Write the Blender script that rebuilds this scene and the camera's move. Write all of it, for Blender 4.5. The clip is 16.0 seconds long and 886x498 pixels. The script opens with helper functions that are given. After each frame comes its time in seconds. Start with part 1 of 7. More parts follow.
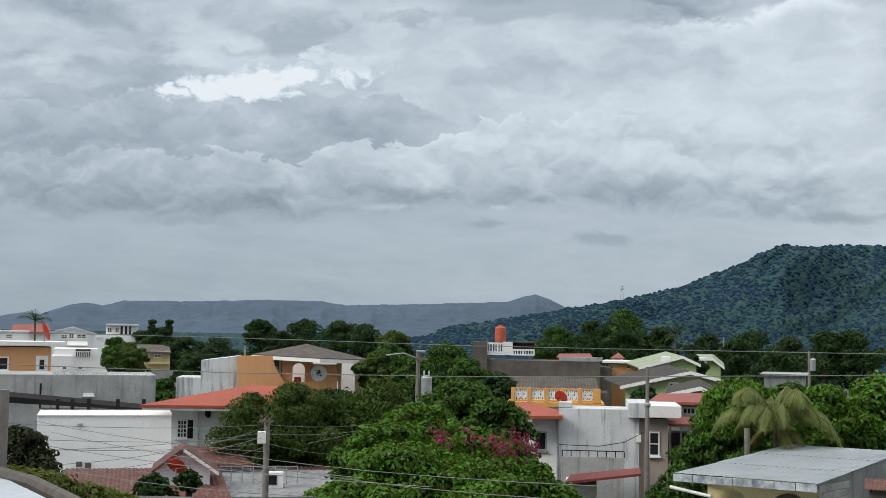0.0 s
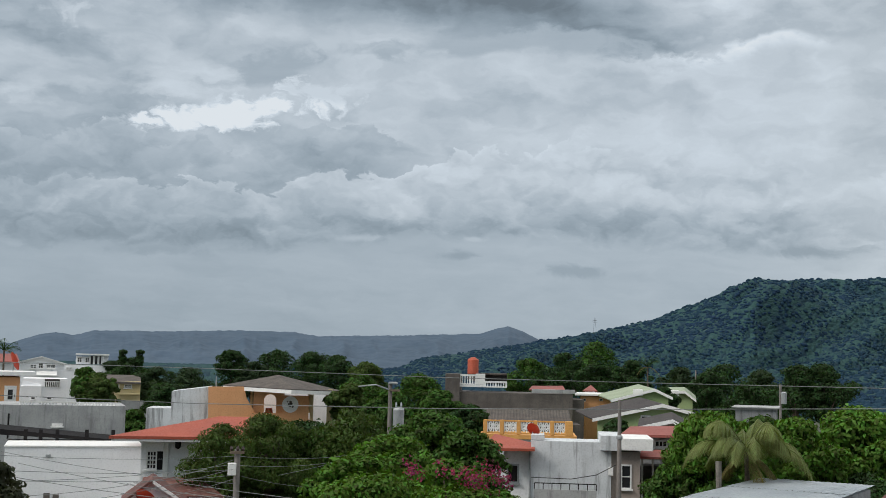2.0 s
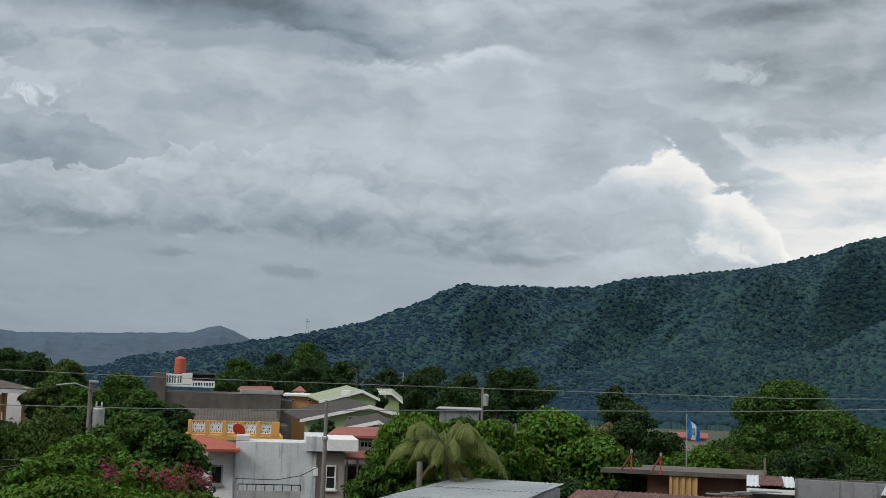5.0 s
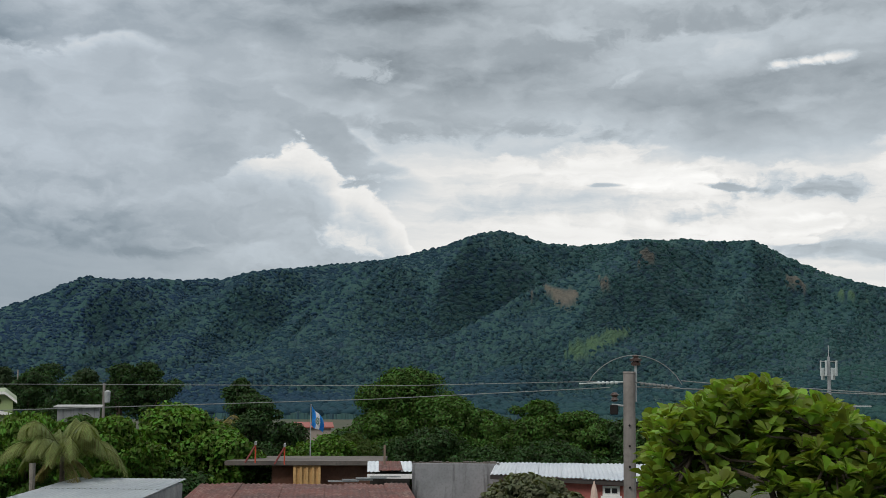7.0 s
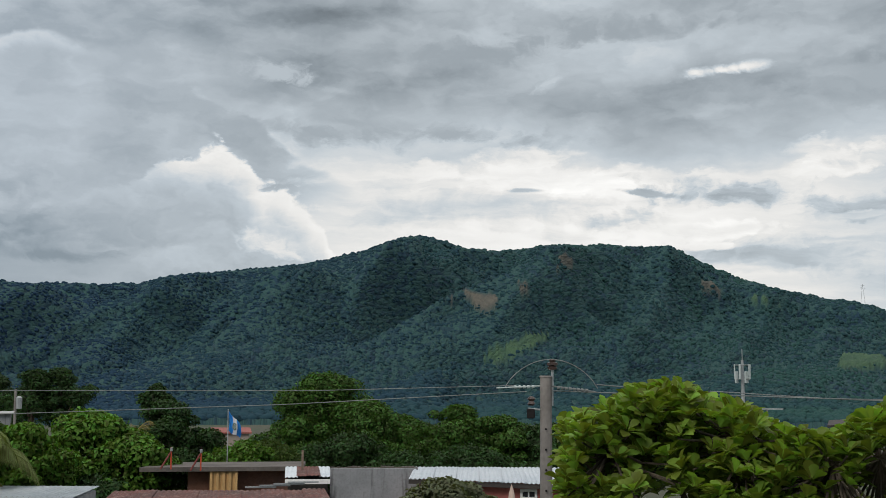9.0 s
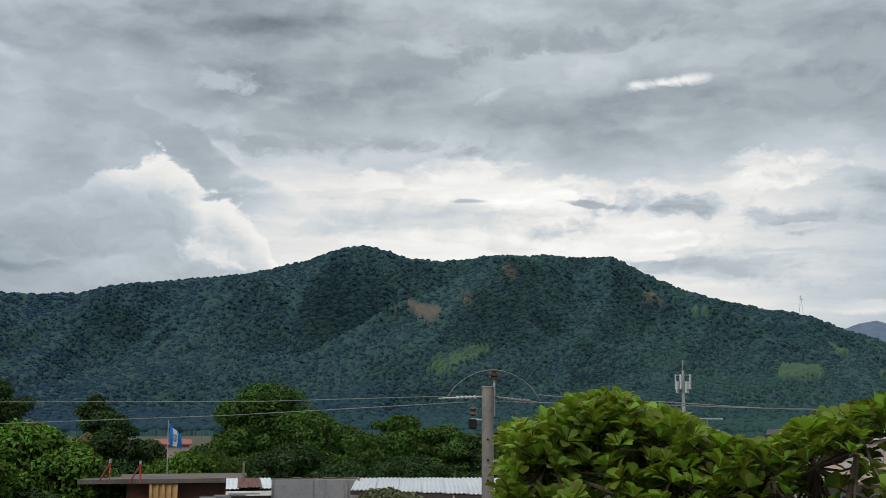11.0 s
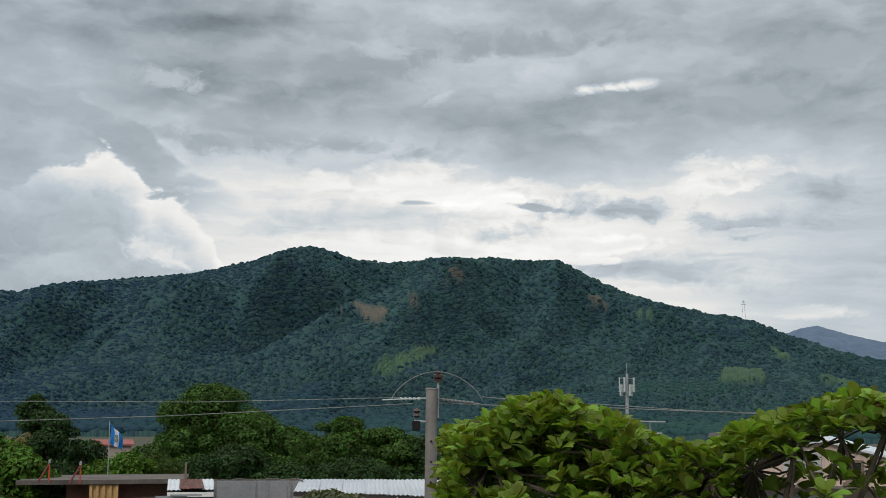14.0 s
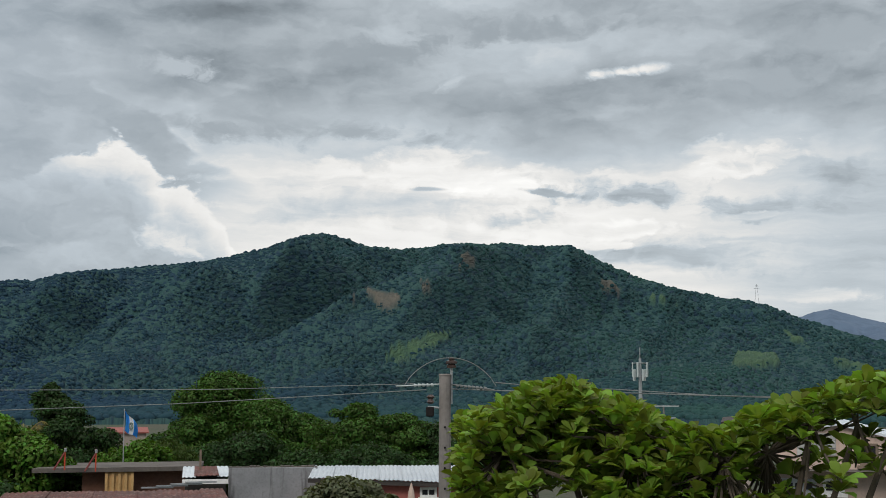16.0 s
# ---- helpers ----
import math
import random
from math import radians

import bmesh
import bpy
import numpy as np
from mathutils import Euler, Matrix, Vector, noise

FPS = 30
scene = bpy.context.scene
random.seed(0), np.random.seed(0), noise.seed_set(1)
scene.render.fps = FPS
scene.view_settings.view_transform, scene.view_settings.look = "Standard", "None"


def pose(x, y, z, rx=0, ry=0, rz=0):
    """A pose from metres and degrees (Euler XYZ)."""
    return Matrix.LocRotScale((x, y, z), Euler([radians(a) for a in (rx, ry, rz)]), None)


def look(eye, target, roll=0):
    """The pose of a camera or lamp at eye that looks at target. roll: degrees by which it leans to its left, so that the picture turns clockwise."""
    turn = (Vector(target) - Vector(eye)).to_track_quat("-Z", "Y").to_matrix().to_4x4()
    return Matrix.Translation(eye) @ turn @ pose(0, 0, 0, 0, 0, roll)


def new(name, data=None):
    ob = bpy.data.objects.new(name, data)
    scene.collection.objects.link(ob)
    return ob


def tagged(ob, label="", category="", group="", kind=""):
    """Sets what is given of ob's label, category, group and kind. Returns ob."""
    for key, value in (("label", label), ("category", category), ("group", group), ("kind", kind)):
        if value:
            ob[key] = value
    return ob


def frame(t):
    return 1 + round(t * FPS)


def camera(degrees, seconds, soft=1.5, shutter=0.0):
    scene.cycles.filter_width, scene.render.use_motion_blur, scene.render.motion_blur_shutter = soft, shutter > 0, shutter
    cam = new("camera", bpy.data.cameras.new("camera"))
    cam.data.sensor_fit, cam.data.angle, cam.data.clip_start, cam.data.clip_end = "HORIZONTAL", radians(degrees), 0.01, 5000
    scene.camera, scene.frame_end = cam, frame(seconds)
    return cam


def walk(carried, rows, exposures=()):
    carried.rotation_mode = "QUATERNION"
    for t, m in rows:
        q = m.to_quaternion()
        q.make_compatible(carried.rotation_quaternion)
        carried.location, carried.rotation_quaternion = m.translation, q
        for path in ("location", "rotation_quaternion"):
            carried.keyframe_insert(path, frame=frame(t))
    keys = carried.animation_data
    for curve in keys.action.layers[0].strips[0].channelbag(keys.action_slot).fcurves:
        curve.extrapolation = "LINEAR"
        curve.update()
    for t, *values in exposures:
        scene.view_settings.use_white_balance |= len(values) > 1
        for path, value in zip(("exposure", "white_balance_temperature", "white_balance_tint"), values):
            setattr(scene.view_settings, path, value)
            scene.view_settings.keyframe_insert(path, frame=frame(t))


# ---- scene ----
# A hand-held camera on a roof terrace: it turns about the standing place at arm's length.
cam = camera(39.0, 16.0, soft=0.8)
EYE, ARM = 8.5, 0.55
ROWS = [  # seconds, yaw, pitch, lean to the right
    (0.0, -0.000, 4.001, -0.999),
    (0.5, -0.564, 5.160, -1.401),
    (1.0, -0.623, 5.485, -1.538),
    (1.5, -1.006, 5.352, -1.260),
    (2.0, -1.192, 5.465, -1.281),
    (2.5, -2.461, 5.960, -1.385),
    (3.0, -2.308, 5.718, -1.598),
    (3.2, -1.764, 5.556, -1.609),
    (5.3, -16.484, 6.232, -2.192),
    (5.5, -17.744, 6.650, -2.280),
    (6.0, -22.082, 5.852, -1.800),
    (6.5, -27.635, 6.191, -1.609),
    (7.0, -31.185, 5.858, -0.427),
    (7.5, -31.611, 5.773, -0.464),
    (8.0, -34.101, 6.078, -0.307),
    (8.5, -34.302, 6.361, -0.039),
    (9.0, -34.861, 6.084, -0.232),
    (9.5, -36.559, 6.078, 0.320),
    (9.7, -36.728, 6.342, 0.327),
    (11.8, -37.987, 6.342, -0.054),
    (12.0, -38.301, 6.113, 0.143),
    (12.5, -38.834, 6.415, -0.032),
    (13.0, -39.425, 6.954, -0.045),
    (13.5, -39.332, 6.873, -0.362),
    (14.0, -39.897, 6.658, -0.461),
    (14.5, -39.694, 7.193, -0.018),
    (15.0, -39.025, 6.904, -0.240),
    (15.5, -38.885, 6.336, -0.279),
    (16.0, -39.345, 6.021, -0.090),
]


def held(yaw, pitch, lean):
    a = radians(yaw)
    return (pose(-ARM * math.sin(a), ARM * (math.cos(a) - 1), EYE, 0, 0, yaw)
            @ pose(0, 0, 0, 90 + pitch, 0, 0) @ pose(0, 0, 0, 0, 0, -lean))


walk(cam, [(t, held(y, p, l)) for t, y, p, l in ROWS], exposures=((0.0, 0.2), (0.5, 0.1), (1.0, 0.05), (3.2, 0.05), (5.6, -0.2), (16.0, -0.2)))


# ---- node helpers ----
class Val:
    """A socket with arithmetic."""
    def __init__(self, tree, sock):
        self.t, self.s = tree, sock

    def op(self, kind, *others):
        n = self.t.nodes.new("ShaderNodeMath")
        n.operation = kind
        for i, o in enumerate((self, *others)):
            if isinstance(o, Val):
                self.t.links.new(o.s, n.inputs[i])
            else:
                n.inputs[i].default_value = o
        return Val(self.t, n.outputs[0])

    def __add__(self, o): return self.op("ADD", o)
    def __sub__(self, o): return self.op("SUBTRACT", o)
    def __mul__(self, o): return self.op("MULTIPLY", o)
    def __truediv__(self, o): return self.op("DIVIDE", o)

    def ramp(self, a, b, lo=0.0, hi=1.0):
        n = self.t.nodes.new("ShaderNodeMapRange")
        n.interpolation_type = "SMOOTHSTEP"
        self.t.links.new(self.s, n.inputs[0])
        for i, v in enumerate((a, b, lo, hi)):
            n.inputs[i + 1].default_value = v
        return Val(self.t, n.outputs[0])


def mixed(tree, fac, a, b, blend="MIX"):
    n = tree.nodes.new("ShaderNodeMix")
    n.data_type, n.blend_type = "RGBA", blend
    for i, v in ((0, fac), (6, a), (7, b)):
        if isinstance(v, Val):
            tree.links.new(v.s, n.inputs[i])
        elif i == 0:
            n.inputs[0].default_value = v
        else:
            n.inputs[i].default_value = (*v, 1)
    return Val(tree, n.outputs[2])


def noised(tree, vec, scale, detail=4.0, rough=0.55, distort=0.0, lac=2.0):
    n = tree.nodes.new("ShaderNodeTexNoise")
    n.inputs["Scale"].default_value, n.inputs["Detail"].default_value = scale, detail
    n.inputs["Roughness"].default_value, n.inputs["Distortion"].default_value = rough, distort
    n.inputs["Lacunarity"].default_value = lac
    if vec is not None:
        tree.links.new(vec.s if isinstance(vec, Val) else vec, n.inputs["Vector"])
    return Val(tree, n.outputs[0])


# ---- sky and light ----
world = bpy.data.worlds.new("overcast_sky")
scene.world = world
world.use_nodes = True
wt = world.node_tree
wt.nodes.clear()
tex = wt.nodes.new("ShaderNodeTexCoord")
sep = wt.nodes.new("ShaderNodeSeparateXYZ")
wt.links.new(tex.outputs["Generated"], sep.inputs[0])
dx, dy, dz = (Val(wt, sep.outputs[i]) for i in range(3))
AZ0 = dx.op("ARCTAN2", dy) * 57.29578
EL0 = dz.op("ARCSINE") * 57.29578


def plane(sx, sy, ox=0.0, oy=0.0, az=None, el=None):
    """Cloud coordinates from degrees of bearing and elevation."""
    n = wt.nodes.new("ShaderNodeCombineXYZ")
    wt.links.new(((az or AZ0) * sx + ox).s, n.inputs[0])
    wt.links.new(((el or EL0) * sy + oy).s, n.inputs[1])
    return Val(wt, n.outputs[0])


def along(*pts):
    """A height or brightness that runs with the bearing through (bearing, value) pairs."""
    n = wt.nodes.new("ShaderNodeValToRGB")
    n.color_ramp.interpolation = "EASE"
    lo, hi = -30.0, 70.0
    vals = [v for _, v in pts]
    v0, v1 = min(vals), max(vals) + 1e-6
    wt.links.new(((AZ0 - lo) / (hi - lo)).s, n.inputs[0])
    e = n.color_ramp.elements
    while len(e) < len(pts):
        e.new(0.5)
    for k, (a, v) in enumerate(pts):
        e[k].position = (a - lo) / (hi - lo)
        g = (v - v0) / (v1 - v0)
        e[k].color = (g, g, g, 1)
    return Val(wt, n.outputs[0]) * (v1 - v0) + v0


def lumps(lift=0.0, scale=0.34, ox=0.0):
    """Cauliflower heads: rounded cells over cells, read a little higher for lift > 0."""
    n = wt.nodes.new("ShaderNodeTexVoronoi")
    n.voronoi_dimensions, n.feature = "2D", "SMOOTH_F1"
    n.inputs["Scale"].default_value, n.inputs["Detail"].default_value = scale, 3.0
    n.inputs["Roughness"].default_value, n.inputs["Smoothness"].default_value = 0.52, 0.35
    wt.links.new(plane(1.0, 1.35, ox, 1.35 * lift, AZ0 + w1 * 2.4, EL0 + w2 * 1.6).s, n.inputs["Vector"])
    return Val(wt, n.outputs["Distance"]) * -1.0 + 0.9


def over(under, cover, value):
    """One layer of cloud in front of what lies behind it."""
    return under + (value * cover - under * cover) if isinstance(value, Val) else under + (under * -1.0 + value) * cover


w1 = (noised(wt, plane(0.30, 0.55, 3.1), 1.0, 6, 0.60) - 0.5) * 1.6
w2 = (noised(wt, plane(0.30, 0.55, 41.7), 1.0, 6, 0.60) - 0.5) * 1.6
broad = noised(wt, plane(0.075, 0.19, 7.3), 1.0, 5, 0.5) * 2.2 - 1.1
fleece = noised(wt, plane(0.26, 0.62, 63.0, 0, AZ0 + w1 * 3.0, EL0 + w2 * 1.6), 1.0, 6, 0.50) * 2.1 - 1.05
thread = noised(wt, plane(0.16, 1.25, 87.0, 0, AZ0, EL0 + AZ0 * 0.03 + w2 * 0.7), 1.0, 5, 0.6) * 1.9 - 0.95
heads = lumps()
fine_heads = lumps(0.0, 0.85, 31.0)
lit = heads - lumps(0.42)                         # tops catch light, undersides lose it


def patch(az, el, ra, re, soft=0.6, slope=0.0, rag=0.5):
    """A ragged streak or opening: 1 in the middle, 0 outside."""
    u = (AZ0 - az) / ra
    v = (EL0 - el - (AZ0 - az) * slope + w2 * re * 1.6 * rag) / re
    r = (u * u + v * v).op("SQRT") + fleece * (1.6 * rag) - fine_heads * (1.1 * rag) + 0.25 * rag
    return r.ramp(1.0 - soft, 1.0 + soft * 0.35, 1.0, 0.0)


# the pale veil behind all: dull to the north, glowing where the sun stands behind the hill
lum = along((-26, 0.40), (-10, 0.43), (6, 0.455), (18, 0.48), (24, 0.66), (29, 0.90), (36, 1.04), (43, 1.06), (50, 0.94), (58, 0.68), (68, 0.5)) + thread * AZ0.ramp(14.0, 30.0, 0.05, 0.20) + fleece * 0.06
lum = lum + EL0.ramp(0.5, 5.5, -0.02, 0.02)
# the upper pale cloud between the banks and the deck
pale_top = along((-24, 11.2), (-13, 11.8), (-8, 12.6), (-3, 14.2), (6, 14.6), (10, 14.2), (13, 14.5), (16.7, 15.2), (18.6, 14.7), (22, 13.6), (26, 12.0), (29, 9.6), (32, 8.0))
hp = pale_top - EL0 + heads * 0.5 + w2 * 0.9
pale = hp.ramp(-0.15, 0.22) * EL0.ramp(6.8, 8.6) * AZ0.ramp(27.0, 31.5, 1.0, 0.0)
lum = over(lum, pale, along((-24, 0.46), (-8, 0.50), (-2, 0.56), (6, 0.58), (14, 0.62), (22, 0.60), (30, 0.56)) + fleece * 0.22 + broad * 0.12 + hp.ramp(0.1, 1.0, 0.16, 0.0) * AZ0.ramp(8.0, 12.0) * AZ0.ramp(17.5, 19.5, 1.0, 0.0))
# the dark deck above, with its ragged lower edge
deck_low = along((-26, 11.3), (-17, 11.5), (-13, 11.7), (-9.5, 12.4), (-5.7, 13.9), (-1.5, 14.7), (5.3, 15.3), (8, 14.7), (10.3, 14.1), (13, 14.55), (16.6, 15.25), (18.6, 14.8), (21.7, 13.5), (25, 12.2), (27.4, 10.6), (30, 9.75),
                 (34, 9.9), (39, 9.9), (41.2, 10.0), (42.5, 9.3), (46.3, 9.0), (50, 9.5), (53.0, 10.5), (55.5, 10.6), (57.5, 9.5), (62, 8.8))
hd = EL0 - deck_low + fleece * 2.2 + w2 * 1.2 + heads * 0.4
deck_soft = hd.ramp(-0.25, 0.75) * AZ0.ramp(4.0, 10.0, 0.75, 1.0)
tone = along((-26, 0.48), (-12, 0.50), (-4, 0.47), (4, 0.40), (18, 0.48), (26, 0.62), (34, 0.64), (42, 0.63), (52, 0.63), (62, 0.62))
deck_tone = tone + broad * 0.48 + fleece * 0.28 + thread * 0.04 + hd.ramp(0.0, 3.0, 0.085, 0.0) * AZ0.ramp(18.0, 26.0) + EL0.ramp(14.4, 16.6, 0.0, -0.09)
lum = over(lum, deck_soft, deck_tone)
# thinner places and openings in the deck
for az, el, ra, re, v, soft, slope, rag in (
        (-8.6, 11.35, 4.4, 0.95, 0.80, 0.45, 0.19, 0.75), (-4.6, 12.5, 2.0, 0.45, 0.66, 0.6, 0.1, 0.9), (-15.6, 15.3, 1.6, 0.7, 0.62, 0.8, 0.0, 0.8), (-12.9, 16.3, 1.2, 0.4, 0.62, 0.8, 0.0, 0.8),
        (-4.2, 14.7, 1.4, 0.6, 0.58, 0.8, 0.2, 0.8), (21.6, 14.5, 1.6, 0.5, 0.56, 0.8, 0.0, 0.8), (26.9, 14.0, 1.7, 0.45, 0.64, 0.7, -0.08, 0.9), (30.0, 13.2, 1.2, 0.2, 0.60, 0.8, -0.1, 0.9),
        (39.7, 13.65, 0.8, 0.42, 0.72, 0.8, 0.3, 0.9), (42.9, 13.75, 0.7, 0.2, 0.66, 0.8, 0.1, 0.8), (43.5, 15.9, 6.5, 0.7, 0.47, 0.9, 0.06, 0.7), (35.5, 15.0, 4.0, 0.7, 0.46, 0.9, 0.05, 0.8), (29.0, 11.2, 4.5, 0.55, 0.50, 0.9, -0.12, 0.7),
        (35.0, 11.3, 6.5, 0.5, 0.52, 0.9, 0.0, 0.8), (54.5, 13.2, 3.0, 1.0, 0.52, 0.9, 0.2, 0.8), (58.0, 15.0, 3.0, 0.8, 0.52, 0.9, 0.1, 0.8), (47.9, 13.98, 2.2, 0.24, 1.05, 0.9, 0.07, 0.6)):
    lum = over(lum, patch(az, el, ra, re, soft, slope, rag), v)
# the glow over the summit, cut by grey streaks
for az, el, ra, re, v, soft, slope, rag in (
        (36.5, 7.9, 8.0, 1.1, 0.84, 0.8, 0.05, 0.4), (41.8, 8.9, 3.8, 0.75, 1.14, 0.7, -0.05, 0.7), (34.0, 9.1, 6.0, 0.3, 0.90, 0.8, 0.0, 0.7), (46.5, 9.0, 3.0, 0.28, 0.98, 0.7, -0.08, 0.8), (52.6, 9.5, 2.6, 0.75, 1.06, 0.6, 0.15, 0.8), (55.2, 9.9, 2.4, 0.35, 0.92, 0.6, 0.1, 0.8),
        (48.4, 8.35, 4.6, 0.6, 0.56, 0.9, -0.04, 0.6), (44.3, 8.55, 2.0, 0.16, 0.50, 0.6, -0.12, 0.6), (53.6, 7.9, 4.0, 0.8, 0.60, 0.9, 0.0, 0.6), (56.9, 8.9, 1.8, 0.8, 0.56, 0.9, 0.0, 0.6), (43.0, 7.3, 2.2, 0.6, 0.76, 0.8, 0.0, 0.5), (50.0, 5.7, 8.0, 0.9, 0.66, 0.9, -0.03, 0.5),
        (47.4, 6.8, 3.3, 0.5, 1.12, 0.5, 0.05, 0.6), (46.8, 6.15, 2.0, 0.2, 1.05, 0.5, 0.0, 0.6), (53.5, 7.35, 2.6, 0.16, 0.88, 0.6, 0.05, 0.8), (54.0, 6.3, 3.0, 0.14, 0.80, 0.6, 0.0, 0.8), (48.4, 5.05, 1.6, 0.22, 0.92, 0.6, -0.1, 0.7), (40.8, 6.7, 1.6, 0.35, 1.0, 0.6, -0.2, 0.7),
        (56.2, 3.8, 2.6, 0.42, 0.86, 0.6, -0.05, 0.6), (38.6, 8.75, 1.0, 0.10, 0.62, 0.7, 0.0, 0.6), (57.5, 5.2, 3.5, 0.35, 0.66, 0.8, 0.0, 0.6)):
    lum = over(lum, patch(az, el, ra, re, soft, slope, rag), thread * 0.34 + fleece * 0.12 + v)
# the grey heap west of the summit with its sunlit brow
brow = along((4, 9.6), (12, 9.0), (17, 8.6), (20.8, 9.2), (22.6, 10.2), (24.6, 10.9), (25.7, 9.9), (26.6, 8.9), (28.3, 8.5), (29.2, 7.5), (29.9, 6.0), (30.7, 4.0), (32, 1.0))
hb = brow - EL0 + heads * 0.8 + fine_heads * 0.5 - 0.1
heap = (hb + AZ0.ramp(20.0, 23.5, -0.35, 0.0)).ramp(-0.08, 0.38) * AZ0.ramp(15.0, 23.0)
depth = hb + (AZ0 * -1.0 + 24.5).op("MAXIMUM", 0.0) * 0.35
heap_tone = depth.ramp(0.1, 3.0, 1.04, 0.62) + EL0.ramp(4.6, 6.4, -0.05, 0.0) * AZ0.ramp(19.0, 25.0, 1.0, 0.0) + lit * 0.14 + fleece * 0.14
lum = over(lum, heap, heap_tone)
lum = over(lum, patch(28.6, 7.9, 1.6, 0.35, 0.8, -0.12, 0.8), 1.0)
low = patch(27.2, 6.25, 1.9, 0.7, 0.8, -0.35, 0.8) * 0.8
lum = over(lum, low, fleece * 0.3 + lit * 0.2 + 0.98)
# the bank over the far ridge: a darker heap behind, a long pale one before it, both flat-based
bank_base = along((-26, 5.0), (-10, 5.2), (-2, 5.7), (5.5, 6.1), (13, 5.75), (22, 5.1), (30, 4.9))
fade_low = (EL0 - bank_base + fleece * 1.4 + w2 * 0.7).ramp(-0.45, 0.55)
left_top = along((-26, 9.4), (-17.4, 9.7), (-15.5, 10.15), (-13.6, 10.3), (-12.1, 9.85), (-10.1, 9.95), (-8.35, 9.4), (-7.1, 9.95), (-5.5, 10.7), (-3.3, 10.95), (-1.0, 10.4), (2, 9.4))
hl = left_top - EL0 + heads * 0.9 + fine_heads * 0.45
back = hl.ramp(-0.02, 0.16) * fade_low * AZ0.ramp(-1.5, 1.5, 1.0, 0.0)
lum = over(lum, back, hl.ramp(0.0, 1.7, 0.50, 0.415) + lit * 0.13 + fleece * 0.10)
main_top = along((-26, 7.3), (-17.3, 7.8), (-12.5, 8.1), (-9.3, 7.9), (-6.75, 7.75), (-5.0, 8.65), (-3.2, 9.1), (-0.3, 8.95), (2.26, 9.95), (4.5, 9.5), (6.96, 10.5), (9.6, 10.0), (13.1, 9.7), (16.4, 9.6), (19.3, 9.7), (23, 9.6))
hm = main_top - EL0 + heads * 1.15 + fine_heads * 0.55
crisp = hm.ramp(-0.02, 0.15) * AZ0.ramp(8.5, 13.0, 1.0, 0.0) + hm.ramp(-0.4, 1.1) * AZ0.ramp(8.5, 13.0)
front = crisp * fade_low * AZ0.ramp(16.0, 23.5, 1.0, 0.0) * AZ0.ramp(-20.0, -8.0, 0.45, 1.0)
rim = along((-26, 0.46), (-9, 0.49), (-4, 0.54), (2, 0.60), (9, 0.60), (16, 0.58), (24, 0.54))
sink = (EL0 - bank_base + fleece * 0.8).ramp(0.0, 2.6, 1.0, 0.0)
lum = over(lum, front, rim - sink * along((-26, 0.12), (-8, 0.16), (3, 0.22), (12, 0.20), (24, 0.14)) + hm.ramp(0.0, 0.5, 0.05, 0.0) + lit * 0.16 + fleece * 0.13)
# wisps of dark scud below the bank, and a pale flock
for az, el, ra, re, v in ((-2.8, 5.85, 1.1, 0.16, 0.50), (1.9, 5.2, 1.0, 0.22, 0.37), (2.6, 5.95, 0.6, 0.14, 0.52), (7.0, 4.5, 2.0, 0.28, 0.385), (17.5, 5.5, 3.2, 0.3, 0.37), (-12.0, 5.0, 3.0, 0.3, 0.385)):
    lum = over(lum, patch(az, el, ra, re, 0.8, 0.04, 0.7), v)
lum = lum.op("MAXIMUM", 0.2)
lum = lum + EL0.ramp(24.0, 60.0) * 0.95          # the deck thins and brightens overhead
col = mixed(wt, lum.ramp(0.25, 0.65), (0.76, 0.95, 1.12), (0.875, 0.985, 1.09))
col = mixed(wt, AZ0.ramp(12.0, 32.0) * 0.6, col, (0.90, 0.99, 1.045))
col = mixed(wt, lum.ramp(0.66, 1.0), col, (1.01, 1.0, 0.975))
deck = wt.nodes.new("ShaderNodeVectorMath")
deck.operation = "SCALE"
wt.links.new(col.s, deck.inputs[0])
wt.links.new(lum.s, deck.inputs[3])
sky = wt.nodes.new("ShaderNodeTexSky")
sky.sky_type, sky.sun_disc = "NISHITA", False
SUN_EL, SUN_AZ = 36.0, 246.0
sky.sun_elevation, sky.sun_rotation = radians(SUN_EL), radians(SUN_AZ)
b_sky = wt.nodes.new("ShaderNodeBackground")
wt.links.new(sky.outputs[0], b_sky.inputs[0])
b_sky.inputs[1].default_value = 0.05
b_deck = wt.nodes.new("ShaderNodeBackground")
wt.links.new(deck.outputs[0], b_deck.inputs[0])
both = wt.nodes.new("ShaderNodeMixShader")
both.inputs[0].default_value = 0.93               # cloud cover
wt.links.new(b_sky.outputs[0], both.inputs[1])
wt.links.new(b_deck.outputs[0], both.inputs[2])
out = wt.nodes.new("ShaderNodeOutputWorld")
wt.links.new(both.outputs[0], out.inputs[0])

sun = new("sun", bpy.data.lights.new("sun", "SUN"))
sun.data.energy, sun.data.angle, sun.data.color = 1.7, radians(25), (1.0, 0.95, 0.88)
sa, se = radians(SUN_AZ), radians(SUN_EL)
sun.matrix_world = look((0, 0, 60), (-math.sin(sa) * math.cos(se), -math.cos(sa) * math.cos(se), 60 - math.sin(se)))


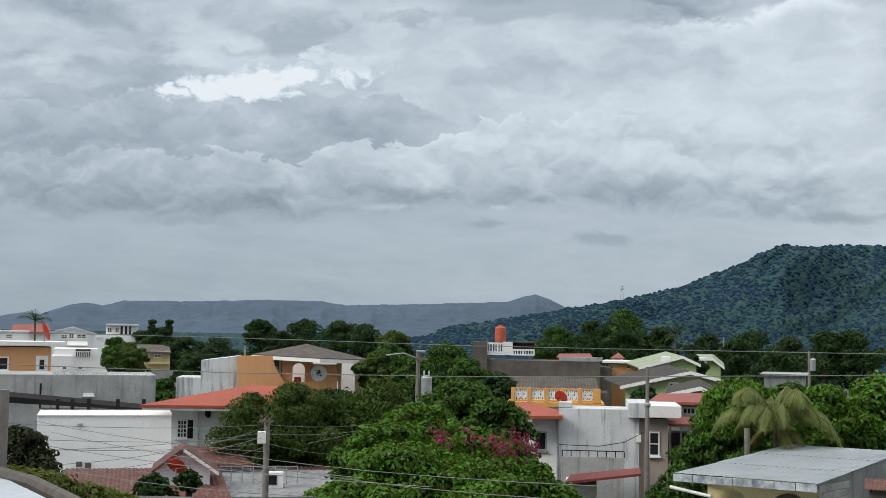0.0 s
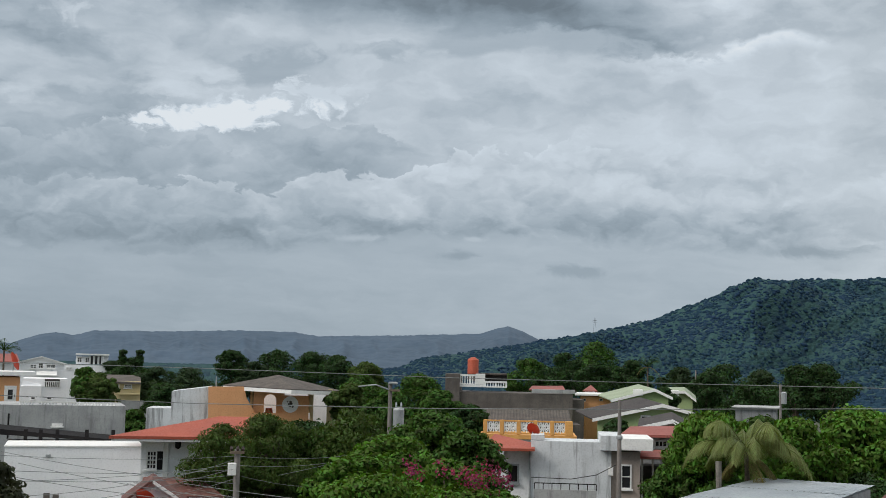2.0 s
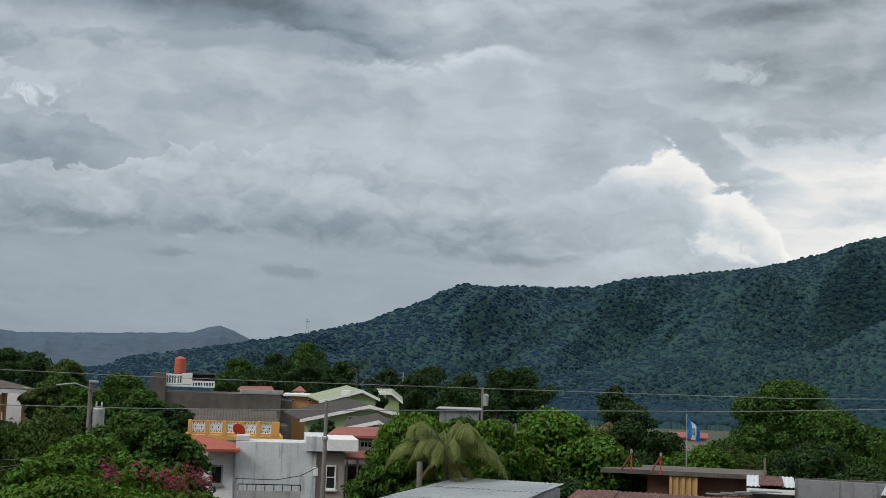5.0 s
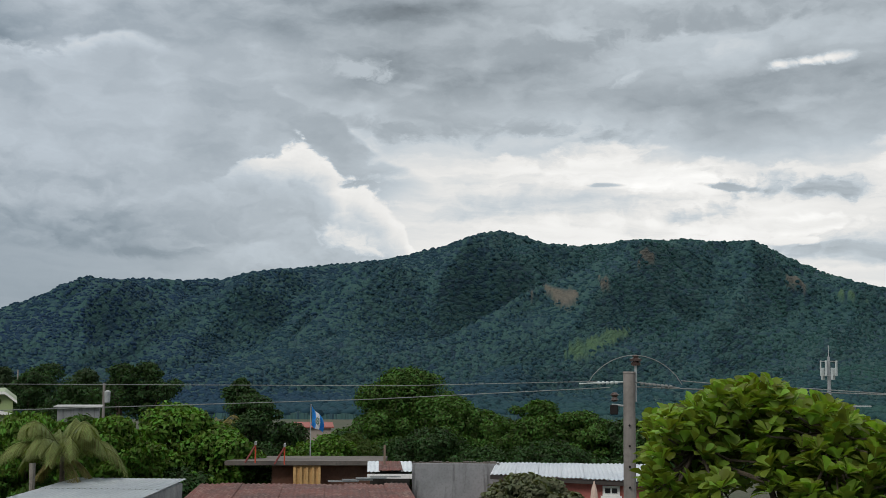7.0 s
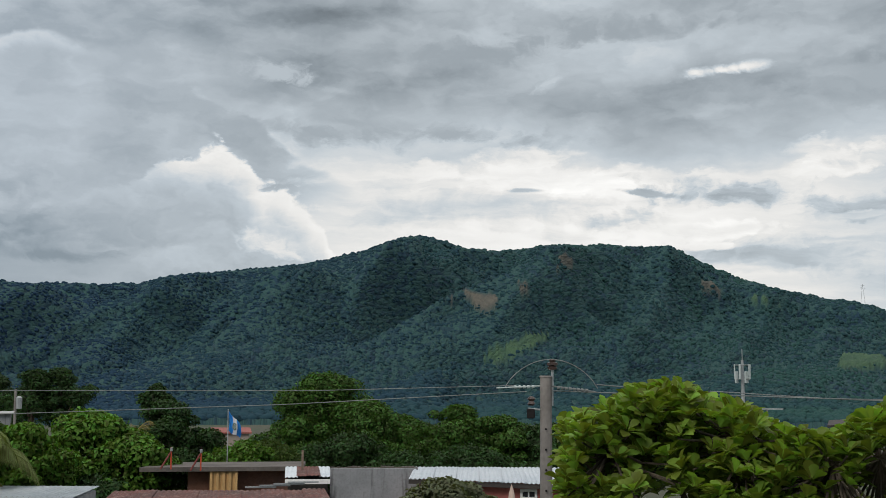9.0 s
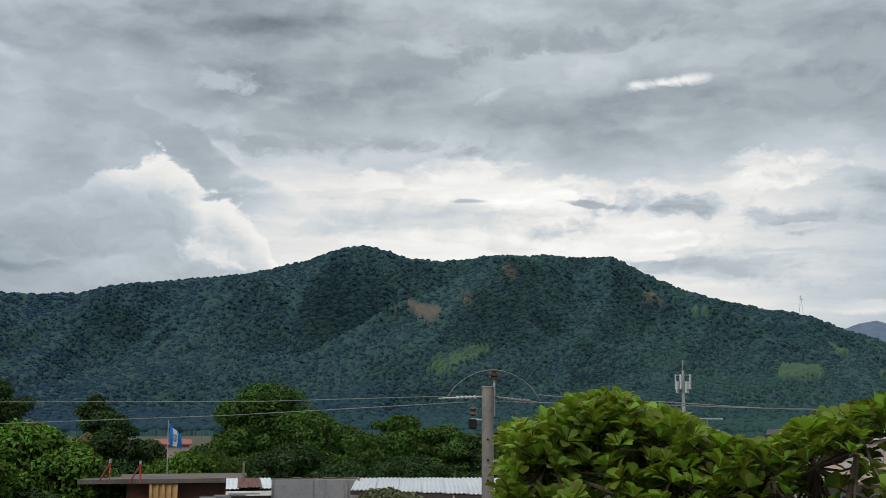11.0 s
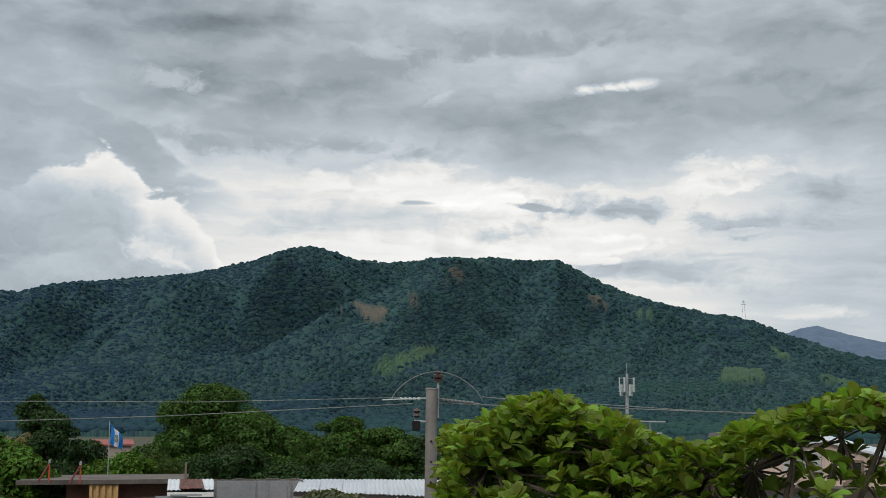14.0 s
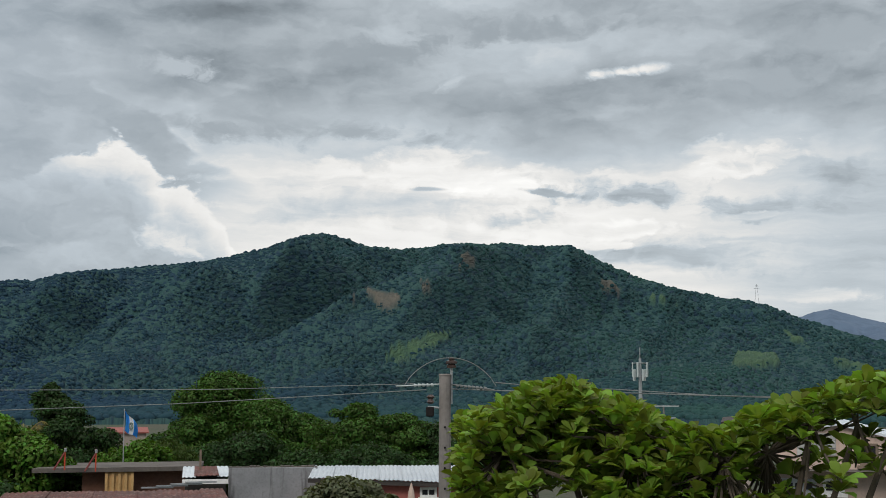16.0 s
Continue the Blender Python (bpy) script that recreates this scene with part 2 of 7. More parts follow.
# ---- materials ----
def mat(name, c1, c2=None, scale=1.0, rough=0.85, bump=0.0, metal=0.0, fine=12.0, streak=None, vary=0.0, dirt=0.0, island=0.0):
    """A worn surface: two tones at two scales, optional dark run-down streaks, fine relief."""
    m = bpy.data.materials.new(name)
    m.use_nodes = True
    t = m.node_tree
    bsdf = t.nodes["Principled BSDF"]
    geo = t.nodes.new("ShaderNodeTexCoord").outputs["Object"]
    c2 = c2 or tuple(v * 0.75 for v in c1)
    a = noised(t, geo, scale, 5, 0.6)
    b = noised(t, geo, fine, 4, 0.6)
    col = mixed(t, a.ramp(0.35, 0.68), c1, c2)
    col = mixed(t, b.ramp(0.45, 0.75) * 0.35, col, tuple(v * 0.6 for v in c2))
    if streak:
        mp = t.nodes.new("ShaderNodeMapping")
        mp.inputs["Scale"].default_value = (2.2, 2.2, 0.22)
        t.links.new(geo, mp.inputs[0])
        s = noised(t, mp.outputs[0], 1.6, 6, 0.65)
        col = mixed(t, s.ramp(0.50, 0.68) * streak[3], col, streak[:3])
    if dirt:
        s = noised(t, geo, 0.5, 7, 0.7)
        col = mixed(t, s.ramp(0.5, 0.75) * dirt, col, (0.07, 0.065, 0.055))
    if vary:
        oi = t.nodes.new("ShaderNodeObjectInfo")
        r = Val(t, oi.outputs["Random"])
        hsv = t.nodes.new("ShaderNodeHueSaturation")
        t.links.new(col.s, hsv.inputs["Color"])
        t.links.new(r.ramp(0, 1, 1 - vary, 1 + vary).s, hsv.inputs["Value"])
        col = Val(t, hsv.outputs[0])
    if island:
        gi = t.nodes.new("ShaderNodeNewGeometry")
        r = Val(t, gi.outputs["Random Per Island"])
        hsv = t.nodes.new("ShaderNodeHueSaturation")
        t.links.new(col.s, hsv.inputs["Color"])
        t.links.new((r * (2 * island) + (1 - island)).s, hsv.inputs["Value"])
        t.links.new((r * 0.06 + 0.47).s, hsv.inputs["Hue"])
        col = Val(t, hsv.outputs[0])
    t.links.new(col.s, bsdf.inputs["Base Color"])
    bsdf.inputs["Metallic"].default_value = metal
    t.links.new(b.ramp(0.3, 0.7, max(rough - 0.12, 0.05), min(rough + 0.1, 1)).s, bsdf.inputs["Roughness"])
    if bump:
        n = t.nodes.new("ShaderNodeBump")
        n.inputs["Strength"].default_value, n.inputs["Distance"].default_value = 0.6, bump
        t.links.new((a + b).s, n.inputs["Height"])
        t.links.new(n.outputs[0], bsdf.inputs["Normal"])
    return m


def leafy(name, c, rough=0.55, vary=0.35, through_light=0.25):
    """Foliage: each leaf a little different, some light coming through."""
    m = mat(name, c, tuple(v * 0.6 for v in c), 0.6, rough, 0, island=vary, fine=3.0)
    t = m.node_tree
    bsdf = t.nodes["Principled BSDF"]
    src = bsdf.inputs["Base Color"].links[0].from_socket
    tr = t.nodes.new("ShaderNodeBsdfTranslucent")
    bsdf.inputs["Specular IOR Level"].default_value = 0.14
    warm = mixed(t, 1.0, Val(t, src), (1.25, 1.3, 0.45), "MULTIPLY")
    t.links.new(warm.s, tr.inputs[0])
    mx = t.nodes.new("ShaderNodeMixShader")
    mx.inputs[0].default_value = through_light
    t.links.new(bsdf.outputs[0], mx.inputs[1])
    t.links.new(tr.outputs[0], mx.inputs[2])
    t.links.new(mx.outputs[0], t.nodes["Material Output"].inputs[0])
    return m


WHITE = mat("white_paint", (0.90, 0.905, 0.92), (0.86, 0.87, 0.885), 0.7, 0.8, 0.003, streak=(0.55, 0.55, 0.55, 0.08))
WHITE_CLEAN = mat("white_trim", (0.82, 0.82, 0.80), (0.76, 0.76, 0.75), 1.2, 0.7)
STAINED = mat("stained_white_render", (0.66, 0.69, 0.71), (0.56, 0.59, 0.61), 0.8, 0.85, 0.004, streak=(0.12, 0.125, 0.13, 0.6), dirt=0.3)
CONCRETE = mat("grey_concrete", (0.42, 0.43, 0.43), (0.30, 0.31, 0.315), 0.6, 0.9, 0.008, streak=(0.12, 0.12, 0.12, 0.5), dirt=0.35)
DARKBLOCK = mat("weathered_block", (0.14, 0.122, 0.108), (0.08, 0.07, 0.064), 0.8, 0.92, 0.01, streak=(0.07, 0.07, 0.07, 0.5), dirt=0.3)
ORANGE = mat("orange_paint", (0.70, 0.36, 0.17), (0.64, 0.32, 0.145), 0.6, 0.8, 0.003, streak=(0.48, 0.22, 0.10, 0.15))
OCHRE = mat("ochre_paint", (0.70, 0.36, 0.10), (0.60, 0.30, 0.09), 0.8, 0.8, 0.003)
YELLOW = mat("cream_yellow_paint", (0.66, 0.55, 0.30), (0.58, 0.48, 0.27), 0.6, 0.8, 0.003)
GREENW = mat("pale_green_paint", (0.36, 0.46, 0.22), (0.31, 0.40, 0.19), 0.6, 0.8, 0.003)
TAUPE = mat("taupe_paint", (0.36, 0.30, 0.26), (0.31, 0.26, 0.23), 0.6, 0.85, 0.003)
PINK = mat("pink_beige_paint", (0.58, 0.44, 0.37), (0.50, 0.38, 0.32), 0.6, 0.85, 0.003, streak=(0.3, 0.24, 0.2, 0.35))
SALMON = mat("salmon_red_paint", (0.40, 0.12, 0.10), (0.33, 0.10, 0.085), 0.7, 0.8, 0.003)
REDROOF = mat("red_painted_roof", (0.37, 0.080, 0.043), (0.31, 0.068, 0.040), 0.5, 0.7, 0.004, dirt=0.12)
PALERED = mat("faded_red_roof", (0.30, 0.09, 0.072), (0.24, 0.075, 0.062), 0.5, 0.75, 0.004, dirt=0.12)
RUST = mat("rusted_sheet", (0.15, 0.05, 0.038), (0.08, 0.036, 0.03), 0.9, 0.75, 0.004, 0.1, streak=(0.30, 0.21, 0.17, 0.6))
DARKRED = mat("dark_red_roof_paint", (0.20, 0.035, 0.03), (0.15, 0.03, 0.027), 0.8, 0.7, 0.004, dirt=0.2)
DARKROOF = mat("dark_shingle_roof", (0.055, 0.045, 0.042), (0.036, 0.031, 0.03), 0.9, 0.85, 0.01)
BROWNROOF = mat("grey_brown_roof", (0.115, 0.098, 0.085), (0.07, 0.06, 0.053), 1.4, 0.9, 0.012, streak=(0.03, 0.027, 0.025, 0.5), dirt=0.25)
GREENROOF = mat("pale_green_roof", (0.32, 0.38, 0.26), (0.27, 0.32, 0.22), 0.7, 0.75, 0.004)
ZINC = mat("pale_zinc_sheet", (0.62, 0.67, 0.71), (0.52, 0.58, 0.63), 0.5, 0.55, 0.002, 0.0, dirt=0.10)
ZINCWHITE = mat("white_zinc_sheet", (0.56, 0.60, 0.64), (0.48, 0.53, 0.58), 0.5, 0.5, 0.002, 0.15)
BLACKSTEEL = mat("dark_steel", (0.016, 0.015, 0.016), (0.022, 0.02, 0.02), 1.0, 0.8, 0)
BLACKSTEEL.node_tree.nodes["Principled BSDF"].inputs["Specular IOR Level"].default_value = 0.1
GREYSTEEL = mat("galvanised_steel", (0.42, 0.44, 0.45), (0.33, 0.35, 0.36), 2.0, 0.5, 0, 0.5)
POLE = mat("weathered_concrete_pole", (0.25, 0.23, 0.215), (0.17, 0.155, 0.145), 1.2, 0.9, 0.006, streak=(0.14, 0.13, 0.12, 0.5))
CERAMIC = mat("dark_glazed_ceramic", (0.075, 0.05, 0.045), (0.05, 0.035, 0.03), 3.0, 0.25)
PORCELAIN = mat("grey_porcelain", (0.5, 0.55, 0.55), (0.4, 0.45, 0.45), 3.0, 0.3)
CABLE = mat("weathered_cable", (0.22, 0.235, 0.235), (0.16, 0.17, 0.17), 1.0, 0.8)
DARKCABLE = mat("black_cable", (0.02, 0.02, 0.02), (0.03, 0.03, 0.03), 1.0, 0.6)
GLASS = mat("dark_window_glass", (0.02, 0.022, 0.025), (0.03, 0.03, 0.032), 1.0, 0.12)
# near-black paint for solid blocks that stand in for shaded hollows
SHADE = mat("painted_shade", (0.05, 0.045, 0.04), (0.03, 0.03, 0.028), 1.0, 0.9)
DISHRED = mat("red_dish_paint", (0.56, 0.075, 0.03), (0.48, 0.065, 0.03), 2.0, 0.5)
TANKRED = mat("orange_red_tank_plastic", (0.50, 0.10, 0.05), (0.42, 0.085, 0.045), 1.5, 0.55)
BARK = mat("bark", (0.12, 0.095, 0.07), (0.07, 0.055, 0.042), 3.0, 0.95, 0.02)
BARKPALE = mat("pale_palm_bark", (0.26, 0.24, 0.21), (0.18, 0.165, 0.145), 3.0, 0.95, 0.02)
WOOD = mat("grey_wood", (0.20, 0.15, 0.11), (0.13, 0.10, 0.075), 2.0, 0.85, 0.004)
FLAGBLUE = mat("sky_blue_cloth", (0.04, 0.36, 0.82), (0.035, 0.31, 0.75), 2.0, 0.8)
FLAGWHITE = mat("white_cloth", (0.8, 0.8, 0.8), (0.72, 0.73, 0.75), 2.0, 0.8)
CREST = mat("olive_crest_print", (0.20, 0.26, 0.22), (0.15, 0.2, 0.17), 8.0, 0.8)
MOSS = leafy("mossy_weeds", (0.14, 0.17, 0.05), 0.8, 0.4)
LEAF_DARK = leafy("dark_leaf", (0.042, 0.085, 0.028), vary=0.65)
LEAF_MID = leafy("mid_green_leaf", (0.070, 0.140, 0.028), vary=0.65)
LEAF_BRIGHT = leafy("bright_green_leaf", (0.105, 0.205, 0.030), vary=0.6)
LEAF_FEATHER = leafy("feathery_leaf", (0.078, 0.125, 0.03))
LEAF_FAR = leafy("far_leaf", (0.044, 0.078, 0.034))
LEAF_ALMOND = leafy("almond_leaf", (0.20, 0.29, 0.045), 0.42, 0.5, 0.38)
LEAF_ALMOND_OLD = leafy("russet_almond_leaf", (0.30, 0.19, 0.06), 0.5, 0.3, 0.3)
LEAF_PALM = leafy("palm_leaf", (0.19, 0.23, 0.075), 0.5, 0.4, 0.25)
LEAF_PALM_DRY = leafy("yellowing_palm_leaf", (0.26, 0.22, 0.085), 0.6, 0.3, 0.2)
LEAF_GREY = leafy("grey_green_leaf", (0.15, 0.17, 0.10), 0.6, 0.3)
PETAL = leafy("magenta_petal", (0.34, 0.045, 0.15), 0.6, 0.35, 0.3)

PEELING = mat("peeling_blue_white_paint", (0.55, 0.60, 0.64), (0.16, 0.20, 0.24), 3.0, 0.8, 0.004, fine=20)
PALEBLOCK = mat("pale_grey_block", (0.46, 0.46, 0.44), (0.38, 0.38, 0.37), 1.5, 0.92, 0.006, vary=0.15)
BRICKRED = mat("dull_brick_wall", (0.26, 0.13, 0.09), (0.19, 0.10, 0.075), 1.2, 0.9, 0.006)
OCHRE2 = mat("pale_ochre_paint", (0.58, 0.36, 0.15), (0.5, 0.31, 0.13), 0.8, 0.85, 0.003, dirt=0.15)
CONCRETE2 = mat("mildewed_grey_plaster", (0.27, 0.28, 0.295), (0.19, 0.20, 0.21), 0.9, 0.9, 0.005, streak=(0.05, 0.05, 0.052, 0.75), dirt=0.25)
PYLONSTEEL = mat("grey_pylon_steel", (0.12, 0.13, 0.14), (0.10, 0.11, 0.12), 1.0, 0.7)
PALECABLE = mat("pale_cable", (0.22, 0.23, 0.24), (0.18, 0.19, 0.2), 1.0, 0.85)
LEAF_SHRUB = leafy("olive_leaf", (0.055, 0.062, 0.038), 0.7, 0.35)


# ---- building helpers ----
def part(name, bm, material, parent=None, label="", at=None):
    """Links a bmesh as ONE mesh object under a thing or a part."""
    me = bpy.data.meshes.new(name)
    bmesh.ops.recalc_face_normals(bm, faces=bm.faces[:])
    bm.to_mesh(me)
    bm.free()
    me.materials.append(material)
    ob = new(name, me)
    ob.parent = parent
    if at is not None:
        ob.matrix_local = at
    if label:
        tagged(ob, label)
    return ob


def raw(name, verts, faces, material, parent=None, label="", smooth=False):
    me = bpy.data.meshes.new(name)
    me.from_pydata(verts, [], faces)
    me.materials.append(material)
    if smooth:
        me.polygons.foreach_set("use_smooth", [True] * len(me.polygons))
    ob = new(name, me)
    ob.parent = parent
    if label:
        tagged(ob, label)
    return ob


def thing(name, label, category, m=None, group="", kind=""):
    ob = new(name)
    ob.empty_display_size = 0.2
    if m is not None:
        ob.matrix_world = m
    return tagged(ob, label, category, group, kind)


def box(x0, x1, y0, y1, z0, z1, bm=None, bevel=0.0):
    bm = bm or bmesh.new()
    made = bmesh.ops.create_cube(bm, size=1, matrix=Matrix.Translation(((x0 + x1) / 2, (y0 + y1) / 2, (z0 + z1) / 2))
                                 @ Matrix.Diagonal((abs(x1 - x0), abs(y1 - y0), abs(z1 - z0), 1)))
    if bevel:
        es = {e for v in made["verts"] for e in v.link_edges}
        bmesh.ops.bevel(bm, geom=list(es), offset=bevel, segments=1, affect="EDGES")
    return bm


def prism(poly, y0, y1, bm=None):
    """A polygon in x, z drawn out from y0 to y1."""
    bm = bm or bmesh.new()
    a = [bm.verts.new((x, y0, z)) for x, z in poly]
    b = [bm.verts.new((x, y1, z)) for x, z in poly]
    bm.faces.new(a), bm.faces.new(b[::-1])
    for i in range(len(poly)):
        j = (i + 1) % len(poly)
        bm.faces.new((a[j], a[i], b[i], b[j]))
    return bm


def slab(corners, thick, bm=None):
    """A flat or sloping plate under four (or more) corner points."""
    bm = bm or bmesh.new()
    up = [bm.verts.new(c) for c in corners]
    dn = [bm.verts.new((c[0], c[1], c[2] - thick)) for c in corners]
    bm.faces.new(up), bm.faces.new(dn[::-1])
    n = len(up)
    for i in range(n):
        bm.faces.new((up[(i + 1) % n], up[i], dn[i], dn[(i + 1) % n]))
    return bm


def tube(points, radii, seg=8, bm=None):
    """A round bar through points, with a radius at each."""
    bm = bm or bmesh.new()
    pts = [Vector(p) for p in points]
    if not hasattr(radii, "__len__"):
        radii = [radii] * len(pts)
    rings = []
    for i, p in enumerate(pts):
        d = (pts[min(i + 1, len(pts) - 1)] - pts[max(i - 1, 0)]).normalized()
        q = d.to_track_quat("Z", "Y")
        rings.append([bm.verts.new(p + q @ Vector((radii[i] * math.cos(k * math.tau / seg), radii[i] * math.sin(k * math.tau / seg), 0)))
                      for k in range(seg)])
    for a, b in zip(rings, rings[1:]):
        for k in range(seg):
            bm.faces.new((a[k], a[(k + 1) % seg], b[(k + 1) % seg], b[k]))
    bm.faces.new(rings[0][::-1]), bm.faces.new(rings[-1])
    return bm


def turned(profile, seg=16, bm=None, at=(0, 0, 0)):
    """A turned body from (radius, z) pairs."""
    bm = bm or bmesh.new()
    rings = [[bm.verts.new((at[0] + r * math.cos(k * math.tau / seg), at[1] + r * math.sin(k * math.tau / seg), at[2] + z)) for k in range(seg)]
             for r, z in profile]
    for a, b in zip(rings, rings[1:]):
        for k in range(seg):
            bm.faces.new((a[k], a[(k + 1) % seg], b[(k + 1) % seg], b[k]))
    bm.faces.new(rings[0][::-1]), bm.faces.new(rings[-1])
    return bm


def stand(az):
    """Where the eye is when things at that bearing are in view: the camera turns at arm's length."""
    a = radians(float(np.interp(az, (19.0, 24.0, 48.0), (0.0, 32.0, 38.0))))
    return Vector((ARM * math.sin(a), ARM * (math.cos(a) - 1), EYE))


def place(az, el, d):
    """The point at a bearing (degrees right of the first view) and elevation from the eye, d metres off in plan."""
    a = radians(az)
    return stand(az) + Vector((d * math.sin(a), d * math.cos(a), d * math.tan(radians(el))))


class Front:
    """A vertical front d metres off at a bearing: local x to the right, y away, z true height. turn: degrees it is turned to its left."""
    def __init__(self, az, d, turn=0.0):
        a = radians(az)
        self.o = stand(az) + Vector((d * math.sin(a), d * math.cos(a), -EYE))
        self.m = Matrix.Translation(self.o) @ Matrix.Rotation(-a + radians(turn), 4, "Z")
        self.i = self.m.inverted()

    def xz(self, az, el, y=0.0):
        """Where the line of sight at a bearing and elevation meets the plane y of this front."""
        far = self.i @ place(az, el, 100.0)
        eye = self.i @ stand(az)
        k = (y - eye.y) / (far.y - eye.y)
        p = eye + (far - eye) * k
        return p.x, p.z


def window(parent, x0, x1, z0, z1, y=0.0, bars=(1, 1), frame_mat=None, sill=True, grille=False):
    """A framed window standing in a wall's outer face at y: frame, pane, glazing bars, sill."""
    frame_mat = frame_mat or WHITE_CLEAN
    w = min(0.09, (x1 - x0) * 0.14)
    bm = box(x0, x0 + w, y - 0.06, y + 0.05, z0, z1)
    box(x1 - w, x1, y - 0.06, y + 0.05, z0, z1, bm)
    box(x0 + w, x1 - w, y - 0.06, y + 0.05, z1 - w, z1, bm)
    box(x0 + w, x1 - w, y - 0.06, y + 0.05, z0, z0 + w, bm)
    win = part("window", bm, frame_mat, parent)
    part("pane", box(x0 + w, x1 - w, y - 0.012, y + 0.03, z0 + w, z1 - w), GLASS, win)
    bm = bmesh.new()
    for i in range(bars[0]):
        x = x0 + w + (x1 - x0 - 2 * w) * (i + 1) / (bars[0] + 1)
        box(x - w * 0.3, x + w * 0.3, y - 0.045, y - 0.012, z0 + w, z1 - w, bm)
    for i in range(bars[1]):
        z = z0 + w + (z1 - z0 - 2 * w) * (i + 1) / (bars[1] + 1)
        box(x0 + w, x1 - w, y - 0.04, y - 0.014, z - w * 0.3, z + w * 0.3, bm)
    if bars[0] + bars[1]:
        part("glazing_bar", bm, BLACKSTEEL if grille else frame_mat, win)
    else:
        bm.free()
    if sill:
        part("window_sill", box(x0 - 0.06, x1 + 0.06, y - 0.14, y + 0.02, z0 - 0.07, z0), frame_mat, win)
    return win


def corrugated(x0, x1, y0, y1, zf, zb, pitch=0.12, amp=0.018, bm=None, tilt=0.0):
    """Ridged sheet, ribs running from the front edge (y0, height zf) to the back (y1, zb); tilt: rise along x."""
    bm = bm or bmesh.new()
    n = max(4, int((x1 - x0) / pitch * 2))
    rows = []
    for y, z in ((y0, zf), (y1, zb)):
        for dz in (0, -0.012):
            rows.append([bm.verts.new((x0 + (x1 - x0) * i / n, y, z + dz + tilt * i / n + (amp if i % 2 else -amp))) for i in range(n + 1)])
    f0, f1, b0, b1 = rows
    for i in range(n):
        for a, b in ((f0, b0), (b1, f1), (f1, f0), (b0, b1)):
            bm.faces.new((a[i], a[i + 1], b[i + 1], b[i]))
    return bm


def fast_mesh(name, v, f, materials, normals=None):
    me = bpy.data.meshes.new(name)
    me.vertices.add(len(v))
    me.vertices.foreach_set("co", np.asarray(v, np.float32).ravel())
    k = f.shape[1]
    me.loops.add(f.size)
    me.loops.foreach_set("vertex_index", f.ravel().astype(np.int32))
    me.polygons.add(len(f))
    me.polygons.foreach_set("loop_start", np.arange(0, f.size, k, dtype=np.int32))
    for m in materials:
        me.materials.append(m)
    me.update(calc_edges=True)
    if normals is not None:
        me.polygons.foreach_set("use_smooth", np.ones(len(f), bool))
        me.normals_split_custom_set_from_vertices(normals.tolist())
    return me


# ---- land: ground, forested mountain, far ranges ----
def lattice(seed, n=256):
    return np.random.RandomState(seed).rand(n, n)


def vnoise(x, y, grid):
    n = grid.shape[0]
    xi, yi = np.floor(x).astype(int), np.floor(y).astype(int)
    u, v = x - xi, y - yi
    u, v = u * u * u * (u * (u * 6 - 15) + 10), v * v * v * (v * (v * 6 - 15) + 10)
    g = lambda i, j: grid[i % n, j % n]
    return (g(xi, yi) * (1 - u) + g(xi + 1, yi) * u) * (1 - v) + (g(xi, yi + 1) * (1 - u) + g(xi + 1, yi + 1) * u) * v


def fbm(x, y, grid, octaves=5, ridged=False):
    s, a, tot = 0.0, 1.0, 0.0
    for k in range(octaves):
        n = vnoise(x * 2 ** k + 17.3 * k, y * 2 ** k + 9.1 * k, grid)
        s = s + a * (1 - np.abs(2 * n - 1) if ridged else n)
        tot += a
        a *= 0.5
    return s / tot


CREST_AZ = [-40, -8, -3.6, -1.06, 0.47, 2.28, 4.33, 5.54, 8.18, 10.67, 12.91, 14.13, 15.25, 16.25, 18.6, 19.55, 20.45, 21.23, 22.38,
            24.94, 28.48, 30.96, 32.67, 33.7, 34.9, 36.0, 37.36, 38.66, 39.56, 40.47, 41.5, 42.39, 43.29, 45.1, 46.6, 48.3, 50.45, 52.9, 53.9, 55.1, 56.7, 58.3, 63, 75]
CREST_EL = [-0.5, -0.5, -0.43, -0.13, 0.62, 0.81, 1.22, 1.46, 1.9, 2.5, 3.3, 3.96, 4.38, 4.27, 4.44, 4.36, 4.5, 4.42, 4.75,
            5.05, 5.43, 5.98, 6.58, 6.78, 6.52, 6.17, 6.08, 6.2, 6.38, 6.38, 6.3, 6.38, 6.24, 6.28, 5.54, 4.78, 4.12, 3.66, 3.42, 2.9, 2.42, 1.95, 0.9, -0.4]


def in_patch(az, el, pts, wob):
    """1 inside a convex outline of (bearing, elevation) points, with a wavering edge."""
    inside = np.full(az.shape, 9.0)
    n = len(pts)
    for i in range(n):
        (a0, e0), (a1, e1) = pts[i], pts[(i + 1) % n]
        ln = math.hypot(a1 - a0, e1 - e0)
        inside = np.minimum(inside, ((a1 - a0) * (el - e0) - (e1 - e0) * (az - a0)) / ln)
    return np.clip((inside + wob * 0.34) / 0.05 + 0.5, 0, 1)


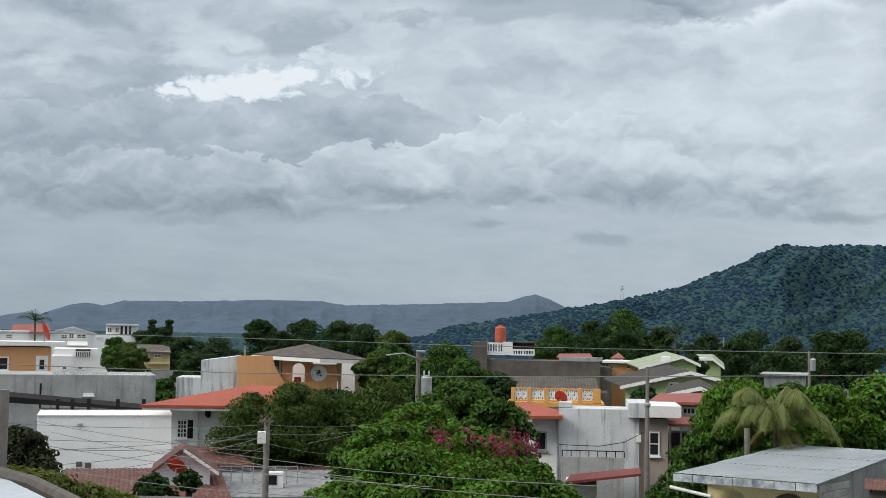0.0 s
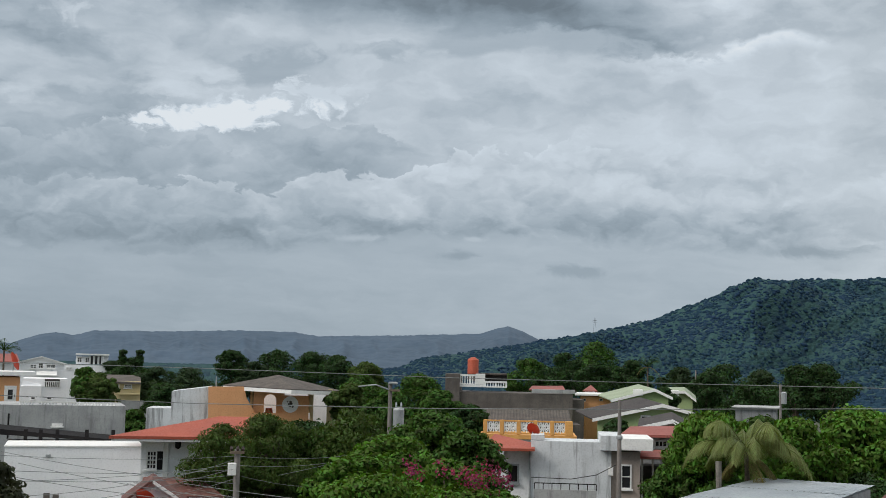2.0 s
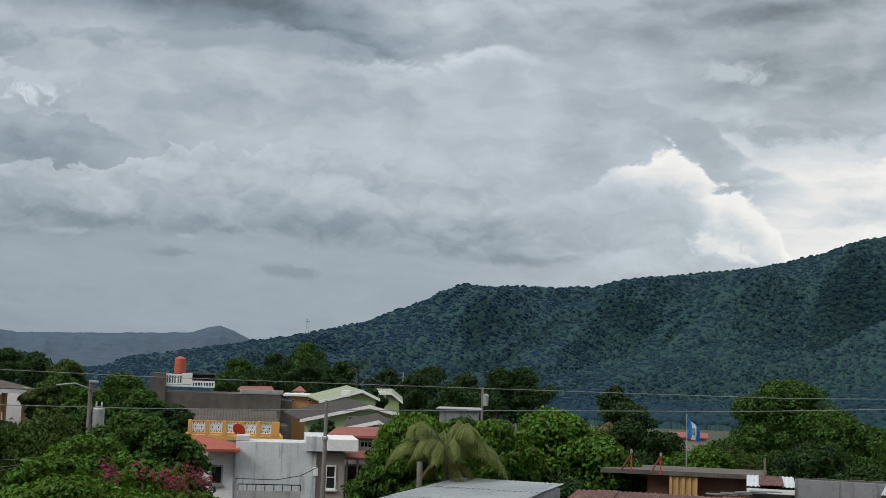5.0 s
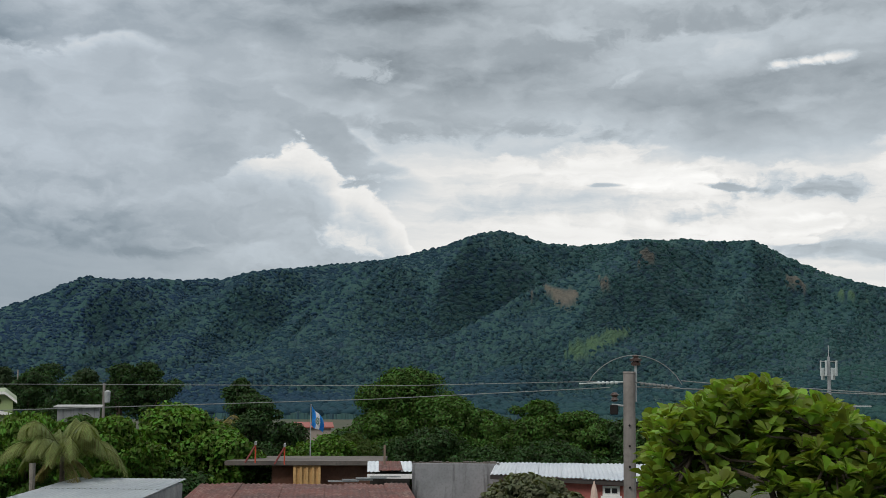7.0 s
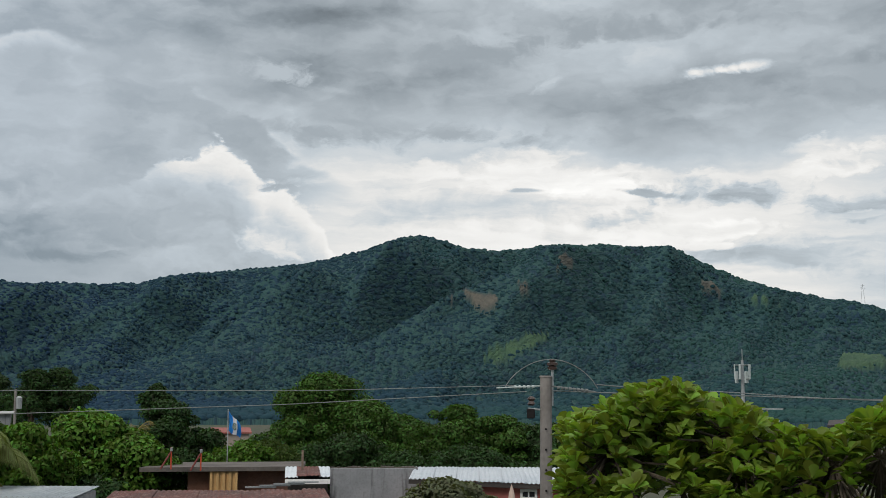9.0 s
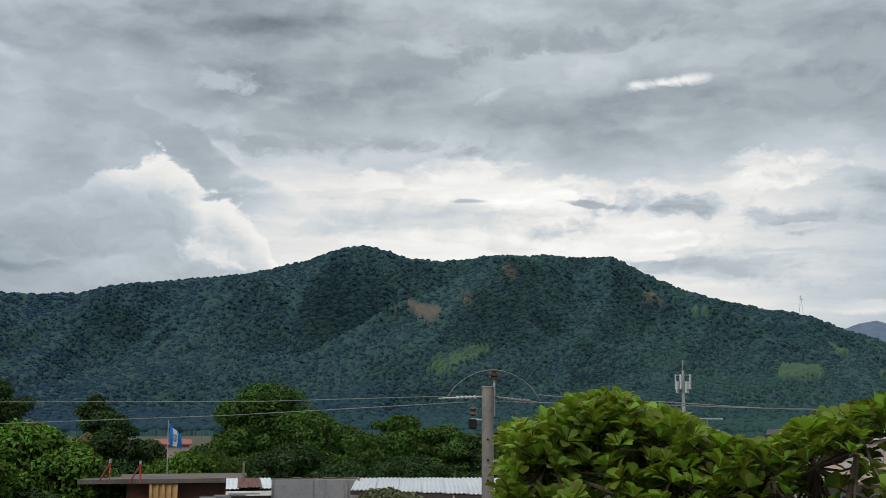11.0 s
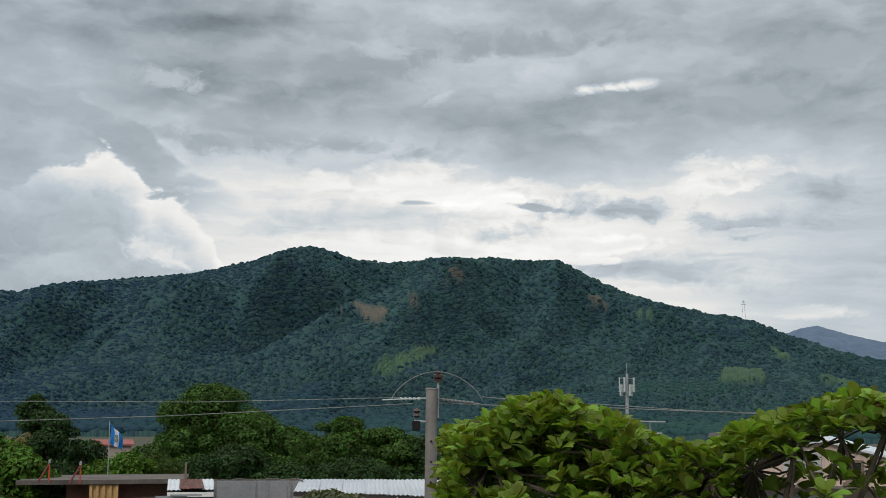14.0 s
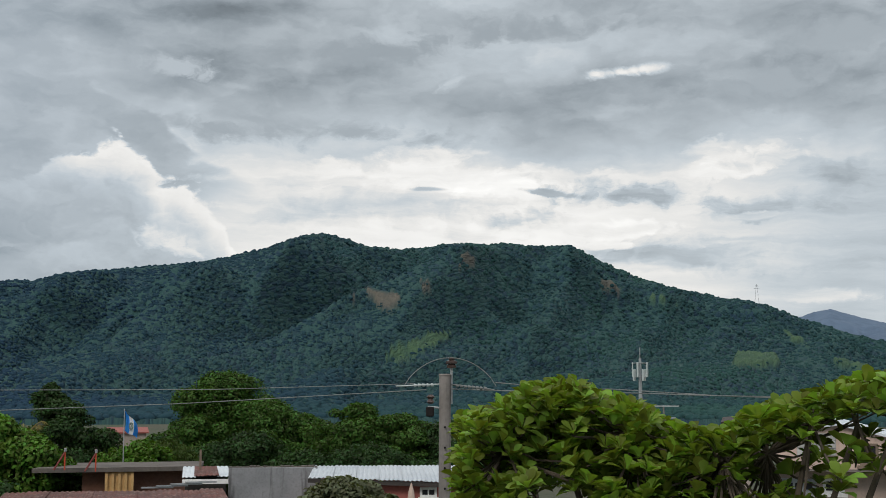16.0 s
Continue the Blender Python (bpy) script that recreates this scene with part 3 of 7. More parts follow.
def mountain():
    az = np.arange(-27.0, 70.0, 0.09)
    s = np.linspace(0, 1.25, 240)
    A, Sx = np.meshgrid(az, s, indexing="ij")
    E = np.interp(A, CREST_AZ, CREST_EL)
    g1, g2, g3 = lattice(3), lattice(5), lattice(8)
    crest = 3300 + 420 * (fbm(A / 9, A * 0 + 2.2, g1, 3) - 0.5) - 500 * np.clip((6 - A) / 12, 0, 1) - 700 * np.clip((A - 50) / 14, 0, 1)
    base = 240.0
    R = base + (crest - base) * Sx
    top = EYE + crest * np.tan(np.radians(E))
    rise = np.clip(Sx, 0, 1) ** 1.35
    X, Y = R * np.sin(np.radians(A)), R * np.cos(np.radians(A))
    # spurs and gullies run down from the crest, all leaning the same way
    warp = (fbm(X / 700, Y / 700, g2, 4) - 0.5) * 2.6
    spur = fbm(np.radians(A) * 3000 / 420 - 0.0016 * R + warp * 0.30, R / 1500 + warp * 0.28, g1, 4, True) - 0.62
    spur = 0.20 * np.tanh(spur / 0.20)
    ridge = np.zeros_like(A)
    lean = (fbm(X / 420, Y / 420, g3, 3) - 0.5) * 1.5
    for line, width, high in SPURS:
        mid = np.interp(Sx, [p[1] for p in line][::-1], [p[0] for p in line][::-1])
        off = (A - mid + lean) / (width * 1.5)
        ridge = np.maximum(ridge, high / (1 + np.where(off > 0, 1.9, 1.0) * np.abs(off) ** 1.5) * np.clip((Sx - line[-1][1]) / 0.12, 0, 1))
    spur = 0.75 * spur + 0.27 * (ridge - 0.45)
    gate = np.clip(Sx, 0, 1) * np.clip(1 - Sx, 0, 1) * 4
    H = top * rise + spur * (20 + 0.78 * top) * gate
    H = np.where(Sx > 1, top - (Sx - 1) * 1500, H)
    H = np.minimum(H, EYE + R * np.tan(np.radians(E)) + 0 * R)
    el = np.degrees(np.arctan2(H - EYE, R))
    wob = fbm(A * 3.0, el * 4.0, g2, 4) - 0.5
    bare = np.zeros_like(A)
    for pts in BARE_PATCHES:
        bare = np.maximum(bare, in_patch(A, el, pts, wob))
    field = np.zeros_like(A)
    for pts in FIELD_PATCHES:
        field = np.maximum(field, in_patch(A, el, pts, wob))
    clear = np.maximum(bare, field)
    # the canopy: crowns of eight to fifteen metres, clumped
    lat, upw = np.radians(A) * 3000.0, 3900 * np.radians(np.degrees(np.arctan2(H - EYE, R))) + 0.06 * R
    crown = fbm(lat / 15, upw / 12, g3, 3)
    wood = fbm(lat / 90, upw / 60, g2, 4)
    H = H + (wood - 0.75) * 14 * (1 - clear) * np.clip(R / 3000, 0.1, 1) - 2.5 * (1 - clear)
    H = np.maximum(H, 0.5 + 9 * crown * np.clip(R / 3000, 0.1, 1))
    H[:, 0] = -4
    n, k = A.shape
    verts = np.stack([X, Y, H], -1).reshape(-1, 3)
    idx = np.arange(n * k).reshape(n, k)
    faces = np.stack([idx[:-1, :-1], idx[1:, :-1], idx[1:, 1:], idx[:-1, 1:]], -1).reshape(-1, 4)
    me = bpy.data.meshes.new("mountain")
    me.vertices.add(len(verts))
    me.vertices.foreach_set("co", verts.ravel())
    me.loops.add(faces.size)
    me.loops.foreach_set("vertex_index", faces.ravel())
    me.polygons.add(len(faces))
    me.polygons.foreach_set("loop_start", np.arange(0, faces.size, 4))
    me.update(calc_edges=True)
    me.polygons.foreach_set("use_smooth", np.ones(len(faces), bool))
    for name, val in (("bare", bare), ("field", field)):
        at = me.attributes.new(name, "FLOAT", "POINT")
        at.data.foreach_set("value", val.ravel().astype(np.float32))
    at = me.attributes.new("canopy", "FLOAT_VECTOR", "POINT")
    at.data.foreach_set("vector", np.stack([lat, upw, np.zeros_like(lat)], -1).ravel().astype(np.float32))
    m = bpy.data.materials.new("hazed_forest_slope")
    m.use_nodes = True
    t = m.node_tree
    bs = t.nodes["Principled BSDF"]
    cn = t.nodes.new("ShaderNodeAttribute")
    cn.attribute_name = "canopy"
    ob_co = cn.outputs["Vector"]
    a = noised(t, ob_co, 0.0028, 6, 0.6)
    b = noised(t, ob_co, 0.028, 5, 0.65)
    c = noised(t, ob_co, 0.10, 4, 0.7)
    cell = t.nodes.new("ShaderNodeTexVoronoi")
    cell.voronoi_dimensions, cell.feature = "2D", "F1"
    cell.inputs["Scale"].default_value, cell.inputs["Detail"].default_value = 0.075, 1.5
    t.links.new(ob_co, cell.inputs["Vector"])
    dome = Val(t, cell.outputs["Distance"])
    hue = t.nodes.new("ShaderNodeSeparateColor")
    t.links.new(cell.outputs["Color"], hue.inputs[0])
    each = Val(t, hue.outputs[0])
    # the slope's base colours are forest greens with blue aerial haze mixed in
    col = mixed(t, a.ramp(0.38, 0.64), HAZED_FOREST_A, HAZED_FOREST_B)
    col = mixed(t, b.ramp(0.42, 0.68) * 0.6, col, HAZED_FOREST_C)
    col = mixed(t, each.ramp(0.35, 1.0) * 0.75, col, HAZED_FOREST_D)
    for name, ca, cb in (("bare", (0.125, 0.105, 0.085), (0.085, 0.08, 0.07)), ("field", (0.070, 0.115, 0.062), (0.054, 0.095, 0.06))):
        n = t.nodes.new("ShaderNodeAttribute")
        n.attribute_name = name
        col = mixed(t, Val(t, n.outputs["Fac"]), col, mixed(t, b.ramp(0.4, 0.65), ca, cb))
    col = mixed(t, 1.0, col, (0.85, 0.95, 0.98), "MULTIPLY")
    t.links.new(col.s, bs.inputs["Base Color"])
    bs.inputs["Roughness"].default_value = 0.95
    bs.inputs["Specular IOR Level"].default_value = 0.1
    bump = t.nodes.new("ShaderNodeBump")
    bump.inputs["Strength"].default_value, bump.inputs["Distance"].default_value = 0.55, 5.0
    t.links.new((dome * -1.0 + c * 0.4).s, bump.inputs["Height"])
    t.links.new(bump.outputs[0], bs.inputs["Normal"])
    me.materials.append(m)
    # the forest itself: thousands of crowns, evenly thick to the eye, none on the clearings
    rng = np.random.RandomState(41)
    seen = np.clip(np.diff(np.degrees(np.arctan2(H - EYE, R)), axis=1), 0, 0.08) + 0.002
    seen = seen * (clear[:, :-1] < 0.25) * (Sx[:, :-1] <= 0.998) * (A[:, :-1] > -7) * (A[:, :-1] < 61) * (Sx[:, :-1] > 0.004)
    count = 44000
    pick = rng.choice(seen.size, count, p=(seen / seen.sum()).ravel())
    i, j = np.unravel_index(pick, seen.shape)
    u = rng.rand(count)[:, None]
    a0, r0 = np.radians(A[i, j] + rng.uniform(-0.05, 0.05, count)), R[i, j] + (R[i, j + 1] - R[i, j]) * u[:, 0]
    z0 = H[i, j] + (H[i, j + 1] - H[i, j]) * u[:, 0]
    rad = np.clip(r0 * 0.00165, 1.3, 6.5) * rng.uniform(0.55, 1.4, count)
    seg = 6
    ang = np.arange(seg) * math.tau / seg
    rings = [(0.78, -0.75), (1.0, 0.05), (0.62, 0.66)]
    v = np.zeros((count, seg * 3 + 1, 3))
    for k, (w, h) in enumerate(rings):
        rr = rad[:, None] * w * rng.uniform(0.78, 1.2, (count, seg))
        spin = ang[None] + rng.uniform(0, 1, count)[:, None]
        v[:, k * seg:(k + 1) * seg, 0] = (r0 * np.sin(a0))[:, None] + rr * np.cos(spin)
        v[:, k * seg:(k + 1) * seg, 1] = (r0 * np.cos(a0))[:, None] + rr * np.sin(spin)
        v[:, k * seg:(k + 1) * seg, 2] = (z0 + rad * h * 0.68)[:, None] + rad[:, None] * rng.uniform(-0.12, 0.12, (count, seg))
    v[:, -1] = np.stack([r0 * np.sin(a0), r0 * np.cos(a0), z0 + rad * 0.68], -1)
    fs = []
    for k in range(seg):
        n1 = (k + 1) % seg
        for lo in (0, seg):
            fs += [(lo + k, lo + n1, lo + seg + n1), (lo + k, lo + seg + n1, lo + seg + k)]
        fs.append((2 * seg + k, 2 * seg + n1, 3 * seg))
    f = (np.array(fs)[None] + (np.arange(count) * (seg * 3 + 1))[:, None, None]).reshape(-1, 3)
    fm = bpy.data.materials.new("hazed_tree_crowns")
    fm.use_nodes = True
    ft = fm.node_tree
    fb = ft.nodes["Principled BSDF"]
    one = Val(ft, ft.nodes.new("ShaderNodeNewGeometry").outputs["Random Per Island"])
    pos = ft.nodes.new("ShaderNodeTexCoord").outputs["Object"]
    stand_of = noised(ft, pos, 0.004, 4, 0.55)
    leafing = noised(ft, pos, 0.35, 3, 0.6)
    side = ft.nodes.new("ShaderNodeSeparateXYZ")
    ft.links.new(pos, side.inputs[0])
    fc = mixed(ft, stand_of.ramp(0.40, 0.62), HAZED_FOREST_A, HAZED_FOREST_B)
    fc = mixed(ft, one.ramp(0.2, 1.0) * 0.2, fc, HAZED_FOREST_D)
    fc = mixed(ft, leafing.ramp(0.42, 0.62) * 0.12, fc, HAZED_FOREST_C)
    # aerial haze as a colour tint: bluer and darker leftwards, greener to the right
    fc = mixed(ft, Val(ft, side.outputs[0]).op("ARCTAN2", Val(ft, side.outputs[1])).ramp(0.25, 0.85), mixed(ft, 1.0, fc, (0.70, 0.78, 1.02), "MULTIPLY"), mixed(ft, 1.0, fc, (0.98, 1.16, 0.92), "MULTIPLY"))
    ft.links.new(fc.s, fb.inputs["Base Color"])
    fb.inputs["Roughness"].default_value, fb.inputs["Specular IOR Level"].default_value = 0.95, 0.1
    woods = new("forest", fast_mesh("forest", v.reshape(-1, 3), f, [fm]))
    woods.data.polygons.foreach_set("use_smooth", np.ones(len(f), bool))
    tagged(woods, "dense green forest of rounded crowns covering the mountain", "forest", kind="stuff")
    return tagged(new("mountain", me), "forested green mountain with bare and grassy clearings", "mountain", kind="structure")


SPURS = [  # (bearing, share of the way up) from the crest downwards, half width in degrees, height
    ([(33.7, 1.0), (34.4, 0.75), (32.2, 0.52), (28.6, 0.36), (24.5, 0.24)], 1.3, 0.9),
    ([(40.2, 1.0), (38.6, 0.80), (36.6, 0.62), (33.4, 0.45), (29.6, 0.30)], 1.0, 0.8),
    ([(44.8, 1.0), (44.4, 0.74), (42.2, 0.54), (39.9, 0.36), (36.8, 0.26), (30.6, 0.17)], 1.3, 1.0),
    ([(47.4, 1.0), (46.4, 0.70), (44.4, 0.40), (42.4, 0.20)], 1.1, 0.7),
    ([(51.0, 1.0), (50.2, 0.66), (48.6, 0.40), (47.0, 0.20)], 1.2, 0.75),
    ([(55.0, 1.0), (54.2, 0.70), (52.6, 0.40), (51.0, 0.22)], 1.2, 0.75),
    ([(59.5, 1.0), (58.6, 0.70), (57.0, 0.40), (55.6, 0.22)], 1.2, 0.7),
    ([(29.4, 1.0), (28.6, 0.72), (26.2, 0.48), (23.0, 0.28)], 1.2, 0.7),
    ([(25.4, 1.0), (24.4, 0.70), (21.6, 0.45), (18.6, 0.26)], 1.2, 0.75),
    ([(20.4, 1.0), (19.4, 0.70), (17.2, 0.45), (14.6, 0.26)], 1.2, 0.75),
    ([(15.2, 1.0), (14.6, 0.70), (12.2, 0.45), (9.4, 0.26)], 1.2, 0.8),
    ([(10.0, 1.0), (9.0, 0.70), (7.0, 0.45), (4.4, 0.26)], 1.2, 0.8),
]
# forest greens shifted to blue: the haze of distance is in the colour
HAZED_FOREST_A, HAZED_FOREST_B = (0.021, 0.045, 0.068), (0.025, 0.056, 0.066)
HAZED_FOREST_C, HAZED_FOREST_D = (0.012, 0.030, 0.045), (0.040, 0.084, 0.074)
BARE_PATCHES = [
    [(36.27, 3.71), (36.79, 3.27), (37.41, 3.79), (37.05, 4.15), (35.80, 4.20)],
    [(40.15, 5.33), (40.82, 5.28), (40.77, 5.95), (40.21, 5.90)],
    [(46.66, 4.20), (47.43, 4.20), (47.09, 4.60), (46.49, 4.71)],
    [(38.39, 4.25), (38.86, 4.20), (38.75, 4.61), (38.39, 4.67)],
    [(35.03, 3.83), (35.49, 3.73), (35.54, 3.99), (35.15, 4.04)],
]
FIELD_PATCHES = [
    [(36.74, 0.95), (38.00, 1.22), (39.72, 2.09), (39.67, 2.37), (38.64, 2.24), (36.84, 1.42)],
    [(52.33, 0.75), (54.27, 0.80), (54.28, 1.34), (52.45, 1.35)],
    [(54.83, 1.93), (55.53, 1.68), (55.31, 1.98), (54.60, 2.30)],
    [(56.68, 0.86), (58.22, 0.44), (58.23, 0.68), (56.69, 1.08)],
    [(48.74, 3.73), (49.91, 3.56), (49.84, 3.76), (48.87, 3.90)],
]
mountain()


def far_range(name, label, crest, r, depth, material, seed):
    """A distant range: a rounded long ridge with a wooded skyline."""
    az = np.arange(crest[0][0], crest[-1][0], 0.07)
    el = np.interp(az, [c[0] for c in crest], [c[1] for c in crest])
    g = lattice(seed)
    s = np.linspace(0, 1.1, 60)
    A, Sx = np.meshgrid(az, s, indexing="ij")
    E = np.interp(A, az, el)
    R = r - depth + depth * Sx
    top = EYE + r * np.tan(np.radians(E)) + (fbm(A * 5, A * 0, g, 3) - 0.5) * 4
    H = top * np.clip(Sx, 0, 1) ** 1.1 + (fbm(A / 2.2, Sx * 2, g, 4, True) - 0.6) * 0.35 * top * np.clip(Sx * (1 - Sx) * 4, 0, 1)
    H = H + (fbm(A * 9, Sx * 9, g, 2) - 0.5) * 2 * np.clip(Sx * 5, 0, 1)
    H = np.where(Sx > 1, top - (Sx - 1) * 1800, H)
    H[:, 0] = -4
    X, Y = R * np.sin(np.radians(A)), R * np.cos(np.radians(A))
    n, k = A.shape
    idx = np.arange(n * k).reshape(n, k)
    faces = np.stack([idx[:-1, :-1], idx[1:, :-1], idx[1:, 1:], idx[:-1, 1:]], -1).reshape(-1, 4)
    ob = raw(name, np.stack([X, Y, H], -1).reshape(-1, 3).tolist(), faces.tolist(), material, smooth=True)
    return tagged(ob, label, "hills", kind="structure")


# wooded hills coloured blue-grey: distance haze painted into both base colours
HAZEBLUE = mat("haze_blue_hills", (0.050, 0.085, 0.130), (0.042, 0.074, 0.115), 0.002, 0.95, fine=0.02)
HAZEBLUE2 = mat("haze_blue_peak", (0.085, 0.135, 0.21), (0.075, 0.12, 0.19), 0.002, 0.95, fine=0.02)
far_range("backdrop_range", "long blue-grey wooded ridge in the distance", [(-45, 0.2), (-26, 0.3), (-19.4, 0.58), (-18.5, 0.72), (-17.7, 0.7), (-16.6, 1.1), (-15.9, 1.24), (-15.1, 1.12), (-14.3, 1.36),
          (-11, 1.4), (-8, 1.54), (-5.5, 1.52), (-4.4, 1.36), (-1.1, 1.47), (1.75, 1.6), (3.04, 1.68), (3.8, 1.93), (4.27, 2.0), (4.9, 1.8), (5.54, 1.47), (7.5, 0.6), (12, 0.2)], 4500, 1300, HAZEBLUE, 21)
far_range("backdrop_peak", "hazy blue peak behind the mountain's flank", [(50, 0.6), (54, 2.3), (55.2, 2.84), (55.9, 3.08), (56.6, 3.2), (57.3, 2.95), (58.3, 2.66), (60, 2.3), (66, 1.2), (74, 0.5)], 4600, 1200, HAZEBLUE2, 33)

# the ground: one sheet of earth and rough grass to the horizon
GROUND = mat("earth_and_grass", (0.038, 0.055, 0.024), (0.065, 0.06, 0.04), 0.05, 0.95, 0.02, fine=1.5)
gb = bmesh.new()
rings = []
for r in (0.0, 30, 80, 200, 600, 1500, 3000, 4850):
    rings.append([gb.verts.new((r * math.sin(k * math.tau / 48), r * math.cos(k * math.tau / 48), 0)) for k in range(48)] if r else [gb.verts.new((0, 0, 0))])
for k in range(48):
    gb.faces.new((rings[0][0], rings[1][(k + 1) % 48], rings[1][k]))
for a, b in zip(rings[1:], rings[2:]):
    for k in range(48):
        gb.faces.new((a[k], a[(k + 1) % 48], b[(k + 1) % 48], b[k]))
tagged(part("ground", gb, GROUND), "earth and rough grass between the houses", "ground", kind="structure")


# ---- trees ----
def leaf_cloud(blobs, count, size, rng, flat=0.35, droop=0.0, aspect=1.9):
    """Folded leaf cards over the outside of many overlapping clumps; returns vertices and faces."""
    b = np.array(blobs)
    w = b[:, 3] * b[:, 4] + b[:, 3] ** 2
    pick = rng.choice(len(b), count, p=w / w.sum())
    d = rng.normal(size=(count, 3))
    d[:, 2] = d[:, 2] + 0.35
    d /= np.linalg.norm(d, axis=1)[:, None]
    depth = 1 - np.abs(rng.normal(0, 0.26, count))[:, None] + (rng.rand(count) < 0.10)[:, None] * rng.uniform(0, 0.32, count)[:, None]
    c = b[pick, :3] + d * np.stack([b[pick, 3], b[pick, 3], b[pick, 4]], 1) * depth
    nrm = d * (1 - flat) + np.array([0, 0, flat]) + rng.normal(0, 0.34, (count, 3))
    nrm /= np.linalg.norm(nrm, axis=1)[:, None]
    ax = np.cross(nrm, rng.normal(size=(count, 3)))
    ax[:, 2] -= droop
    ax /= np.linalg.norm(ax, axis=1)[:, None]
    sd = np.cross(nrm, ax)
    L = (size * rng.uniform(0.6, 1.35, count))[:, None]
    Wd = L / aspect
    fold = nrm * Wd * 0.35
    v = np.stack([c - ax * L * 0.5, c + sd * Wd * 0.5 + fold, c + ax * L * 0.5, c - sd * Wd * 0.5 + fold], 1).reshape(-1, 3)
    i = np.arange(count) * 4
    f = np.concatenate([np.stack([i, i + 2, i + 1], 1), np.stack([i, i + 3, i + 2], 1)])
    soft = d * 0.6 + nrm * 0.6
    soft /= np.linalg.norm(soft, axis=1)[:, None]
    return v, f, np.repeat(soft, 4, 0)


def tree(az, d, top_el, width, label, leaf=None, size=0.3, count=5000, seed=1, crown_h=None, blobs=58, droop=0.0, kind_name="tree", clump=0.20, base=0.0, lean=0.0, flat=0.35, group="", aspect=1.9):
    """A broadleaf tree: tapered trunk, forking limbs, a crown of many clumps with gaps. Its top lies at an elevation seen from the terrace; width in metres."""
    leaf = leaf or LEAF_MID
    rng = np.random.RandomState(seed)
    width = width * 1.15
    p = place(az, top_el + 0.12, d)
    top = p.z - base
    ch = crown_h or min(top * 0.72, width * 0.75)
    t = thing(kind_name, label, "tree", Matrix.Translation((p.x, p.y, base)), group)
    mid = top - ch / 2
    bl = []
    for i in range(blobs):
        a, u = rng.uniform(0, math.tau), rng.uniform(-0.85, 1.0)
        rr = math.sqrt(max(0.0, 1 - u * u)) * rng.uniform(0.45, 1.0) * (0.78 if u > 0.3 else 1.0)
        br = width * 0.5 * rng.uniform(clump * 0.45, clump * 1.45)
        x, y = math.cos(a) * rr * (width / 2 - br * 0.7), math.sin(a) * rr * (width / 2 - br * 0.7)
        z = mid + u * (ch / 2 - br * 0.62) + lean * x
        bl.append((x, y, z, br, br * rng.uniform(0.6, 0.85)))
    bl.append((0, 0, top - width * clump * 0.36, width * clump * 0.62, width * clump * 0.36))
    bl.append((0, 0, mid, width * 0.26, ch * 0.3))
    v, f, nn = leaf_cloud(bl, int(count * 1.15), size, rng, flat, droop, aspect)
    crown = new("crown", fast_mesh("crown", v, f, [leaf], nn))
    crown.parent = t
    r0 = max(0.1, width * 0.032)
    bm = tube([(0, 0, -0.2), (0.1, 0, mid * 0.35), (0.05, 0.1, mid * 0.75), (0, 0, mid + ch * 0.1)], [r0 * 1.3, r0, r0 * 0.8, r0 * 0.35], 8)
    part("trunk", bm, BARK, t)
    for k in range(5):
        x, y, z, br, _ = bl[k * 3 % blobs]
        z0 = mid * 0.55
        part("limb", tube([(0.05, 0.05, z0), (x * 0.4, y * 0.4, z0 + (z - z0) * 0.55), (x * 0.85, y * 0.85, z)], [r0 * 0.55, r0 * 0.38, r0 * 0.12], 6), BARK, t)
    return t




# ---- the town ----
def at(F, az, el, d):
    """A sighted point d metres off, in a front's own coordinates."""
    return tuple(F.i @ place(az, el, d))


def rect(F, a0, e0, a1, e1, y=0.0):
    (x0, z0), (x1, z1) = F.xz(a0, e0, y), F.xz(a1, e1, y)
    return min(x0, x1), max(x0, x1), min(z0, z1), max(z0, z1)


def wall_of(F, t, a0, e0, a1, e1, depth, material, y=0.0, z0=None, name="wall", label=""):
    """A wall block between two sighted corners; it goes down to z0 (the ground unless told)."""
    x0, x1, zl, z1 = rect(F, a0, e0, a1, e1, y)
    return part(name, box(x0, x1, y, y + depth, zl if z0 == "seen" else (z0 or 0.0), z1, bevel=0.015), material, t, label)


def win_of(F, t, a0, e0, a1, e1, y=0.0, **k):
    x0, x1, z0, z1 = rect(F, a0, e0, a1, e1, y)
    return window(t, x0, x1, z0, z1, y, **k)


def door_of(F, t, a0, e0, a1, e1, y=0.0, material=None):
    x0, x1, z0, z1 = rect(F, a0, e0, a1, e1, y)
    dr = part("door", box(x0, x1, y - 0.05, y + 0.04, z0, z1, bevel=0.01), material or WHITE_CLEAN, t)
    part("door_panel", box(x0 + (x1 - x0) * 0.3, x1 - (x1 - x0) * 0.3, y - 0.07, y - 0.045, z0 + (z1 - z0) * 0.3, z1 - (z1 - z0) * 0.2), GLASS, dr)
    part("door_handle", box(x1 - 0.14, x1 - 0.1, y - 0.11, y - 0.05, (z0 + z1) / 2 - 0.1, (z0 + z1) / 2 + 0.05), BLACKSTEEL, dr)
    return dr


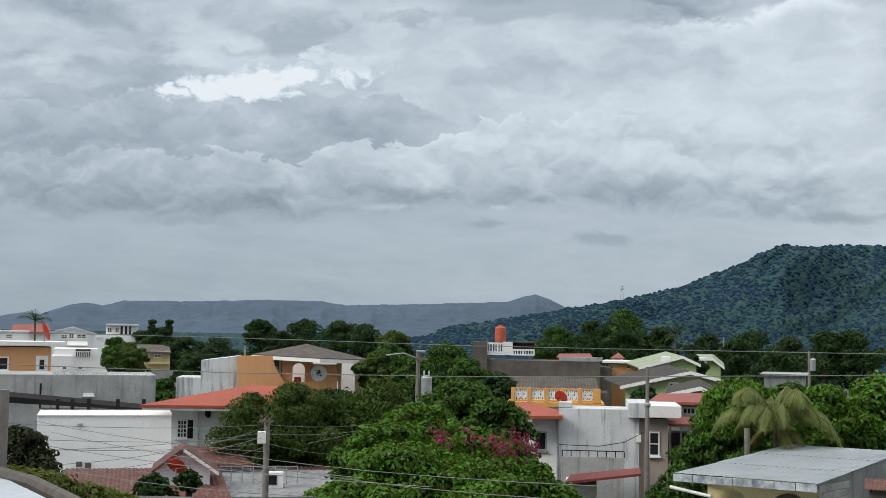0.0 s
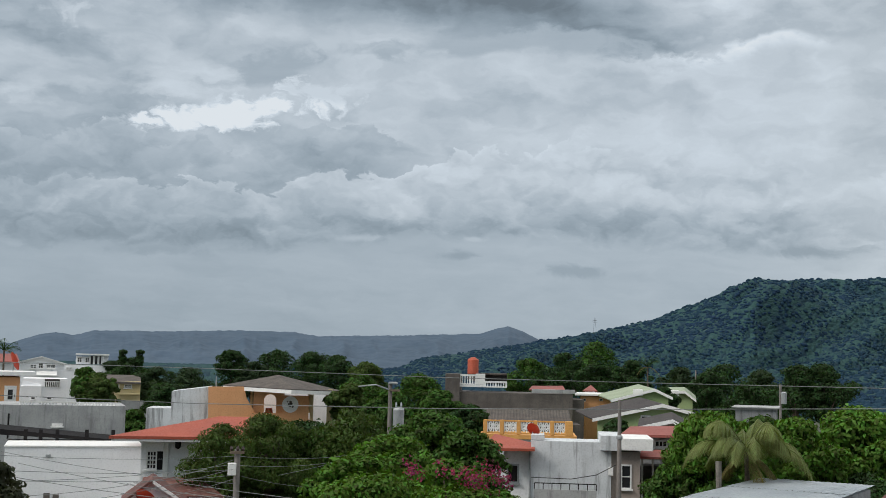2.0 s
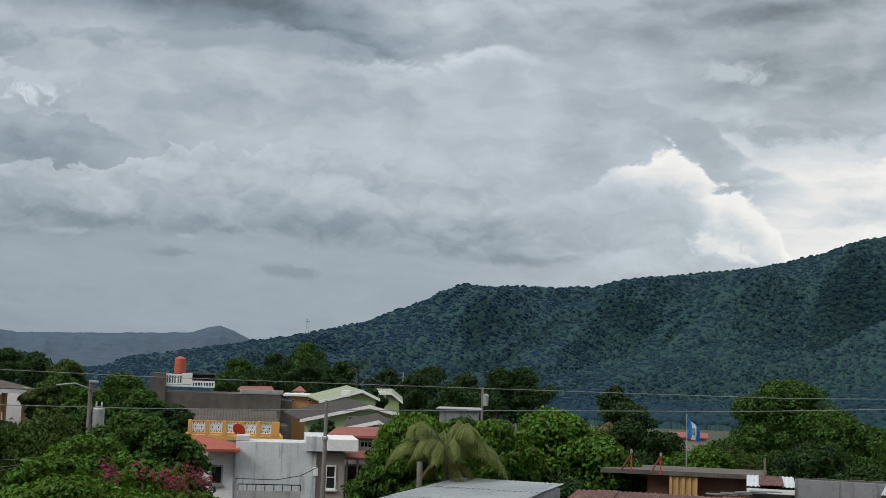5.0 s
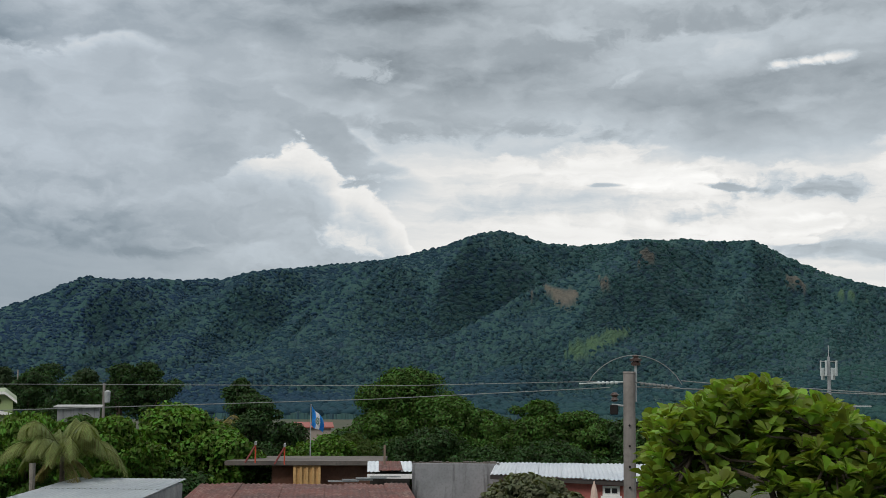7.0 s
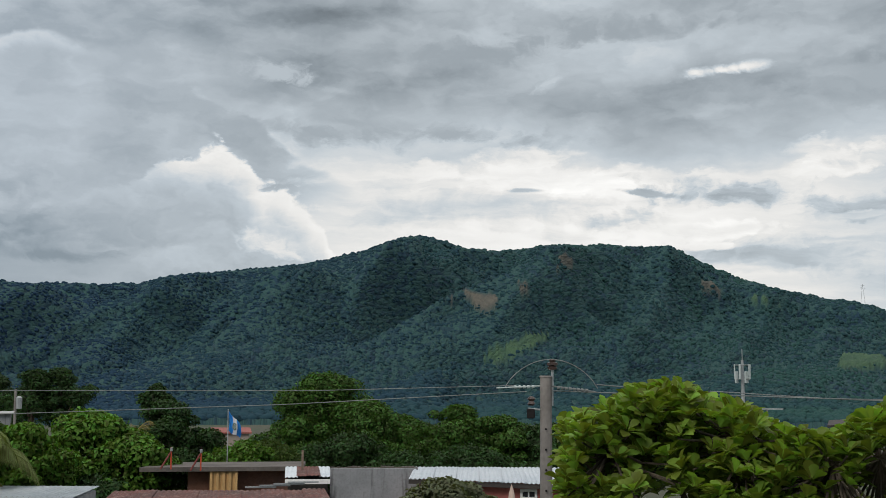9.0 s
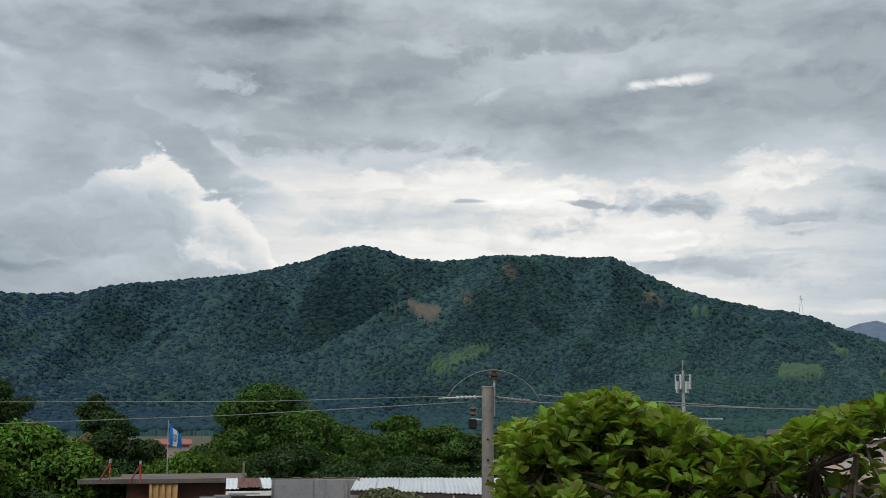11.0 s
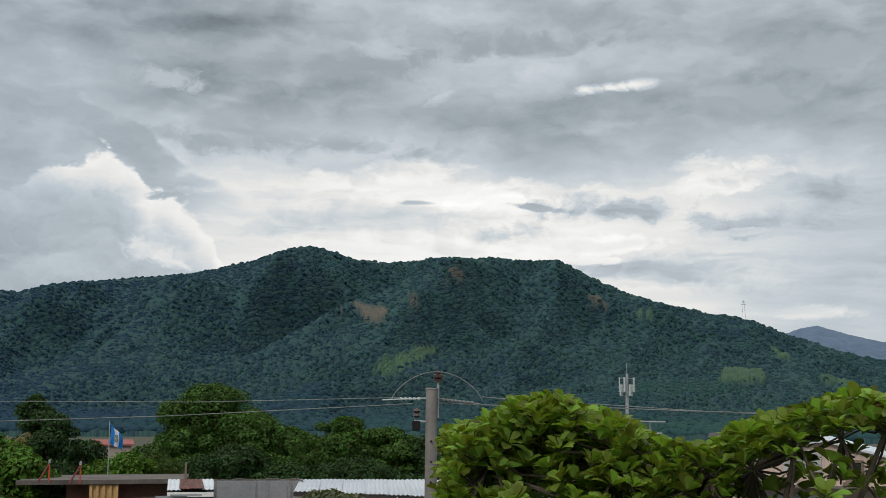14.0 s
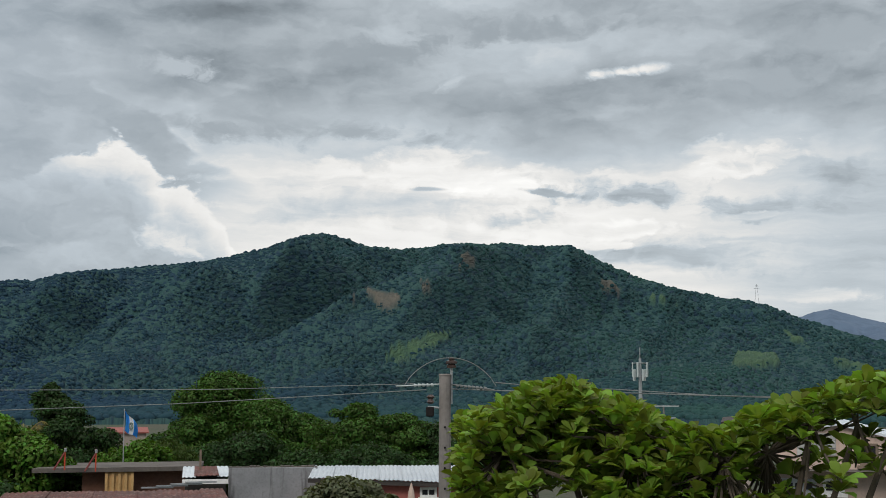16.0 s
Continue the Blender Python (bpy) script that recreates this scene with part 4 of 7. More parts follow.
def arch_wall(x0, x1, z0, z1, a0, a1, top, y0, y1):
    """A wall with one arched opening cut through it."""
    r = (a1 - a0) / 2
    spring = top - r
    arc = [((a0 + a1) / 2 - r * math.cos(k * math.pi / 12), spring + r * math.sin(k * math.pi / 12)) for k in range(13)]
    bm = prism([(x0, z0), (a0, z0), (a0, spring), (x0, spring)], y0, y1)
    prism([(a1, z0), (x1, z0), (x1, spring), (a1, spring)], y0, y1, bm)
    prism([(x0, spring)] + arc[:7] + [((a0 + a1) / 2, z1), (x0, z1)], y0, y1, bm)
    prism(arc[6:] + [(x1, spring), (x1, z1), ((a0 + a1) / 2, z1)], y0, y1, bm)
    return bm


def dish(az, el, d, r, label, face=200.0, up=35.0):
    """A satellite dish: shallow bowl, feed arm and horn, mount on a short mast."""
    p = place(az, el, d)
    t = thing("satellite_dish", label, "satellite dish", Matrix.Translation(p))
    q = pose(0, 0, 0, 90 - up, 0, -face)
    bm = bmesh.new()
    seg, rows = 20, []
    for k in range(6):
        rr = r * k / 5
        rows.append([bm.verts.new((rr * math.cos(i * math.tau / seg), rr * math.sin(i * math.tau / seg), 0.22 * r * (k / 5) ** 2)) for i in range(seg)] if k else [bm.verts.new((0, 0, 0))])
    for i in range(seg):
        bm.faces.new((rows[0][0], rows[1][i], rows[1][(i + 1) % seg]))
    for a, b in zip(rows[1:], rows[2:]):
        for i in range(seg):
            bm.faces.new((a[i], b[i], b[(i + 1) % seg], a[(i + 1) % seg]))
    bmesh.ops.solidify(bm, geom=bm.faces[:], thickness=0.03)
    part("bowl", bm, DISHRED, t, at=q)
    part("feed_arm", tube([(0, -r * 0.9, 0.2 * r), (0, -r * 0.25, r * 0.75)], 0.018, 6), GREYSTEEL, t, at=q)
    part("feed_horn", turned([(0.05, -0.06), (0.06, 0.0), (0.04, 0.06)], 8, at=(0, -r * 0.25, r * 0.75)), GREYSTEEL, t, at=q)
    part("mast", tube([(0, 0.1, -r * 1.25), (0, 0.1, -0.05)], 0.03, 8), GREYSTEEL, t)
    return t


# --- white-walled yard building, and the canopy behind it
F = Front(-15.5, 62)
t = thing("house", "plain white-painted side wall of a low house", "house", F.m)
wall_of(F, t, -17.72, -3.75, -11.96, -5.67, 5, WHITE)
x0, x1, zl, z1 = rect(F, -17.72, -3.75, -11.96, -5.67)
part("coping", box(x0 - 0.03, x1 + 0.03, -0.05, 5.03, z1 + 0.004, z1 + 0.07), WHITE_CLEAN, t)
xx, zz = F.xz(-15.92, -4.11)
part("wall_light", box(xx - 0.12, xx + 0.12, -0.16, -0.004, zz - 0.07, zz + 0.07, bevel=0.02), GREYSTEEL, t, "small grey floodlight")
for px in ((-15.91, -5.81), (-15.53, -5.87)):
    xx, zz = F.xz(*px)
    part("vent", box(xx - 0.14, xx + 0.14, -0.05, -0.004, zz - 0.12, zz + 0.12), DARKBLOCK, t)

F = Front(-16, 66)
t = thing("canopy", "long dark steel canopy roof on posts", "canopy", F.m)
a, b = F.xz(-20.20, -2.78), F.xz(-13.20, -3.42)
a2, b2 = F.xz(-20.18, -3.09), F.xz(-13.20, -3.50)
part("beam", prism([a, a2, b2, b], 0, 0.22), BLACKSTEEL, t)
part("roof", slab([(a[0], 0.23, a[1]), (b[0], 0.23, b[1]), (b[0], 3.4, b[1] + 0.06), (a[0], 3.4, a[1] + 0.06)], 0.05), BLACKSTEEL, t)
for px in (-20, 102, 127, 155, 205, 250):
    xx, zz = F.xz(-19.37 + (px - 2) * 0.0247, -3.0)
    part("post", box(xx - 0.09, xx + 0.09, 0.02, 0.2, 0, zz + 0.0), BLACKSTEEL, t)

F = Front(-16, 75)
t = thing("house", "long unpainted grey concrete wall with slot windows", "house", F.m)
wall_of(F, t, -20.91, -1.94, -12.76, -2.83, 6, CONCRETE)
for c in ((-18.96, -2.78, -18.33, -2.99), (-15.85, -2.74, -15.40, -2.86)):
    win_of(F, t, *c, bars=(0, 0))
xx, zz = F.xz(-17.63, -2.48)
part("drain_pipe", tube([(xx, -0.08, zz - 1.2), (xx, -0.08, zz + 0.2)], 0.05, 8), BLACKSTEEL, t)
x0, x1, zl, z1 = rect(F, -17.19, -1.80, -13.28, -1.93)
for k in range(30):
    xx = x0 + (x1 - x0) * k / 29
    if k % 7 != 5:
        part("baluster", turned([(0.04, 0), (0.07, 0.08), (0.035, 0.16), (0.045, 0.2)], 6, at=(xx, 0.15, z1 - 0.28)), WHITE_CLEAN, t)
part("handrail", box(x0, x1 * 0.6 + x0 * 0.4, 0.06, 0.24, z1 - 0.08, z1), WHITE_CLEAN, t)

# --- orange house with its flat white roof, and the white houses behind
F = Front(-18, 86)
t = thing("house", "orange house with flat white roof and white door", "house", F.m)
wall_of(F, t, -20.73, -0.77, -17.25, -1.97, 6, ORANGE)
wall_of(F, t, -20.74, -0.53, -16.62, -0.71, 7, WHITE_CLEAN, -0.35, "seen", "roof")
door_of(F, t, -17.87, -1.14, -17.37, -1.97)
win_of(F, t, -19.49, -1.19, -18.98, -1.79, bars=(2, 1), grille=True)
dish(-17.58, -0.11, 86, 0.62, "large red satellite dish on a white roof", 235, 20)
F = Front(-17, 120)
t = thing("house", "white house with shallow gable and dark windows", "house", F.m)
x0, x1, zl, z1 = rect(F, -17.44, -0.16, -15.46, -1.61)
xa, zapex = F.xz(-16.41, 0.11)
part("wall", prism([(x0, 0), (x1, 0), (x1, z1), (xa, zapex), (x0, z1)], 0, 7), WHITE, t)
for s, (xe, ze) in enumerate(((x0 - 0.3, z1 - 0.1), (x1 + 0.3, z1 - 0.1))):
    part("roof", slab([(xa, -0.3, zapex + 0.1), (xe, -0.3, ze + 0.1), (xe, 7.2, ze + 0.1), (xa, 7.2, zapex + 0.1)], 0.09), WHITE_CLEAN, t)
for c in ((-16.87, -0.20, -16.60, -0.39), (-16.54, -0.14, -16.32, -0.38), (-16.23, -0.16, -15.80, -0.37)):
    win_of(F, t, *c)
part("awning", slab([(xa - 0.4, -1.0, zapex - 1.6), (x1 - 0.6, -1.0, zapex - 1.6), (x1 - 0.6, 0, zapex - 1.2), (xa - 0.4, 0, zapex - 1.2)], 0.08), WHITE_CLEAN, t)
F = Front(-16.3, 100)
t = thing("house", "stepped white house with an open dark balcony", "house", F.m)
wall_of(F, t, -17.15, -0.81, -15.29, -1.78, 6, WHITE)
wall_of(F, t, -17.21, -1.13, -16.34, -1.79, 6, WHITE, -0.4, name="wing")
x0, x1, z0, z1 = rect(F, -16.23, -0.83, -15.60, -1.16)
# no recess is cut: a dark box paints the balcony's inner shade
part("balcony_shade", box(x0, x1, -0.03, 0.3, z0, z1), SHADE, t)
for k in range(9):
    xx = x0 + (x1 - x0) * k / 8
    part("baluster", box(xx - 0.03, xx + 0.03, -0.12, -0.06, z0, z0 + 0.35), WHITE_CLEAN, t)
part("handrail", box(x0, x1, -0.14, -0.04, z0 + 0.35, z0 + 0.42), WHITE_CLEAN, t)
for c in ((-16.77, -1.60, -16.58, -1.72), (-16.11, -1.59, -15.91, -1.71)):
    win_of(F, t, *c, bars=(0, 0), y=-0.4 if c[0] < -16.5 else 0.0)
F = Front(-14.5, 150)
t = thing("house", "white two-storey house with a pillared roof terrace", "house", F.m)
wall_of(F, t, -15.52, -0.17, -13.66, -1.34, 7, WHITE)
wall_of(F, t, -14.98, 0.19, -14.38, -0.15, 5, WHITE, 0.4, "seen", "upper_wall")
wall_of(F, t, -15.00, 0.31, -13.57, 0.24, 6, WHITE_CLEAN, -0.2, "seen", "roof")
wall_of(F, t, -13.91, 0.23, -13.61, -0.14, 5, WHITE, 0.2, "seen", "upper_wall")
x0, x1, z0, z1 = rect(F, -14.40, 0.22, -13.85, -0.14, 0.6)
part("glazing", box(x0, x1, 0.6, 0.8, z0, z1), GLASS, t)
for k in range(4):
    xx = x0 + (x1 - x0) * k / 3
    part("pillar", tube([(xx, 0.2, z0), (xx, 0.2, z1)], 0.11, 8), WHITE_CLEAN, t)
for c in ((-14.93, 0.14, -14.72, -0.08), (-14.59, 0.14, -14.39, -0.08)):
    win_of(F, t, *c, y=0.4, sill=False)
for c in ((-15.39, -0.29, -15.10, -0.41), (-14.77, -0.26, -14.38, -0.38)):
    win_of(F, t, *c, sill=False)
F = Front(-13.3, 125)
t = thing("house", "cream-yellow house with flat roof among trees", "house", F.m)
wall_of(F, t, -13.44, -0.86, -12.18, -1.92, 6, YELLOW)
x0, x1, z0, z1 = rect(F, -13.85, -0.77, -12.16, -0.87)
part("roof", slab([(x0, -0.6, z0), (x1, -0.6, z0 - 0.1), (x1, 6, z1 + 0.35), (x0, 6, z1 + 0.35)], 0.16), BROWNROOF, t)
for c in ((-13.36, -1.01, -13.08, -1.18), (-12.89, -1.00, -12.54, -1.17)):
    win_of(F, t, *c)
wall_of(F, t, -13.13, -1.38, -12.19, -1.45, 0.5, YELLOW, -0.5, "seen", "ledge")
F = Front(-12.7, 108)
t = thing("yard_wall", "low grey block yard wall", "wall", F.m)
wall_of(F, t, -13.11, -1.71, -11.87, -2.12, 0.3, CONCRETE)
wall_of(F, t, -11.69, -1.57, -10.90, -1.68, 0.2, CONCRETE, 3.0)

# --- orange house with the hipped dark roof and arched terrace
F = Front(-6.5, 78)
t = thing("house", "orange house with arched terrace under hipped dark roof", "house", F.m)
x0, x1, z0, z1 = rect(F, -10.81, -1.15, -9.19, -1.99, 0.6)
part("side_wall", prism([(x0, 0), (x1, 0), (x1, z1 + 0.15), (x0, z1 - 0.15)], 0.6, 5), STAINED, t, "stained white side wall")
x0, x1, z0, z1 = rect(F, -11.88, -2.02, -10.72, -2.56, 1.0)
part("outbuilding_wall", box(x0, x1, 1.0, 5, 0, z1), STAINED, t)
part("wall", prism([F.xz(*c) for c in ((-9.22, -1.03), (-7.65, -1.00), (-7.51, -1.51), (-7.01, -2.32), (-6.99, -3.28), (-9.15, -3.30))][::-1], 0, 0.3), ORANGE, t)
part("lower_wall", box(F.xz(-9.13, -3.30)[0], F.xz(-4.70, -3.25)[0], 0.02, 5, 0, F.xz(-7.16, -2.42)[1]), ORANGE, t)
x0, x1, z0, z1 = rect(F, -7.47, -2.17, -4.72, -2.49, -0.1)
part("balcony_parapet", box(x0, x1, -0.1, 0.25, z0, z1), ORANGE, t)
x0, x1, z0, z1 = rect(F, -7.20, -1.10, -5.82, -2.20, 0.3)
a0, a1, _, ztop = rect(F, -6.73, -1.32, -6.18, -2.15, 0.3)
part("arch_wall", arch_wall(x0, x1, z0, z1, a0, a1, ztop, 0.3, 0.55), ORANGE, t)
x0, x1, z0, z1 = rect(F, -5.87, -1.36, -4.72, -2.49, -0.12)
part("front_panel", box(x0, x1, -0.12, 0.2, z0, z1), ORANGE, t)
cx, cz = F.xz(-5.55, -1.76, -0.12)
bm = bmesh.new()
bmesh.ops.create_cone(bm, cap_ends=True, segments=28, radius1=0.5, radius2=0.5, depth=0.05, matrix=pose(cx, -0.15, cz, 90))
emblem = part("emblem", bm, WHITE_CLEAN, t, "round white wall emblem")
bm = bmesh.new()
for k in range(9):
    a = k * 0.75
    bmesh.ops.create_cone(bm, cap_ends=True, segments=8, radius1=0.05 + 0.02 * (k % 3), radius2=0.05, depth=0.03, matrix=pose(cx + 0.28 * math.cos(a) * (k % 4) / 3, -0.19, cz + 0.3 * math.sin(a) * (k % 5) / 4, 90))
part("motif", bm, BROWNROOF, emblem)
for px, w in (((-7.14, -1.25), 0.09), ((-7.29, -1.38), 0.07), ((-4.59, -1.47), 0.1), ((-3.79, -1.46), 0.16)):
    xx, zz = F.xz(*px, 0.8)
    part("column", box(xx - w, xx + w, 0.7, 0.9, 3.2, F.xz(-6.69, -1.04, 0.8)[1]), YELLOW, t)
x0, x1, z0, z1 = rect(F, -4.75, -1.14, -3.57, -2.12, 0.95)
a0, a1, _, ztop = rect(F, -4.64, -1.21, -3.85, -2.12, 0.95)
part("arch_wall", arch_wall(x0, x1, z0, z1, a0, a1, ztop, 0.95, 1.15), YELLOW, t)
N, Lc, Rc, Bc, Ap = (at(F, *c) for c in ((-5.52, -1.07, 74), (-8.57, -0.94, 80), (-3.21, -1.11, 80), (-6.06, -0.93, 83), (-6.12, -0.44, 79)))
part("roof", (lambda bm: (slab([Lc, N, Ap], 0.05, bm), slab([N, Rc, Ap], 0.05, bm), slab([Rc, Bc, Ap], 0.05, bm), slab([Bc, Lc, Ap], 0.05, bm), bm)[4])(bmesh.new()), BROWNROOF, t, "weathered grey-brown hipped roof")
for a, b in ((Lc, N), (N, Rc)):
    part("fascia", slab([(a[0], a[1] - 0.02, a[2] - 0.055), (b[0], b[1] - 0.02, b[2] - 0.055), (b[0], b[1] + 0.1, b[2] - 0.055), (a[0], a[1] + 0.1, a[2] - 0.055)], 0.22), WHITE_CLEAN, t, "white roof fascia")
part("back_wall", box(F.xz(-7.18, -1.76)[0], F.xz(-3.61, -1.71)[0], 5.6, 5.8, 0, F.xz(-5.66, -1.28)[1]), WHITE, t)
x0, x1, z0, z1 = rect(F, -6.64, -1.96, -6.41, -2.16, 0.9)
tagged(part("barrel", turned([(0.2, 0), (0.24, 0.3), (0.2, 0.6)], 12), DISHRED, None, ""), "small red barrel on the terrace", "barrel").matrix_world = F.m @ pose(x0 + 0.2, 1.0, z0 - 0.3)
F2 = Front(-8.8, 80)
t = thing("antenna_mast", "thin metal mast on an orange house", "mast", F2.m)
xx, zz = F2.xz(-8.88, -0.57)
part("pole", tube([(xx, 0, 0), (xx, 0, zz)], 0.035, 6), GREYSTEEL, t)

# --- white house with the red roof
F = Front(-10.5, 58)
t = thing("house", "white house with red roof and barred window", "house", F.m)
wall_of(F, t, -12.03, -3.37, -7.85, -5.05, 5, WHITE)
N1, N2, T2, T1, B1 = (at(F, *c) for c in ((-13.43, -3.25, 56.5), (-7.64, -3.26, 56.5), (-6.15, -2.36, 61), (-8.68, -2.34, 61), (-12.14, -3.00, 65)))
part("roof", slab([N1, N2, T2, T1], 0.12), REDROOF, t, "red painted sloping roof")
part("roof", slab([N1, T1, B1], 0.1), REDROOF, t)
part("soffit", slab([(N1[0] + 0.1, N1[1] + 0.05, N1[2] - 0.13), (N2[0], N2[1] + 0.05, N2[2] - 0.13), (N2[0], 0.0, N2[2] - 0.13), (N1[0] + 0.1, 0.0, N1[2] - 0.13)], 0.1), WHITE_CLEAN, t)
x0, x1, z0, z1 = rect(F, -11.07, -3.49, -10.83, -4.76, -0.15)
part("pilaster", box(x0, x1, -0.15, 0.0, 0, z1, bevel=0.02), WHITE_CLEAN, t)
part("capital", box(x0 - 0.16, x1 + 0.16, -0.28, 0.02, z1 - 0.02, z1 + 0.14, bevel=0.04), WHITE_CLEAN, t)
win_of(F, t, -11.79, -3.87, -11.32, -4.71, bars=(2, 3), frame_mat=WHITE_CLEAN)
x0, x1, z0, z1 = rect(F, -11.35, -3.91, -11.05, -4.71, -0.02)
part("shutter", box(x0, x1, -0.05, -0.005, z0, z1), BLACKSTEEL, t)
xx, zz = F.xz(-10.44, -3.51)
lamp = part("wall_lantern", turned([(0.03, -0.28), (0.12, -0.2), (0.14, 0.1), (0.06, 0.2), (0.02, 0.26)], 8, at=(xx, -0.25, zz)), BLACKSTEEL, t, "black wall lantern")
part("bracket", tube([(xx, -0.02, zz + 0.3), (xx, -0.25, zz + 0.28)], 0.02, 6), BLACKSTEEL, lamp)

# --- low rusted roofs and the small gable
def rust_roof(az, d, c, d_back, n, label, material, seed):
    """A low shed: corrugated sheets side by side on block walls; c: front-left, front-right, back elevation."""
    (al, el), (ar, er), (ab, eb) = c
    F = Front(az, d)
    t = thing("shed", label, "shed", F.m)
    (x0, z0), (x1, z1) = F.xz(al, el), F.xz(ar, er)
    zb = F.xz(ab, eb, d_back)[1]
    rng = random.Random(seed)
    for k in range(n):
        a, b = x0 + (x1 - x0) * k / n, x0 + (x1 - x0) * (k + 1) / n + 0.06
        za = z0 + (z1 - z0) * k / n + 0.02 * (k % 2)
        part("roof_sheet", corrugated(a, b, rng.uniform(-0.15, 0.1), d_back, za, zb + 0.02 * (k % 2) + rng.uniform(-0.02, 0.02), 0.16, 0.016), material, t)
    part("wall", box(x0 + 0.2, x1 - 0.2, 0.3, d_back - 0.2, 0, min(z0, z1, zb) - 0.08), DARKBLOCK, t)
    return t


rust_roof(-13.5, 42, ((-17.13, -7.78), (-9.15, -7.89), (-13.02, -6.01)), 9, 9, "low shed under rusted corrugated sheets", RUST, 2)
F = Front(-11.5, 47)
t = thing("house", "small white gable with dark red roof edges", "house", F.m)
A, L0, R0 = F.xz(-11.46, -5.23), F.xz(-12.46, -5.99), F.xz(-10.27, -6.00)
part("wall", prism([(L0[0], 0), (R0[0], 0), R0, A, L0], 0, 2.3), WHITE, t)
part("roof", slab([(A[0], -0.3, A[1] + 0.12), (L0[0] - 0.3, -0.3, L0[1] - 0.1), (L0[0] - 0.3, 2.4, L0[1] - 0.1), (A[0], 2.4, A[1] + 0.12)], 0.1), RUST, t)
part("roof", slab([(A[0], -0.3, A[1] + 0.12), (R0[0] + 0.3, -0.3, R0[1] - 0.1), (R0[0] + 0.3, 2.4, R0[1] - 0.1), (A[0], 2.4, A[1] + 0.12)], 0.1), RUST, t)
part("barge_board", prism([(A[0], A[1] + 0.1), (R0[0] + 0.3, R0[1] - 0.12), (R0[0] + 0.3, R0[1] - 0.25), (A[0], A[1] - 0.03)], -0.36, -0.305), WHITE_CLEAN, t)
F = Front(-10.3, 52)
t = thing("house", "dark red tiled lean-to roof between houses", "house", F.m)
a, b = F.xz(-12.00, -5.18), F.xz(-8.33, -5.85)
part("roof", slab([(a[0], 0, b[1]), (b[0], 0, b[1]), (b[0] - 1, 3.5, b[1] + 0.45), (a[0], 3.5, b[1] + 0.45)], 0.15), RUST, t)
part("wall", box(a[0] + 0.1, b[0] - 0.1, 0.3, 3.4, 0, b[1] - 0.18), WHITE, t)
dish(-11.78, -5.99, 46.6, 0.42, "red satellite dish above a rusted roof", 205, 40)
F = Front(-7.5, 46)
t = thing("house", "low flat pale concrete roof with tiled edge", "house", F.m)
a, b = F.xz(-10.73, -7.08), F.xz(-3.50, -6.52)
c = F.xz(-10.07, -6.05, 7.0)
part("roof", slab([(a[0], 0, c[1] - 0.25), (b[0], 0, c[1] - 0.25), (b[0], 7, c[1]), (a[0] + 0.4, 7, c[1])], 0.2), CONCRETE2, t)
part("wall", box(a[0] + 0.3, b[0] - 0.3, 0.4, 6.8, 0, c[1] - 0.46), WHITE, t)
for k in range(26):
    xx = a[0] + 0.5 + (b[0] - a[0] - 1) * k / 25
    part("edge_tile", tube([(xx, 6.9, c[1] + 0.05), (xx, 7.25, c[1] - 0.03)], 0.1, 6), RUST, t)
for k in range(8):
    xx = a[0] + 0.6 + 0.42 * k
    part("railing_post", box(xx - 0.02, xx + 0.02, 3.0, 3.04, c[1] - 0.15, c[1] + 0.55), GREYSTEEL, t)
part("railing_bar", box(a[0] + 0.6, a[0] + 0.6 + 0.42 * 7, 3.005, 3.035, c[1] + 0.5, c[1] + 0.54), GREYSTEEL, t)
xx, zz = F.xz(-7.43, -6.42, 2.0)
t = thing("roof_unit", "white rooftop air-conditioning unit", "air conditioner", F.m)
part("casing", box(xx - 0.3, xx + 0.35, 2.0, 2.35, c[1] - 0.18, c[1] + 0.42, bevel=0.02), WHITE_CLEAN, t)
part("grille", box(xx - 0.2, xx + 0.1, 1.97, 1.998, c[1] - 0.05, c[1] + 0.3), BLACKSTEEL, t)

# --- grey block building with water tank and balustrade
F = Front(4.3, 95)
t = thing("house", "weathered grey block building with white roof balustrade", "house", F.m)
wall_of(F, t, 1.84, -1.03, 7.23, -2.53, 7, DARKBLOCK)
wall_of(F, t, 1.44, -0.21, 2.10, -2.63, 5, DARKBLOCK, -0.3, name="stair_tower")
wall_of(F, t, 7.12, -1.26, 7.74, -2.51, 6, DARKBLOCK, 0.4)
wall_of(F, t, 5.38, -0.83, 7.32, -1.00, 0.35, CONCRETE, -0.08, "seen", "parapet")
# dark fill under the shelter roof, its shade given as colour
wall_of(F, t, 3.19, -0.21, 4.25, -0.65, 3, SHADE, 2.6, "seen", "shelter_shade")
wall_of(F, t, 2.65, -0.16, 4.25, -0.24, 4, BROWNROOF, 2.0, "seen", "shelter_roof")
for c0 in (((2.06, -0.23), (2.84, -0.70)), ((3.22, -0.51), (4.25, -0.80))):
    x0, x1, z0, z1 = rect(F, *c0[0], *c0[1], -0.1)
    part("balustrade_rail", box(x0, x1, -0.14, 0.06, z1 - 0.14, z1), WHITE_CLEAN, t)
    part("balustrade_base", box(x0, x1, -0.14, 0.06, z0, z0 + 0.1), WHITE_CLEAN, t)
    n = max(5, int((x1 - x0) / 0.2))
    for k in range(n + 1):
        xx = x0 + 0.06 + (x1 - x0 - 0.12) * k / n
        big = k % 4 == 0
        part("baluster", box(xx - (0.07 if big else 0.035), xx + (0.07 if big else 0.035), -0.11, 0.03, z0 + 0.1, z1 - 0.14), WHITE_CLEAN, t)
